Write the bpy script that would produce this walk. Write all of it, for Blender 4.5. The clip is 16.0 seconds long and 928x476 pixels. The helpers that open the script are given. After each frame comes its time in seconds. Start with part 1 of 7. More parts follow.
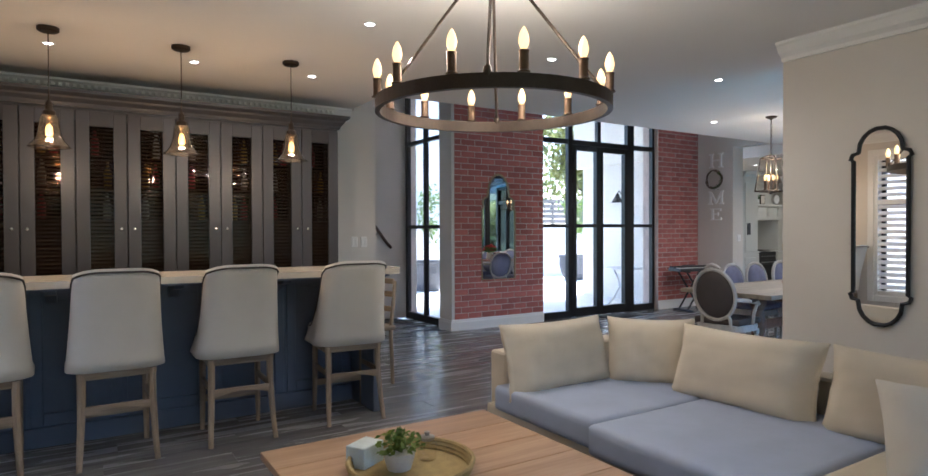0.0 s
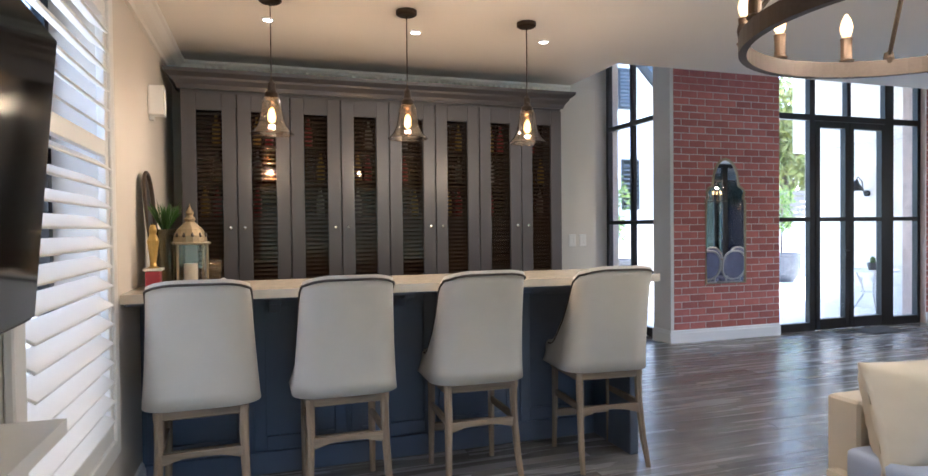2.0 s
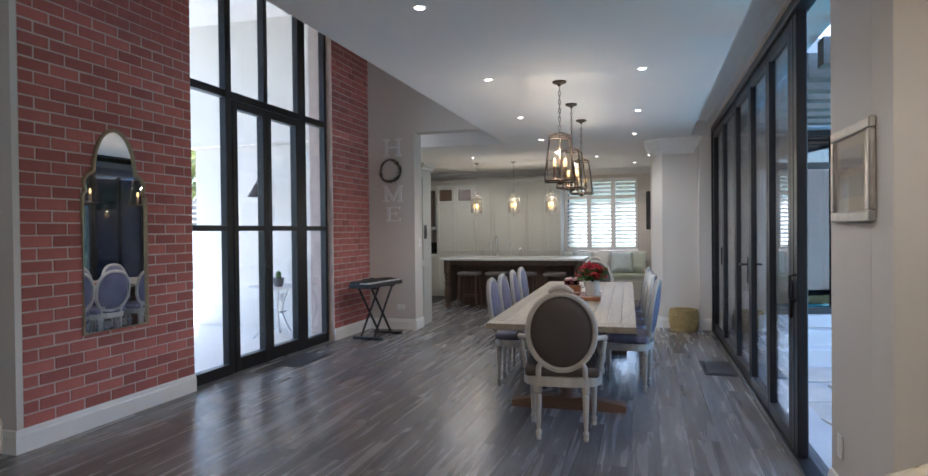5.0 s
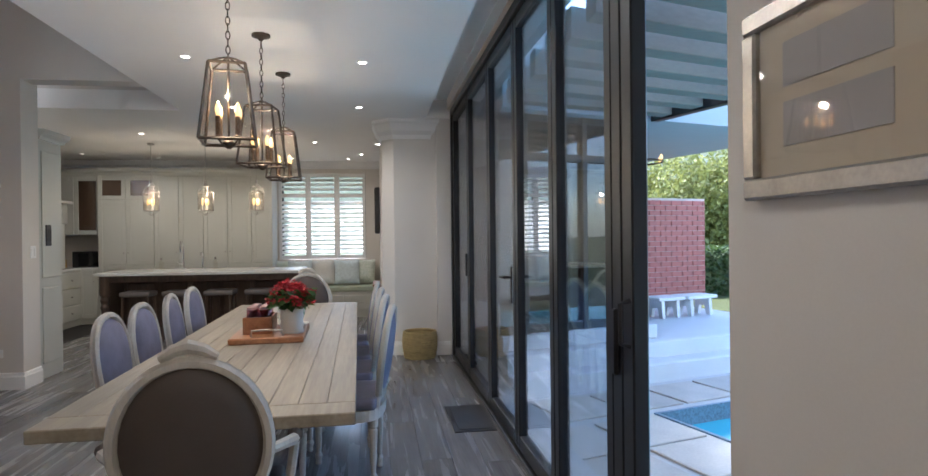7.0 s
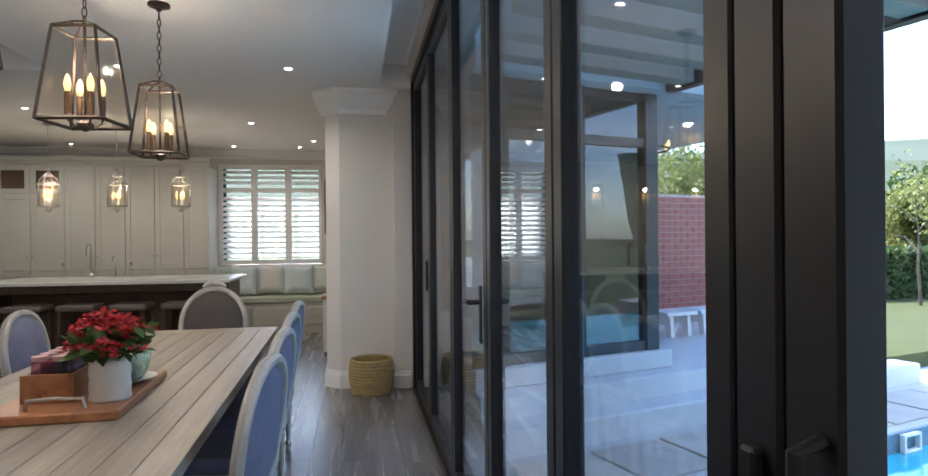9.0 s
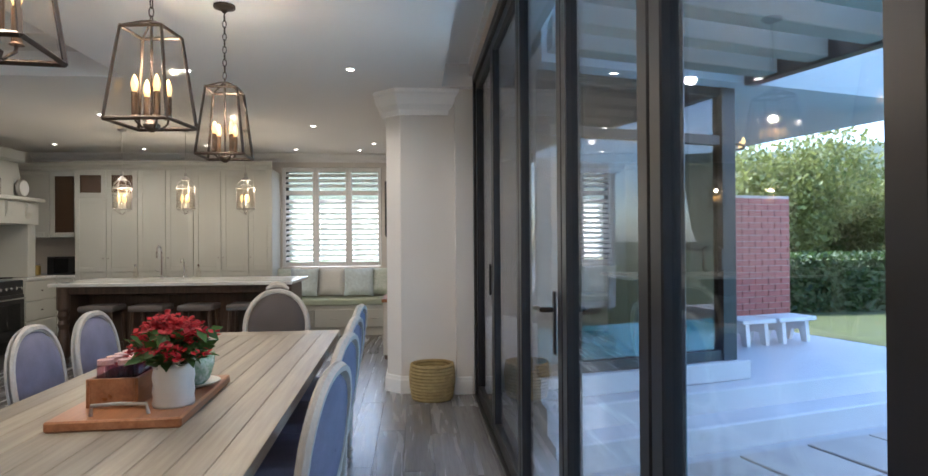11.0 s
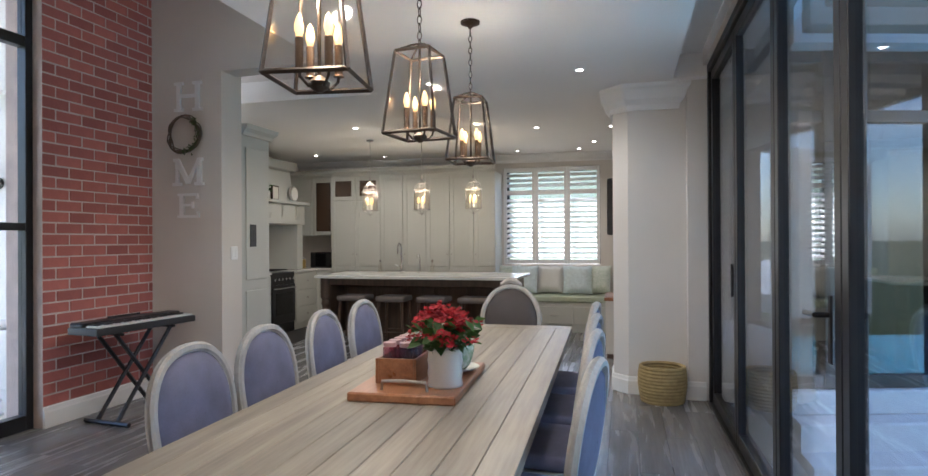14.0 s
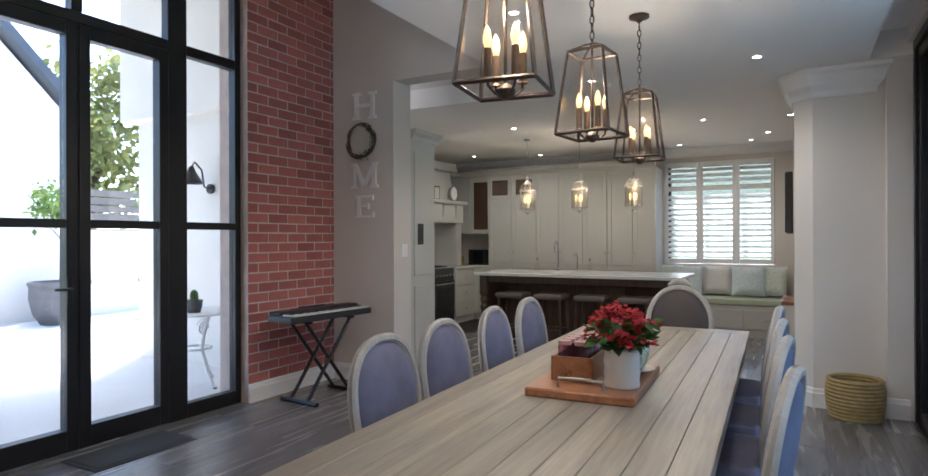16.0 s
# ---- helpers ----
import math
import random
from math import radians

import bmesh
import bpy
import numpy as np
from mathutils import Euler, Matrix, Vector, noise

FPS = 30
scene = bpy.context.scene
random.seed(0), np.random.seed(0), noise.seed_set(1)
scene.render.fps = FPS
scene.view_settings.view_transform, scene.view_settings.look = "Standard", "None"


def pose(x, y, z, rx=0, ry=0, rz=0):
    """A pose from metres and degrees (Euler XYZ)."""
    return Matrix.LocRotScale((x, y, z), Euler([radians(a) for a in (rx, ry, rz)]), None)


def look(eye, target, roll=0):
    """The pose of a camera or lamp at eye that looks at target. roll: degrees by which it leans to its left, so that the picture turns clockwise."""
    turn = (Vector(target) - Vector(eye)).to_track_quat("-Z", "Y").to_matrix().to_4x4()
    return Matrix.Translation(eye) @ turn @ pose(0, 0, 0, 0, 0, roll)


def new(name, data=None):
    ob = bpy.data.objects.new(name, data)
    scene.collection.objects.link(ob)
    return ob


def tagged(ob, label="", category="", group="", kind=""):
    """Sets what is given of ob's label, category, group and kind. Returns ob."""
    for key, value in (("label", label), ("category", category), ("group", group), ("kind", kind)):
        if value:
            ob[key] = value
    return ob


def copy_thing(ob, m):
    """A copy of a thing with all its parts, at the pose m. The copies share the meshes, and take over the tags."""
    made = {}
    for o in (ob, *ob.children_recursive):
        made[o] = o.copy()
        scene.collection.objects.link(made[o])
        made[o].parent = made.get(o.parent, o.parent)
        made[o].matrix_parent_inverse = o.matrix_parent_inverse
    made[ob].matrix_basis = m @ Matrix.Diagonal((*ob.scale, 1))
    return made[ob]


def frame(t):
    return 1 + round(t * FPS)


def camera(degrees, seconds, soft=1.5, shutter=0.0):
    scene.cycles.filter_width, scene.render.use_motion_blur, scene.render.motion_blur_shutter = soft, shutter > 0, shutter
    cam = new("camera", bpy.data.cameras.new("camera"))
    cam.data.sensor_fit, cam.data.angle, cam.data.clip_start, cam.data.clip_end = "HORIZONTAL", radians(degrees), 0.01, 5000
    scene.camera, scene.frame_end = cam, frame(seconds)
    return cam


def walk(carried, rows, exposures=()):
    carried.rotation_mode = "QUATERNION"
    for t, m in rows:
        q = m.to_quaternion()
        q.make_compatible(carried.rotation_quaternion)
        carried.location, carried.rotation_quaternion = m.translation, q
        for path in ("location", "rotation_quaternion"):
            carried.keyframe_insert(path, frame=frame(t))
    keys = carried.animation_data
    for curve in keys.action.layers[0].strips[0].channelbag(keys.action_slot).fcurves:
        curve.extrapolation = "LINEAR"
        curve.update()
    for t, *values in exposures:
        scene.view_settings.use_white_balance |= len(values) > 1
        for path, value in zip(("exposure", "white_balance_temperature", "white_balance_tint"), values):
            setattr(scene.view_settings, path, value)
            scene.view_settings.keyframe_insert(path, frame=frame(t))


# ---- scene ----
cam = camera(74.1, 16.0, soft=1.5)
PATH = [
    (0, (-0.439, -0.165, 1.418), (0.624, 1.529, 1.392), -0.2),
    (0.5, (-0.467, -0.09, 1.418), (0.445, 1.69, 1.391), -0.4),
    (1, (-0.522, 0.081, 1.41), (0.221, 1.938, 1.384), -0.5),
    (1.5, (-0.606, 0.436, 1.413), (0.04, 2.329, 1.385), -0.5),
    (2, (-0.635, 0.964, 1.425), (-0.02, 2.867, 1.39), -0.6),
    (2.5, (-0.654, 1.565, 1.442), (-0.022, 3.462, 1.403), -0.6),
    (3, (-0.473, 2.101, 1.449), (0.335, 3.93, 1.411), -0.8),
    (3.5, (-0.25, 2.531, 1.415), (0.944, 4.135, 1.39), -0.6),
    (4, (0.111, 2.835, 1.408), (1.688, 4.064, 1.386), -0.4),
    (4.5, (0.633, 3.069, 1.415), (2.404, 3.998, 1.387), -0.9),
    (5, (0.993, 3.262, 1.428), (2.909, 3.833, 1.405), -0.6),
    (5.2, (1.17, 3.321, 1.427), (3.12, 3.764, 1.407), -0.3),
    (5.8, (1.75, 3.44, 1.41), (3.73, 3.62, 1.4), -0.4),
    (6.4, (2.45, 3.42, 1.385), (4.447, 3.30, 1.38), -0.5),
    (6.9, (3.03, 3.29, 1.372), (5.014, 3.03, 1.366), -0.6),
    (7.4, (3.566, 3.135, 1.370), (5.536, 2.787, 1.362), -0.7),
    (8, (4.082, 2.965, 1.362), (6.05, 2.609, 1.358), -0.8),
    (10.3, (4.753, 2.865, 1.366), (6.736, 2.604, 1.377), -0.3),
    (10.5, (4.751, 2.889, 1.36), (6.737, 2.648, 1.372), -0.4),
    (11, (4.744, 2.919, 1.362), (6.738, 2.761, 1.372), -0.4),
    (11.5, (4.734, 2.945, 1.359), (6.733, 2.889, 1.369), -0.4),
    (12, (4.724, 2.973, 1.36), (6.723, 3.027, 1.37), -0.4),
    (12.5, (4.709, 2.996, 1.364), (6.702, 3.161, 1.373), -0.3),
    (13, (4.696, 3.027, 1.363), (6.677, 3.302, 1.372), -0.3),
    (13.5, (4.681, 3.061, 1.363), (6.643, 3.449, 1.371), -0.3),
    (14, (4.661, 3.085, 1.366), (6.596, 3.589, 1.373), -0.3),
    (14.5, (4.633, 3.099, 1.372), (6.533, 3.721, 1.376), -0.3),
    (15, (4.608, 3.126, 1.375), (6.469, 3.86, 1.377), -0.3),
    (15.5, (4.584, 3.145, 1.378), (6.395, 3.993, 1.379), -0.2),
    (16, (4.573, 3.165, 1.376), (6.331, 4.117, 1.377), -0.2),
]
walk(cam, [(t, look(eye, target, roll)) for t, eye, target, roll in PATH], [
    (0.0, 2.92, 5400, 10), (0.6, 3.08, 5350, 10), (2.0, 3.45, 5380, 10), (2.6, 3.55, 5450, 10), (3.3, 3.55, 5450, 10), (4.1, 3.0, 5400, 10), (5.0, 2.82, 5500, 10),
    (7.5, 2.75, 5850, 10), (8.2, 2.62, 5950, 10), (10.4, 2.92, 5950, 10), (13.0, 2.95, 5750, 10), (15.0, 2.9, 5700, 10), (16.0, 2.74, 5700, 10)])

# ---- world and large lights ----
SUN_AZ, SUN_EL = 60.0, 62.0
world = bpy.data.worlds.new("sky")
scene.world = world
world.use_nodes = True
wn = world.node_tree
sky = wn.nodes.new("ShaderNodeTexSky")
sky.sky_type = "NISHITA"
sky.sun_disc = False
sky.sun_elevation, sky.sun_rotation = radians(SUN_EL), radians(SUN_AZ)
wn.nodes["Background"].inputs["Strength"].default_value = 0.15
wn.links.new(sky.outputs[0], wn.nodes["Background"].inputs["Color"])


def sun_lamp():
    data = bpy.data.lights.new("sun", "SUN")
    data.energy, data.angle, data.color = 2.3, radians(11), (1.0, 0.95, 0.88)
    ob = new("sun", data)
    az, el = radians(SUN_AZ), radians(SUN_EL)
    way = Vector((math.sin(az) * math.cos(el), math.cos(az) * math.cos(el), math.sin(el)))
    ob.matrix_world = look(way * 60, (0, 0, 0))


sun_lamp()


def point_lamp(name, at, watts, color, radius=0.03):
    data = bpy.data.lights.new(name, "POINT")
    data.energy, data.color, data.shadow_soft_size = watts, color, radius
    ob = new(name, data)
    ob.location = at
    return ob


def spot_lamp(name, at, watts, color, degrees=110):
    data = bpy.data.lights.new(name, "SPOT")
    data.energy, data.color, data.shadow_soft_size = watts, color, 0.04
    data.spot_size, data.spot_blend = radians(degrees), 0.5
    ob = new(name, data)
    ob.location = at
    return ob


def sky_panel(name, eye, target, sx, sy, watts, color=(0.85, 0.92, 1.0)):
    """Daylight in a window's opening."""
    data = bpy.data.lights.new(name, "AREA")
    data.shape, data.size, data.size_y, data.energy, data.color = "RECTANGLE", sx, sy, watts, color
    ob = new(name, data)
    ob.matrix_world = look(eye, target)
    ob.visible_camera = True
    return ob


# ---- materials ----
def mat(name, base, rough=0.6, metal=0.0, var=0.12, scale=4.0, fine=60.0, bump=0.05, dist=0.002, second=None, spec=0.5,
        stretch=(1, 1, 1), rand=0.0, obj=True):
    """A paint, stone or cloth: base colour broken up at a large and a fine scale, with fine relief."""
    m = bpy.data.materials.new(name)
    m.use_nodes = True
    t = m.node_tree
    b = t.nodes["Principled BSDF"]
    b.inputs["Metallic"].default_value = metal
    b.inputs["Specular IOR Level"].default_value = spec
    co = t.nodes.new("ShaderNodeTexCoord")
    mp = t.nodes.new("ShaderNodeMapping")
    mp.inputs["Scale"].default_value = stretch
    t.links.new(co.outputs["Object"], mp.inputs["Vector"])
    n1 = t.nodes.new("ShaderNodeTexNoise")
    n1.inputs["Scale"].default_value, n1.inputs["Detail"].default_value = scale, 4
    n2 = t.nodes.new("ShaderNodeTexNoise")
    n2.inputs["Scale"].default_value, n2.inputs["Detail"].default_value = fine, 3
    for n in (n1, n2):
        t.links.new(mp.outputs[0], n.inputs["Vector"])
    mix = t.nodes.new("ShaderNodeMix")
    mix.data_type = "RGBA"
    dark = second or tuple(c * (1 - var) for c in base)
    light = base if second else tuple(min(1, c * (1 + var * 0.6)) for c in base)
    mix.inputs["A"].default_value, mix.inputs["B"].default_value = (*dark, 1), (*light, 1)
    add = t.nodes.new("ShaderNodeMath")
    add.operation = "MULTIPLY_ADD"
    add.inputs[1].default_value = 0.35
    t.links.new(n2.outputs["Fac"], add.inputs[0])
    sub = t.nodes.new("ShaderNodeMath")
    sub.operation = "MULTIPLY"
    sub.inputs[1].default_value = 0.65
    t.links.new(n1.outputs["Fac"], sub.inputs[0])
    t.links.new(sub.outputs[0], add.inputs[2])
    ramp = t.nodes.new("ShaderNodeMapRange")
    ramp.inputs["From Min"].default_value, ramp.inputs["From Max"].default_value = 0.3, 0.7
    t.links.new(add.outputs[0], ramp.inputs["Value"])
    t.links.new(ramp.outputs[0], mix.inputs["Factor"])
    out = mix.outputs["Result"]
    if rand:
        inf = t.nodes.new("ShaderNodeObjectInfo")
        hsv = t.nodes.new("ShaderNodeHueSaturation")
        mr = t.nodes.new("ShaderNodeMapRange")
        mr.inputs["To Min"].default_value, mr.inputs["To Max"].default_value = 1 - rand, 1 + rand
        t.links.new(inf.outputs["Random"], mr.inputs["Value"])
        t.links.new(mr.outputs[0], hsv.inputs["Value"])
        t.links.new(out, hsv.inputs["Color"])
        out = hsv.outputs["Color"]
    t.links.new(out, b.inputs["Base Color"])
    rr = t.nodes.new("ShaderNodeMapRange")
    rr.inputs["To Min"].default_value, rr.inputs["To Max"].default_value = max(0.02, rough - 0.06), min(1, rough + 0.08)
    t.links.new(n1.outputs["Fac"], rr.inputs["Value"])
    t.links.new(rr.outputs[0], b.inputs["Roughness"])
    if bump:
        bp = t.nodes.new("ShaderNodeBump")
        bp.inputs["Strength"].default_value, bp.inputs["Distance"].default_value = bump, dist
        t.links.new(n2.outputs["Fac"], bp.inputs["Height"])
        t.links.new(bp.outputs[0], b.inputs["Normal"])
    return m


def glow(name, color, strength):
    m = bpy.data.materials.new(name)
    m.use_nodes = True
    b = m.node_tree.nodes["Principled BSDF"]
    b.inputs["Base Color"].default_value = (*color, 1)
    b.inputs["Emission Color"].default_value = (*color, 1)
    b.inputs["Emission Strength"].default_value = strength
    return m


def pane_glass(name, tint=(1, 1, 1), gloss=0.09):
    """Thin window glass: mostly clear, with a mirror gloss that grows at grazing angles."""
    m = bpy.data.materials.new(name)
    m.use_nodes = True
    t = m.node_tree
    t.nodes.remove(t.nodes["Principled BSDF"])
    clear = t.nodes.new("ShaderNodeBsdfTransparent")
    clear.inputs["Color"].default_value = (*tint, 1)
    shine = t.nodes.new("ShaderNodeBsdfGlossy")
    shine.inputs["Roughness"].default_value = 0.01
    lw = t.nodes.new("ShaderNodeLayerWeight")
    lw.inputs["Blend"].default_value = 0.5
    fr = t.nodes.new("ShaderNodeMath")
    fr.operation = "POWER"
    fr.inputs[1].default_value = 4.0
    t.links.new(lw.outputs["Facing"], fr.inputs[0])
    mr = t.nodes.new("ShaderNodeMapRange")
    mr.inputs["To Min"].default_value, mr.inputs["To Max"].default_value = gloss * 0.5, 0.9
    t.links.new(fr.outputs[0], mr.inputs["Value"])
    mix = t.nodes.new("ShaderNodeMixShader")
    t.links.new(mr.outputs[0], mix.inputs[0])
    t.links.new(clear.outputs[0], mix.inputs[1])
    t.links.new(shine.outputs[0], mix.inputs[2])
    t.links.new(mix.outputs[0], t.nodes["Material Output"].inputs["Surface"])
    return m


def wood(name, dark, light, rough=0.5, along="X", scale=1.0, rand=0.12, bump=0.08):
    """Timber with long grain along one axis of its own object."""
    m = bpy.data.materials.new(name)
    m.use_nodes = True
    t = m.node_tree
    b = t.nodes["Principled BSDF"]
    co = t.nodes.new("ShaderNodeTexCoord")
    inf = t.nodes.new("ShaderNodeObjectInfo")
    ofs = t.nodes.new("ShaderNodeVectorMath")
    ofs.operation = "MULTIPLY_ADD"
    ofs.inputs[1].default_value = (37.0, 23.0, 11.0)
    rv = t.nodes.new("ShaderNodeCombineXYZ")
    for i in range(3):
        t.links.new(inf.outputs["Random"], rv.inputs[i])
    t.links.new(rv.outputs[0], ofs.inputs[0])
    t.links.new(co.outputs["Object"], ofs.inputs[2])
    mp = t.nodes.new("ShaderNodeMapping")
    sc = {"X": (0.9, 14, 14), "Y": (14, 0.9, 14), "Z": (14, 14, 0.9)}[along]
    mp.inputs["Scale"].default_value = tuple(v * scale for v in sc)
    t.links.new(ofs.outputs[0], mp.inputs["Vector"])
    n1 = t.nodes.new("ShaderNodeTexNoise")
    n1.inputs["Scale"].default_value, n1.inputs["Detail"].default_value = 1.0, 6
    n1.inputs["Distortion"].default_value = 0.6
    n2 = t.nodes.new("ShaderNodeTexNoise")
    n2.inputs["Scale"].default_value, n2.inputs["Detail"].default_value = 6.0, 4
    for n in (n1, n2):
        t.links.new(mp.outputs[0], n.inputs["Vector"])
    addn = t.nodes.new("ShaderNodeMath")
    addn.operation = "MULTIPLY_ADD"
    addn.inputs[1].default_value = 0.35
    t.links.new(n2.outputs["Fac"], addn.inputs[0])
    mul = t.nodes.new("ShaderNodeMath")
    mul.operation = "MULTIPLY"
    mul.inputs[1].default_value = 0.65
    t.links.new(n1.outputs["Fac"], mul.inputs[0])
    t.links.new(mul.outputs[0], addn.inputs[2])
    ramp = t.nodes.new("ShaderNodeValToRGB")
    ramp.color_ramp.elements[0].position, ramp.color_ramp.elements[1].position = 0.32, 0.68
    ramp.color_ramp.elements[0].color, ramp.color_ramp.elements[1].color = (*dark, 1), (*light, 1)
    t.links.new(addn.outputs[0], ramp.inputs[0])
    hsv = t.nodes.new("ShaderNodeHueSaturation")
    mr = t.nodes.new("ShaderNodeMapRange")
    mr.inputs["To Min"].default_value, mr.inputs["To Max"].default_value = 1 - rand, 1 + rand
    t.links.new(inf.outputs["Random"], mr.inputs["Value"])
    t.links.new(mr.outputs[0], hsv.inputs["Value"])
    t.links.new(ramp.outputs[0], hsv.inputs["Color"])
    t.links.new(hsv.outputs[0], b.inputs["Base Color"])
    rr = t.nodes.new("ShaderNodeMapRange")
    rr.inputs["To Min"].default_value, rr.inputs["To Max"].default_value = rough - 0.08, rough + 0.1
    t.links.new(n1.outputs["Fac"], rr.inputs["Value"])
    t.links.new(rr.outputs[0], b.inputs["Roughness"])
    bp = t.nodes.new("ShaderNodeBump")
    bp.inputs["Strength"].default_value, bp.inputs["Distance"].default_value = bump * 2, 0.001
    t.links.new(addn.outputs[0], bp.inputs["Height"])
    t.links.new(bp.outputs[0], b.inputs["Normal"])
    return m


def solid_glass(name, color, rough=0.02, ior=1.45):
    m = bpy.data.materials.new(name)
    m.use_nodes = True
    b = m.node_tree.nodes["Principled BSDF"]
    b.inputs["Base Color"].default_value = (*color, 1)
    b.inputs["Transmission Weight"].default_value = 1.0
    b.inputs["Roughness"].default_value, b.inputs["IOR"].default_value = rough, ior
    return m


M = {
    "wall": mat("wall_paint", (0.64, 0.595, 0.54), 0.75, var=0.05, scale=1.5, fine=140, bump=0.04),
    "wall_grey": mat("greige_paint", (0.66, 0.625, 0.58), 0.75, var=0.05, scale=1.5, fine=140, bump=0.04),
    "ceiling": mat("ceiling_paint", (0.80, 0.775, 0.74), 0.85, var=0.03, scale=1.2, fine=120, bump=0.03),
    "white": mat("white_gloss_paint", (0.78, 0.77, 0.75), 0.4, var=0.04, scale=3, fine=90, bump=0.02),
    "mortar": mat("mortar", (0.56, 0.45, 0.40), 0.9, var=0.2, scale=8, fine=200, bump=0.3),
    "brick": mat("red_brick", (0.385, 0.125, 0.105), 0.82, var=0.25, scale=9, fine=120, bump=0.35, dist=0.003, rand=0.22),
    "black": mat("black_aluminium", (0.018, 0.018, 0.02), 0.35, metal=0.3, var=0.1, scale=5, fine=200, bump=0.01),
    "floor": wood("grey_plank", (0.11, 0.105, 0.105), (0.255, 0.247, 0.242), 0.25, "X", 1.0, 0.2, 0.06),
    "floor_base": mat("floor_joint", (0.035, 0.032, 0.03), 0.8),
    "glass": pane_glass("window_glass"),
    "bar_blue": mat("blue_grey_paint", (0.105, 0.13, 0.185), 0.45, var=0.08, scale=3, fine=150, bump=0.02),
    "cab_dark": mat("charcoal_paint", (0.062, 0.059, 0.066), 0.33, var=0.08, scale=3, fine=150, bump=0.02),
    "stone_top": mat("cream_quartz", (0.62, 0.55, 0.45), 0.16, var=0.08, scale=20, fine=260, bump=0.0),
}


def island_wood(name, source_dark, source_light, rough):
    """Planks joined in one mesh: grain along x, shade by island."""
    m = wood(name, source_dark, source_light, rough, "X", 1.0, 0.2, 0.06)
    t = m.node_tree
    geo = t.nodes.new("ShaderNodeNewGeometry")
    inf = next(n for n in t.nodes if n.bl_idname == "ShaderNodeObjectInfo")
    for link in list(t.links):
        if link.from_node == inf:
            to = link.to_socket
            t.links.remove(link)
            t.links.new(geo.outputs["Random Per Island"], to)
    return m


def leaf_mat(name, dark, light):
    m = bpy.data.materials.new(name)
    m.use_nodes = True
    t = m.node_tree
    b = t.nodes["Principled BSDF"]
    geo = t.nodes.new("ShaderNodeNewGeometry")
    ramp = t.nodes.new("ShaderNodeValToRGB")
    ramp.color_ramp.elements[0].color, ramp.color_ramp.elements[1].color = (*dark, 1), (*light, 1)
    t.links.new(geo.outputs["Random Per Island"], ramp.inputs[0])
    t.links.new(ramp.outputs[0], b.inputs["Base Color"])
    b.inputs["Roughness"].default_value = 0.55
    thin = t.nodes.new("ShaderNodeBsdfTranslucent")
    mix = t.nodes.new("ShaderNodeMixShader")
    mix.inputs[0].default_value = 0.42
    t.links.new(ramp.outputs[0], thin.inputs["Color"])
    t.links.new(b.outputs[0], mix.inputs[1])
    t.links.new(thin.outputs[0], mix.inputs[2])
    t.links.new(mix.outputs[0], t.nodes["Material Output"].inputs["Surface"])
    return m


def mirror_mat():
    m = bpy.data.materials.new("mirror_silver")
    m.use_nodes = True
    b = m.node_tree.nodes["Principled BSDF"]
    b.inputs["Base Color"].default_value = (0.86, 0.87, 0.87, 1)
    b.inputs["Metallic"].default_value, b.inputs["Roughness"].default_value = 1.0, 0.004
    return m


def water_mat():
    m = bpy.data.materials.new("pool_water")
    m.use_nodes = True
    t = m.node_tree
    b = t.nodes["Principled BSDF"]
    b.inputs["Base Color"].default_value = (0.06, 0.42, 0.55, 1)
    b.inputs["Roughness"].default_value = 0.03
    n = t.nodes.new("ShaderNodeTexNoise")
    n.inputs["Scale"].default_value = 5.0
    bp = t.nodes.new("ShaderNodeBump")
    bp.inputs["Strength"].default_value, bp.inputs["Distance"].default_value = 0.15, 0.02
    t.links.new(n.outputs["Fac"], bp.inputs["Height"])
    t.links.new(bp.outputs[0], b.inputs["Normal"])
    return m


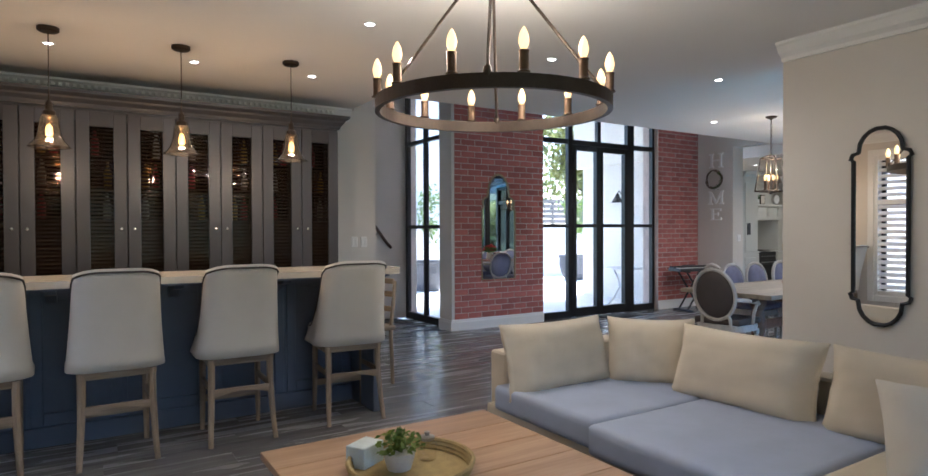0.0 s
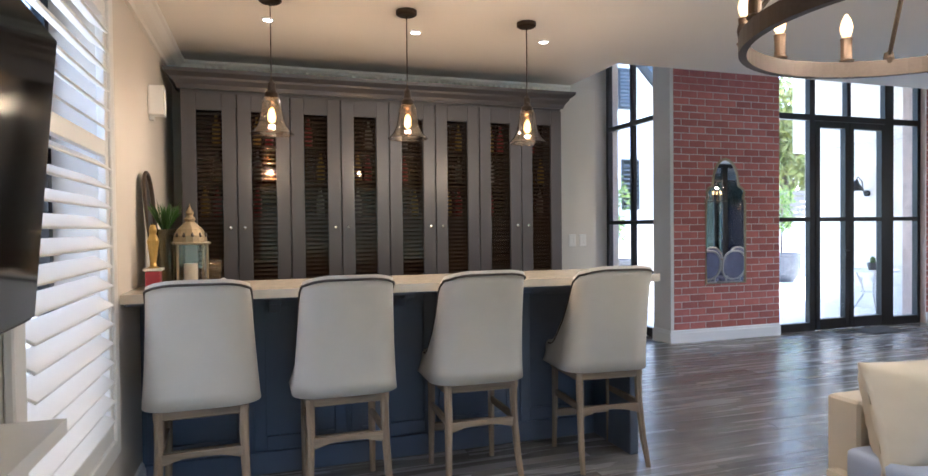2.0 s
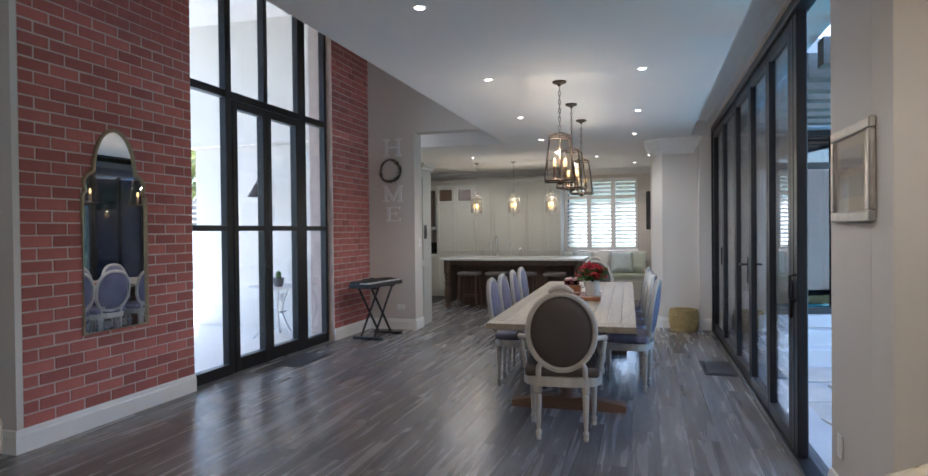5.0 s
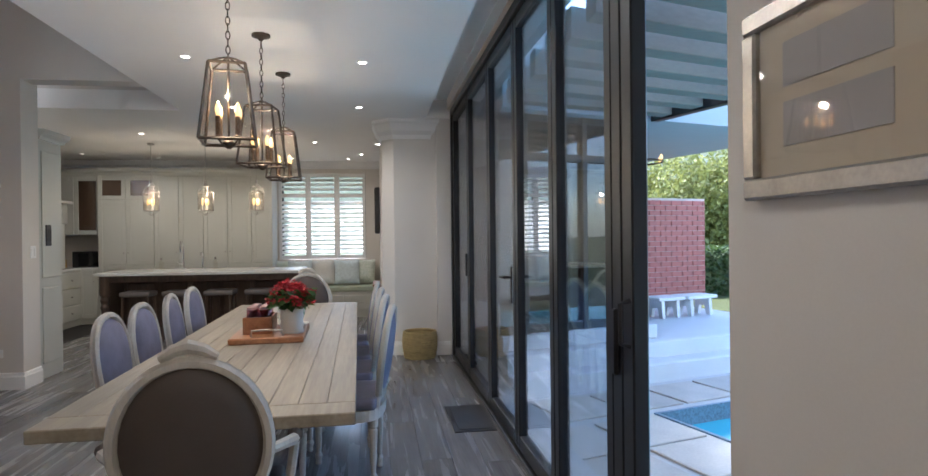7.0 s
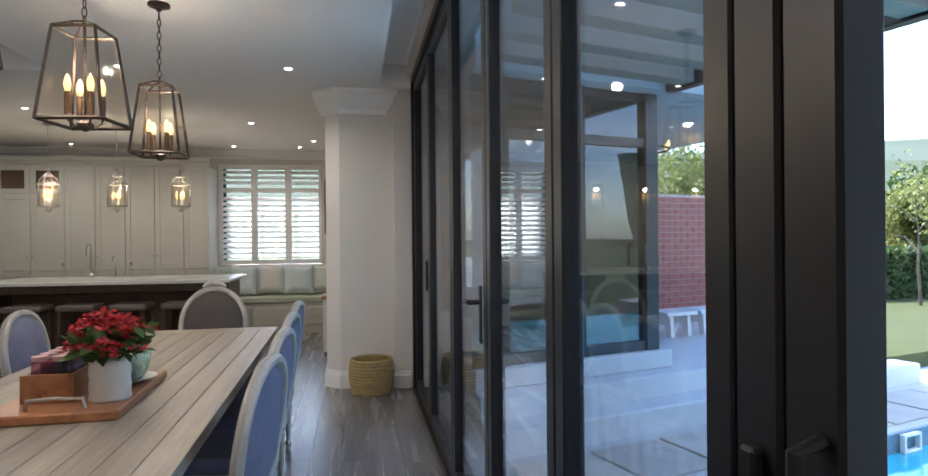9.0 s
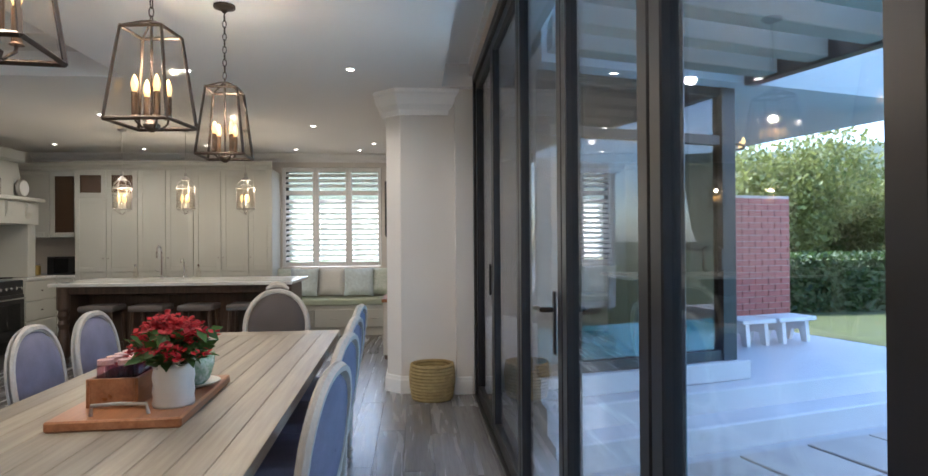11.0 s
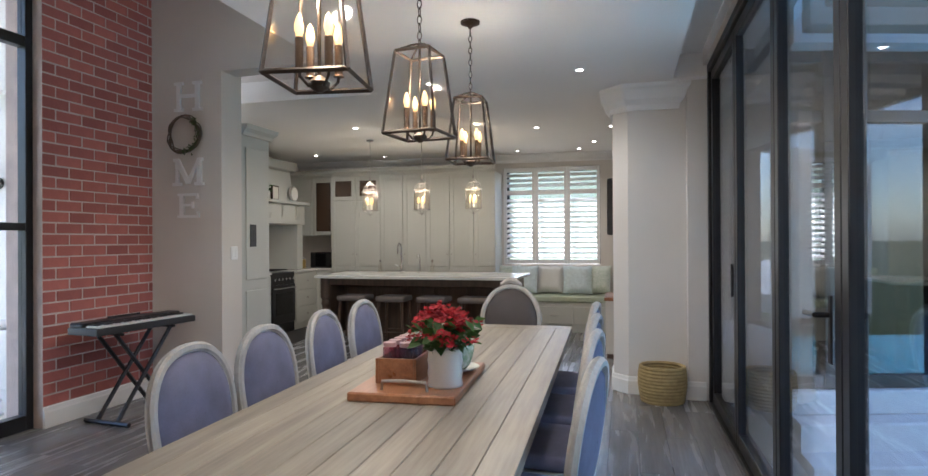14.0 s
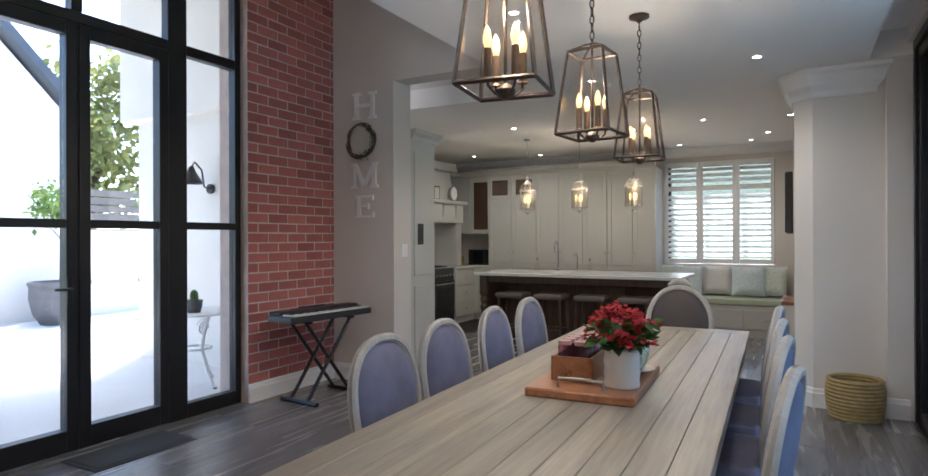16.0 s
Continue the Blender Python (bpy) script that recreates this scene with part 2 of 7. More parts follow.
M.update({
    "floor_rest": island_wood("grey_plank_joined", (0.11, 0.105, 0.105), (0.255, 0.247, 0.242), 0.25),
    "mirror": mirror_mat(),
    "gilt": mat("worn_gilt", (0.34, 0.27, 0.17), 0.42, metal=0.6, var=0.3, scale=12, fine=90, bump=0.15),
    "silver": mat("antique_silver", (0.42, 0.40, 0.37), 0.35, metal=0.8, var=0.25, scale=14, fine=90, bump=0.12),
    "linen": mat("cream_linen", (0.60, 0.565, 0.51), 0.92, var=0.07, scale=5, fine=420, bump=0.35, dist=0.001),
    "sofa_linen": mat("oatmeal_sofa_linen", (0.60, 0.53, 0.42), 0.95, var=0.1, scale=4, fine=380, bump=0.4, dist=0.0012),
    # seat cloth with the bluish daylight put into its colour
    "seat_skylit": mat("skylit_seat_linen", (0.37, 0.42, 0.55), 0.95, var=0.1, scale=5, fine=380, bump=0.4, dist=0.0012),
    "piping": mat("dark_piping", (0.06, 0.05, 0.045), 0.7),
    "oak_z": wood("weathered_oak_upright", (0.17, 0.125, 0.085), (0.34, 0.26, 0.18), 0.55, "Z", 1.6),
    "oak_x": wood("weathered_oak_level", (0.17, 0.125, 0.085), (0.34, 0.26, 0.18), 0.55, "X", 1.6),
    "coffee_wood": wood("honey_wood_top", (0.30, 0.17, 0.09), (0.50, 0.33, 0.20), 0.42, "X", 0.8),
    "table_wood": wood("pale_weathered_plank", (0.20, 0.165, 0.12), (0.39, 0.335, 0.255), 0.45, "X", 0.8, 0.12),
    "table_leg": wood("red_brown_timber", (0.13, 0.065, 0.035), (0.24, 0.13, 0.075), 0.5, "Y", 1.2),
    "tray_wood": wood("glossy_red_brown_wood", (0.22, 0.085, 0.035), (0.42, 0.19, 0.09), 0.3, "X", 1.3),
    "island_wood": wood("dark_walnut_island", (0.045, 0.026, 0.017), (0.11, 0.065, 0.042), 0.45, "Z", 1.4),
    "chair_paint": mat("whitewashed_wood", (0.50, 0.46, 0.40), 0.6, var=0.25, scale=14, fine=120, bump=0.15, stretch=(1, 1, 0.3)),
    "lilac": mat("lilac_grey_velvet", (0.175, 0.17, 0.235), 0.85, var=0.28, scale=9, fine=260, bump=0.25),
    "brown_cloth": mat("dark_brown_leather", (0.075, 0.058, 0.05), 0.6, var=0.15, scale=8, fine=200, bump=0.15),
    "iron": mat("aged_bronze_iron", (0.075, 0.055, 0.042), 0.45, metal=0.7, var=0.3, scale=10, fine=120, bump=0.1),
    "candle": mat("bronze_candle_sleeve", (0.15, 0.095, 0.06), 0.4, metal=0.6, var=0.2),
    "bulb": glow("warm_bulb", (1.0, 0.58, 0.21), 0.34),
    "filament": glow("amber_filament", (1.0, 0.55, 0.17), 1.3),
    "downlight": glow("downlight_lens", (1.0, 0.9, 0.78), 5.0),
    "clear": pane_glass("clear_lamp_glass", (0.98, 0.96, 0.93), 0.06),
    "bell_glass": pane_glass("bell_lamp_glass", (0.86, 0.80, 0.72), 0.34),
    # dark blue tint stands for the room's dim inside and reflected sky
    "room_shade_glass": pane_glass("room_glass_with_shade_tint", (0.12, 0.18, 0.27), 0.20),
    "fold_glass": pane_glass("folding_door_glass", (0.86, 0.90, 0.94), 0.10),
    "amber_glass": pane_glass("amber_lamp_glass", (0.98, 0.9, 0.78), 0.14),
    "cab_pane": pane_glass("cabinet_glass", (0.85, 0.8, 0.75), 0.022),
    "slat_bronze": mat("dark_bronze_slat", (0.06, 0.042, 0.034), 0.32, metal=0.5, var=0.2, scale=25, fine=90, bump=0.03),
    "dark_inside": mat("smoked_mirror_back", (0.30, 0.25, 0.23), 0.10, metal=0.9, var=0.3, scale=9, fine=40, bump=0.05),
    "chrome": mat("chrome", (0.72, 0.72, 0.73), 0.12, metal=1.0, var=0.03, bump=0),
    "kitchen": mat("sage_grey_paint", (0.50, 0.50, 0.455), 0.42, var=0.05, scale=2, fine=120, bump=0.02),
    "marble": mat("pale_quartz_top", (0.66, 0.66, 0.63), 0.14, var=0.06, scale=6, fine=120, bump=0),
    "steel": mat("dark_steel", (0.05, 0.05, 0.052), 0.3, metal=0.7, var=0.1),
    "screen": mat("black_screen", (0.006, 0.006, 0.007), 0.08, var=0.05, bump=0),
    "plastic": mat("black_plastic", (0.025, 0.025, 0.027), 0.45, var=0.1),
    "keys": mat("ivory_keys", (0.75, 0.74, 0.7), 0.3, var=0.03),
    "seagrass": mat("plaited_seagrass", (0.40, 0.30, 0.13), 0.85, var=0.3, scale=20, fine=140, bump=0.4, dist=0.004),
    "leaf": leaf_mat("green_leaf", (0.03, 0.075, 0.02), (0.10, 0.20, 0.05)),
    "leaf_light": leaf_mat("yellow_green_leaf", (0.08, 0.15, 0.03), (0.22, 0.30, 0.07)),
    "hedge": leaf_mat("hedge_leaf", (0.022, 0.045, 0.012), (0.085, 0.13, 0.035)),
    "tree_leaf": leaf_mat("tree_leaf", (0.13, 0.145, 0.035), (0.33, 0.34, 0.11)),
    "petal": leaf_mat("red_petal", (0.30, 0.012, 0.02), (0.62, 0.05, 0.06)),
    "bark": mat("grey_bark", (0.12, 0.09, 0.065), 0.9, var=0.3, scale=10, fine=60, bump=0.5, dist=0.01),
    "enamel": mat("white_enamel", (0.70, 0.66, 0.58), 0.3, var=0.05),
    "ceramic": mat("green_print_china", (0.66, 0.68, 0.60), 0.25, var=0.6, scale=40, fine=90, bump=0, second=(0.10, 0.28, 0.12)),
    "pink_glass": pane_glass("pink_bottle_glass", (0.75, 0.45, 0.5), 0.12),
    "bottle": pane_glass("green_brown_bottle_glass", (0.45, 0.42, 0.28), 0.14),
    "pink_cap": mat("dusty_pink_lid", (0.50, 0.30, 0.30), 0.5, var=0.1),
    "cushion_leaf": mat("pale_leaf_print_cloth", (0.70, 0.71, 0.66), 0.9, var=0.6, scale=34, fine=90, bump=0.2, second=(0.42, 0.50, 0.40)),
    "gold": mat("gold_trophy", (0.55, 0.38, 0.12), 0.28, metal=0.9, var=0.2),
    "red_paint": mat("red_base", (0.35, 0.04, 0.06), 0.4),
    "paper": mat("cream_paper", (0.62, 0.58, 0.50), 0.8, var=0.05),
    "ink": mat("grey_blue_print", (0.45, 0.46, 0.50), 0.8, var=0.05),
    "concrete": mat("pale_concrete", (0.50, 0.50, 0.49), 0.7, var=0.1, scale=2, fine=60, bump=0.1),
    "deck": mat("pale_screed_steps", (0.60, 0.61, 0.62), 0.5, var=0.08, scale=2, fine=80, bump=0.05),
    "paver": mat("sandstone_paver", (0.48, 0.45, 0.40), 0.8, var=0.18, scale=3, fine=50, bump=0.2, dist=0.004, rand=0.12),
    "court": mat("pale_court_paving", (0.78, 0.75, 0.70), 0.85, var=0.1, scale=1.5, fine=40, bump=0.15),
    "render_white": mat("white_plaster", (0.72, 0.69, 0.64), 0.85, var=0.05, scale=1.2, fine=60, bump=0.1),
    # roof slab plaster, darkened to grey to stand for its shaded front
    "canopy_shade": mat("shaded_canopy_plaster", (0.36, 0.36, 0.37), 0.85, var=0.06, scale=1.2, fine=60, bump=0.1),
    "beam": mat("grey_timber_beam", (0.19, 0.165, 0.14), 0.8, var=0.25, scale=3, fine=40, bump=0.2, stretch=(1, 0.2, 1)),
    "grass": mat("lawn", (0.055, 0.066, 0.012), 0.9, var=0.35, scale=3, fine=90, bump=0.6, dist=0.02),
    "soil": mat("far_ground", (0.10, 0.12, 0.05), 0.95, var=0.3, scale=0.3, fine=6),
    "pool_tile": mat("blue_grey_mosaic", (0.14, 0.22, 0.28), 0.4, var=0.4, scale=30, fine=60, bump=0.1),
    "water": water_mat(),
    "roof": mat("slate_roof", (0.07, 0.08, 0.095), 0.7, var=0.2),
    "pot_grey": mat("charcoal_pot", (0.10, 0.10, 0.105), 0.55, var=0.15, scale=5, fine=60, bump=0.1),
    "pot_white": mat("white_pot", (0.66, 0.65, 0.62), 0.6, var=0.1),
    "cushion_blue": mat("pale_blue_cushion", (0.58, 0.66, 0.68), 0.9, var=0.2, scale=22, fine=200, bump=0.2),
    "cushion_grey": mat("pale_grey_cushion", (0.62, 0.61, 0.58), 0.9, var=0.1, scale=8, fine=260, bump=0.2),
    "seat_green": mat("sage_bench_pad", (0.42, 0.47, 0.36), 0.9, var=0.1, fine=260, bump=0.2),
    "mat_grey": mat("charcoal_doormat", (0.05, 0.05, 0.052), 0.95, var=0.2, scale=20, fine=400, bump=0.6, dist=0.003),
    "hill": mat("far_hill", (0.05, 0.065, 0.03), 0.95, var=0.3, scale=0.06, fine=0.6, bump=0),
    "leather_stool": mat("grey_brown_stool_leather", (0.14, 0.12, 0.11), 0.55, var=0.15, scale=10, fine=150, bump=0.1),
})

# ---- building helpers ----
def part(name, bm, material, parent=None, label="", smooth=False):
    """Links a bmesh as one mesh object, under a thing or part where one is given."""
    me = bpy.data.meshes.new(name)
    bm.normal_update()
    bm.to_mesh(me)
    bm.free()
    if material is not None:
        me.materials.append(material)
    if smooth:
        for p in me.polygons:
            p.use_smooth = True
    ob = new(name, me)
    if parent is not None:
        ob.parent = parent
    if label:
        ob["label"] = label
    return ob


def shared(name, me, parent, at, rz=0.0):
    """One more object on a mesh that alike pieces share."""
    ob = new(name, me)
    ob.parent = parent
    ob.matrix_basis = pose(*at, 0, 0, rz)
    return ob


def thing(name, at=(0, 0, 0), rz=0.0, label="", category="", group="", kind=""):
    ob = new(name)
    ob.empty_display_size = 0.1
    ob.matrix_basis = pose(*at, 0, 0, rz)
    return tagged(ob, label, category, group, kind)


def add_box(bm, x0, x1, y0, y1, z0, z1, bevel=0.0, seg=1):
    m = Matrix.Translation(((x0 + x1) / 2, (y0 + y1) / 2, (z0 + z1) / 2)) @ Matrix.Diagonal((abs(x1 - x0), abs(y1 - y0), abs(z1 - z0), 1))
    r = bmesh.ops.create_cube(bm, size=1, matrix=m)
    if bevel:
        es = list({e for v in r["verts"] for e in v.link_edges})
        bmesh.ops.bevel(bm, geom=es, offset=bevel, segments=seg, affect="EDGES", profile=0.7)
    return bm


def box(x0, x1, y0, y1, z0, z1, bevel=0.0, seg=1):
    return add_box(bmesh.new(), x0, x1, y0, y1, z0, z1, bevel, seg)


def lathe(profile, seg=24, bm=None, at=(0, 0, 0)):
    """A turned body from (radius, height) pairs."""
    bm = bm or bmesh.new()
    rings = []
    for r, z in profile:
        rings.append([bm.verts.new((at[0] + r * math.cos(2 * math.pi * i / seg), at[1] + r * math.sin(2 * math.pi * i / seg), at[2] + z)) for i in range(seg)])
    for a, b in zip(rings, rings[1:]):
        for i in range(seg):
            bm.faces.new((a[i], a[(i + 1) % seg], b[(i + 1) % seg], b[i]))
    if profile[0][0] > 1e-4:
        bm.faces.new(rings[0][::-1])
    if profile[-1][0] > 1e-4:
        bm.faces.new(rings[-1])
    return bm


def tube(points, radius, seg=8, bm=None, closed=False):
    """A round bar along points; radius may be a list."""
    bm = bm or bmesh.new()
    pts = [Vector(p) for p in points]
    n = len(pts)
    rad = radius if isinstance(radius, (list, tuple)) else [radius] * n
    rings = []
    ref = None
    for i, p in enumerate(pts):
        if closed:
            d = pts[(i + 1) % n] - pts[i - 1]
        else:
            d = pts[min(i + 1, n - 1)] - pts[max(i - 1, 0)]
        d.normalize()
        if ref is None:
            ref = Vector((0, 0, 1)) if abs(d.z) < 0.9 else Vector((1, 0, 0))
        u = d.cross(ref)
        if u.length < 1e-4:
            u = d.orthogonal()
        u.normalize()
        v = u.cross(d).normalized()
        ref = v
        rings.append([bm.verts.new(p + rad[i] * (math.cos(2 * math.pi * k / seg) * u + math.sin(2 * math.pi * k / seg) * v)) for k in range(seg)])
    pairs = list(zip(rings, rings[1:])) + ([(rings[-1], rings[0])] if closed else [])
    for a, b in pairs:
        for k in range(seg):
            bm.faces.new((a[k], a[(k + 1) % seg], b[(k + 1) % seg], b[k]))
    if not closed:
        bm.faces.new(rings[0][::-1])
        bm.faces.new(rings[-1])
    return bm


def sweep(section, path, bm=None, closed=False):
    """A moulding: section (across, up) swept along level points; across is to the right of the way walked."""
    bm = bm or bmesh.new()
    pts = [Vector(p) for p in path]
    n = len(pts)
    rings = []
    for i, p in enumerate(pts):
        a = (pts[i] - pts[i - 1]) if (i > 0 or closed) else (pts[1] - pts[0])
        b = (pts[(i + 1) % n] - pts[i]) if (i < n - 1 or closed) else a
        a, b = a.normalized(), b.normalized()
        t = (a + b).normalized()
        side = Vector((t.y, -t.x, 0))
        k = 1 / max(0.3, t.dot(a))
        rings.append([bm.verts.new(p + side * u * k + Vector((0, 0, w))) for u, w in section])
    m = len(section)
    pairs = list(zip(rings, rings[1:])) + ([(rings[-1], rings[0])] if closed else [])
    for a, b in pairs:
        for k in range(m):
            bm.faces.new((a[k], a[(k + 1) % m], b[(k + 1) % m], b[k]))
    if not closed:
        bm.faces.new(rings[0])
        bm.faces.new(rings[-1][::-1])
    bmesh.ops.recalc_face_normals(bm, faces=bm.faces)
    return bm


def outline(shape, thick, bm=None, plane="XZ", at=(0, 0, 0)):
    """A flat plate of some thickness from an outline of (u, v) pairs."""
    bm = bm or bmesh.new()

    def place(u, v, w):
        if plane == "XZ":
            return (at[0] + u, at[1] + w, at[2] + v)
        if plane == "YZ":
            return (at[0] + w, at[1] + u, at[2] + v)
        return (at[0] + u, at[1] + v, at[2] + w)
    a = [bm.verts.new(place(u, v, 0)) for u, v in shape]
    b = [bm.verts.new(place(u, v, thick)) for u, v in shape]
    n = len(shape)
    bm.faces.new(a)
    bm.faces.new(b[::-1])
    for i in range(n):
        bm.faces.new((a[i], b[i], b[(i + 1) % n], a[(i + 1) % n]))
    bmesh.ops.recalc_face_normals(bm, faces=bm.faces)
    return bm


def setting(name, bm, material, label="", category=""):
    return tagged(part(name, bm, material), label, category, kind="structure")


# ---- the rooms ----
CEIL, HIGH = 2.72, 4.7
Y_BRICK, Y_BIFOLD = 7.23, 2.36
X_LEFT, X_HOME = -1.3, 9.33

bm = bmesh.new()
add_box(bm, -1.6, 3.95, -4.6, 11.4, -0.14, -0.012)
add_box(bm, 3.95, 9.62, 2.26, 7.4, -0.14, -0.012)
add_box(bm, 9.62, 14.7, 2.26, 8.9, -0.14, -0.012)
setting("floor", bm, M["floor_base"], "dark grey wood plank floor", "floor")

# ceilings: the low one stops short of the tall glazed strip
bm = bmesh.new()
add_box(bm, -1.6, 4.05, -4.8, 5.28, CEIL, CEIL + 0.2)
add_box(bm, 4.05, 4.66, 2.1, 5.28, CEIL, CEIL + 0.2)
add_box(bm, 4.66, 10.12, 2.68, 5.28, CEIL, CEIL + 0.2)
add_box(bm, 10.12, 14.7, 2.1, 5.28, CEIL, CEIL + 0.2)
add_box(bm, 4.5, 10.3, 2.1, 2.80, CEIL + 0.22, CEIL + 0.4)
add_box(bm, -1.6, 2.06, 5.28, 11.4, CEIL, CEIL + 0.2)
add_box(bm, 9.95, 14.8, 5.28, 8.9, CEIL, CEIL + 0.2)
setting("ceiling_low", bm, M["ceiling"], "plain off-white ceiling with small downlights", "ceiling")
setting("ceiling_high", box(1.9, 10.1, 5.1, 11.4, HIGH, HIGH + 0.2), M["ceiling"], "plain off-white high ceiling over glazed strip", "ceiling")
bm = bmesh.new()
add_box(bm, 1.9, 10.1, 5.1, 5.28, CEIL + 0.2, HIGH)
add_box(bm, 1.9, 2.06, 5.28, 11.4, CEIL + 0.2, HIGH)
add_box(bm, 9.95, 10.1, 5.28, 7.23, CEIL + 0.2, HIGH)
setting("wall_upper", bm, M["wall"], "plain painted upper wall above the low ceiling", "wall")

# living side, with the shuttered window in it
WIN = (2.95, 4.01, 0.5, 2.42)
bm = bmesh.new()
add_box(bm, X_LEFT - 0.25, X_LEFT, -4.6, WIN[0], 0, CEIL)
add_box(bm, X_LEFT - 0.25, X_LEFT, WIN[1], 6.3, 0, CEIL)
add_box(bm, X_LEFT - 0.25, X_LEFT, WIN[0], WIN[1], 0, WIN[2])
add_box(bm, X_LEFT - 0.25, X_LEFT, WIN[0], WIN[1], WIN[3], CEIL)
setting("wall_west", bm, M["wall"], "warm beige painted wall with a shuttered window", "wall")
setting("wall_behind_bar", box(X_LEFT - 0.25, 2.37, 6.165, 6.35, 0, CEIL), M["wall_grey"], "warm grey painted wall behind the bar cabinet", "wall")
bm = bmesh.new()
add_box(bm, -1.6, -0.8, -4.8, -4.6, 0, CEIL)
add_box(bm, 3.2, 4.2, -4.8, -4.6, 0, CEIL)
add_box(bm, -0.8, 3.2, -4.8, -4.6, 2.45, CEIL)
setting("wall_south", bm, M["wall"], "plain beige wall of the sitting area", "wall")
setting("wall_mirror", box(3.8, 4.05, -4.6, 2.33, 0, CEIL), M["wall"], "warm beige wall behind the sofa", "wall")
setting("wall_picture", box(4.052, 4.66, 2.08, 2.33, 0, CEIL), M["wall"], "warm beige wall beside the folding doors", "wall")

# stair hall beyond
bm = bmesh.new()
add_box(bm, 2.2, 4.15, 8.80, 9.0, 0, HIGH)
add_box(bm, 2.2, 2.37, 6.35, 8.80, 0, HIGH)
setting("wall_stair", bm, M["wall"], "warm grey wall of the stair hall", "wall")

# brick wall cores
setting("wall_brick_1", box(4.03, 5.63, Y_BRICK - 0.0185, 7.55, 0, HIGH), M["mortar"], "red brick pier with pale mortar joints", "brick wall")
setting("wall_brick_2", box(8.24, 9.33, Y_BRICK - 0.0185, 7.55, 0, HIGH), M["mortar"], "red brick wall beside the glazed doors", "brick wall")
setting("wall_return", box(3.985, 4.03, Y_BRICK - 0.018, 7.55, 0, HIGH), M["wall_grey"], "painted end of the brick pier", "wall")

# end wall with letters and its opening to the kitchen
bm = bmesh.new()
add_box(bm, X_HOME, 9.62, 6.49, 8.9, 0, HIGH)
add_box(bm, X_HOME, 9.55, 5.28, 6.49, 2.86, HIGH)
setting("wall_home", bm, M["wall"], "warm beige wall with white wooden letters", "wall")

# kitchen shell
KWIN = (3.44, 4.96, 0.98, 2.52)
bm = bmesh.new()
add_box(bm, 14.4, 14.7, 3.0, KWIN[0], 0, CEIL)
add_box(bm, 14.4, 14.7, KWIN[1], 8.9, 0, CEIL)
add_box(bm, 14.4, 14.7, KWIN[0], KWIN[1], 0, KWIN[2])
add_box(bm, 14.4, 14.7, KWIN[0], KWIN[1], KWIN[3], CEIL)
setting("wall_kitchen_end", bm, M["wall"], "pale kitchen end wall with a shuttered window", "wall")
setting("wall_kitchen_north", box(9.94, 14.7, 8.6, 8.9, 0, CEIL), M["wall"], "pale kitchen wall behind the stove", "wall")
setting("wall_kitchen_south", box(10.82, 14.4, 3.0, 3.19, 0, CEIL), M["wall"], "pale kitchen wall", "wall")
bm = outline([(10.30, 2.56), (10.30, 3.05), (10.43, 3.18), (10.82, 3.18), (10.82, 2.3), (10.21, 2.3), (10.21, 2.56)], CEIL, None, "XY", (0, 0, 0))
setting("wall_pier", bm, M["wall_grey"], "pale painted pier at the end of the folding doors", "wall")
# head over the folding doors
setting("wall_lintel", box(4.66, 10.12, 2.27, 2.44, 2.812, CEIL + 0.22), M["wall"], "narrow painted strip over the folding doors", "wall")

# pieces for the glazed walls
def bar_frame(parent, material, bars):
    for b in bars:
        part("frame_bar", box(*b, bevel=0.004), material, parent)


def pane(parent, *b):
    ob = part("pane", box(*b), M["glass"], parent)
    ob.visible_shadow = False
    return ob


# tall glazed doors to the courtyard
g = thing("door_1", (0, 0, 0), 0, "tall black aluminium glazed doors and side lights to the courtyard", "glazed door", kind="structure")
GY0, GY1 = 7.29, 7.37
for xa, xb in ((5.632, 5.70), (6.22, 6.31), (7.56, 7.72), (8.18, 8.238)):
    part("frame_bar", box(xa, xb, GY0, GY1, 0, HIGH, 0.004), M["black"], g)
part("frame_bar", box(6.865, 6.935, GY0, GY1, 2.87, HIGH, 0.004), M["black"], g)
for xa, xb in ((5.70, 6.22), (6.31, 7.56), (7.72, 8.18)):
    part("frame_bar", box(xa, xb, GY0, GY1, 2.79, 2.868, 0.004), M["black"], g)
for xa, xb in ((5.70, 6.22), (7.72, 8.18)):
    part("frame_bar", box(xa, xb, GY0, GY1, 0, 0.11, 0.004), M["black"], g)
    part("frame_bar", box(xa, xb, GY0, GY1, 1.452, 1.508, 0.004), M["black"], g)
    pane(g, xa, xb, 7.326, 7.334, 0.11, 1.452)
    pane(g, xa, xb, 7.326, 7.334, 1.508, 2.79)
for xa, xb in ((5.70, 6.22), (6.31, 6.865), (6.935, 7.56), (7.72, 8.18)):
    pane(g, xa, xb, 7.326, 7.334, 2.868, HIGH)
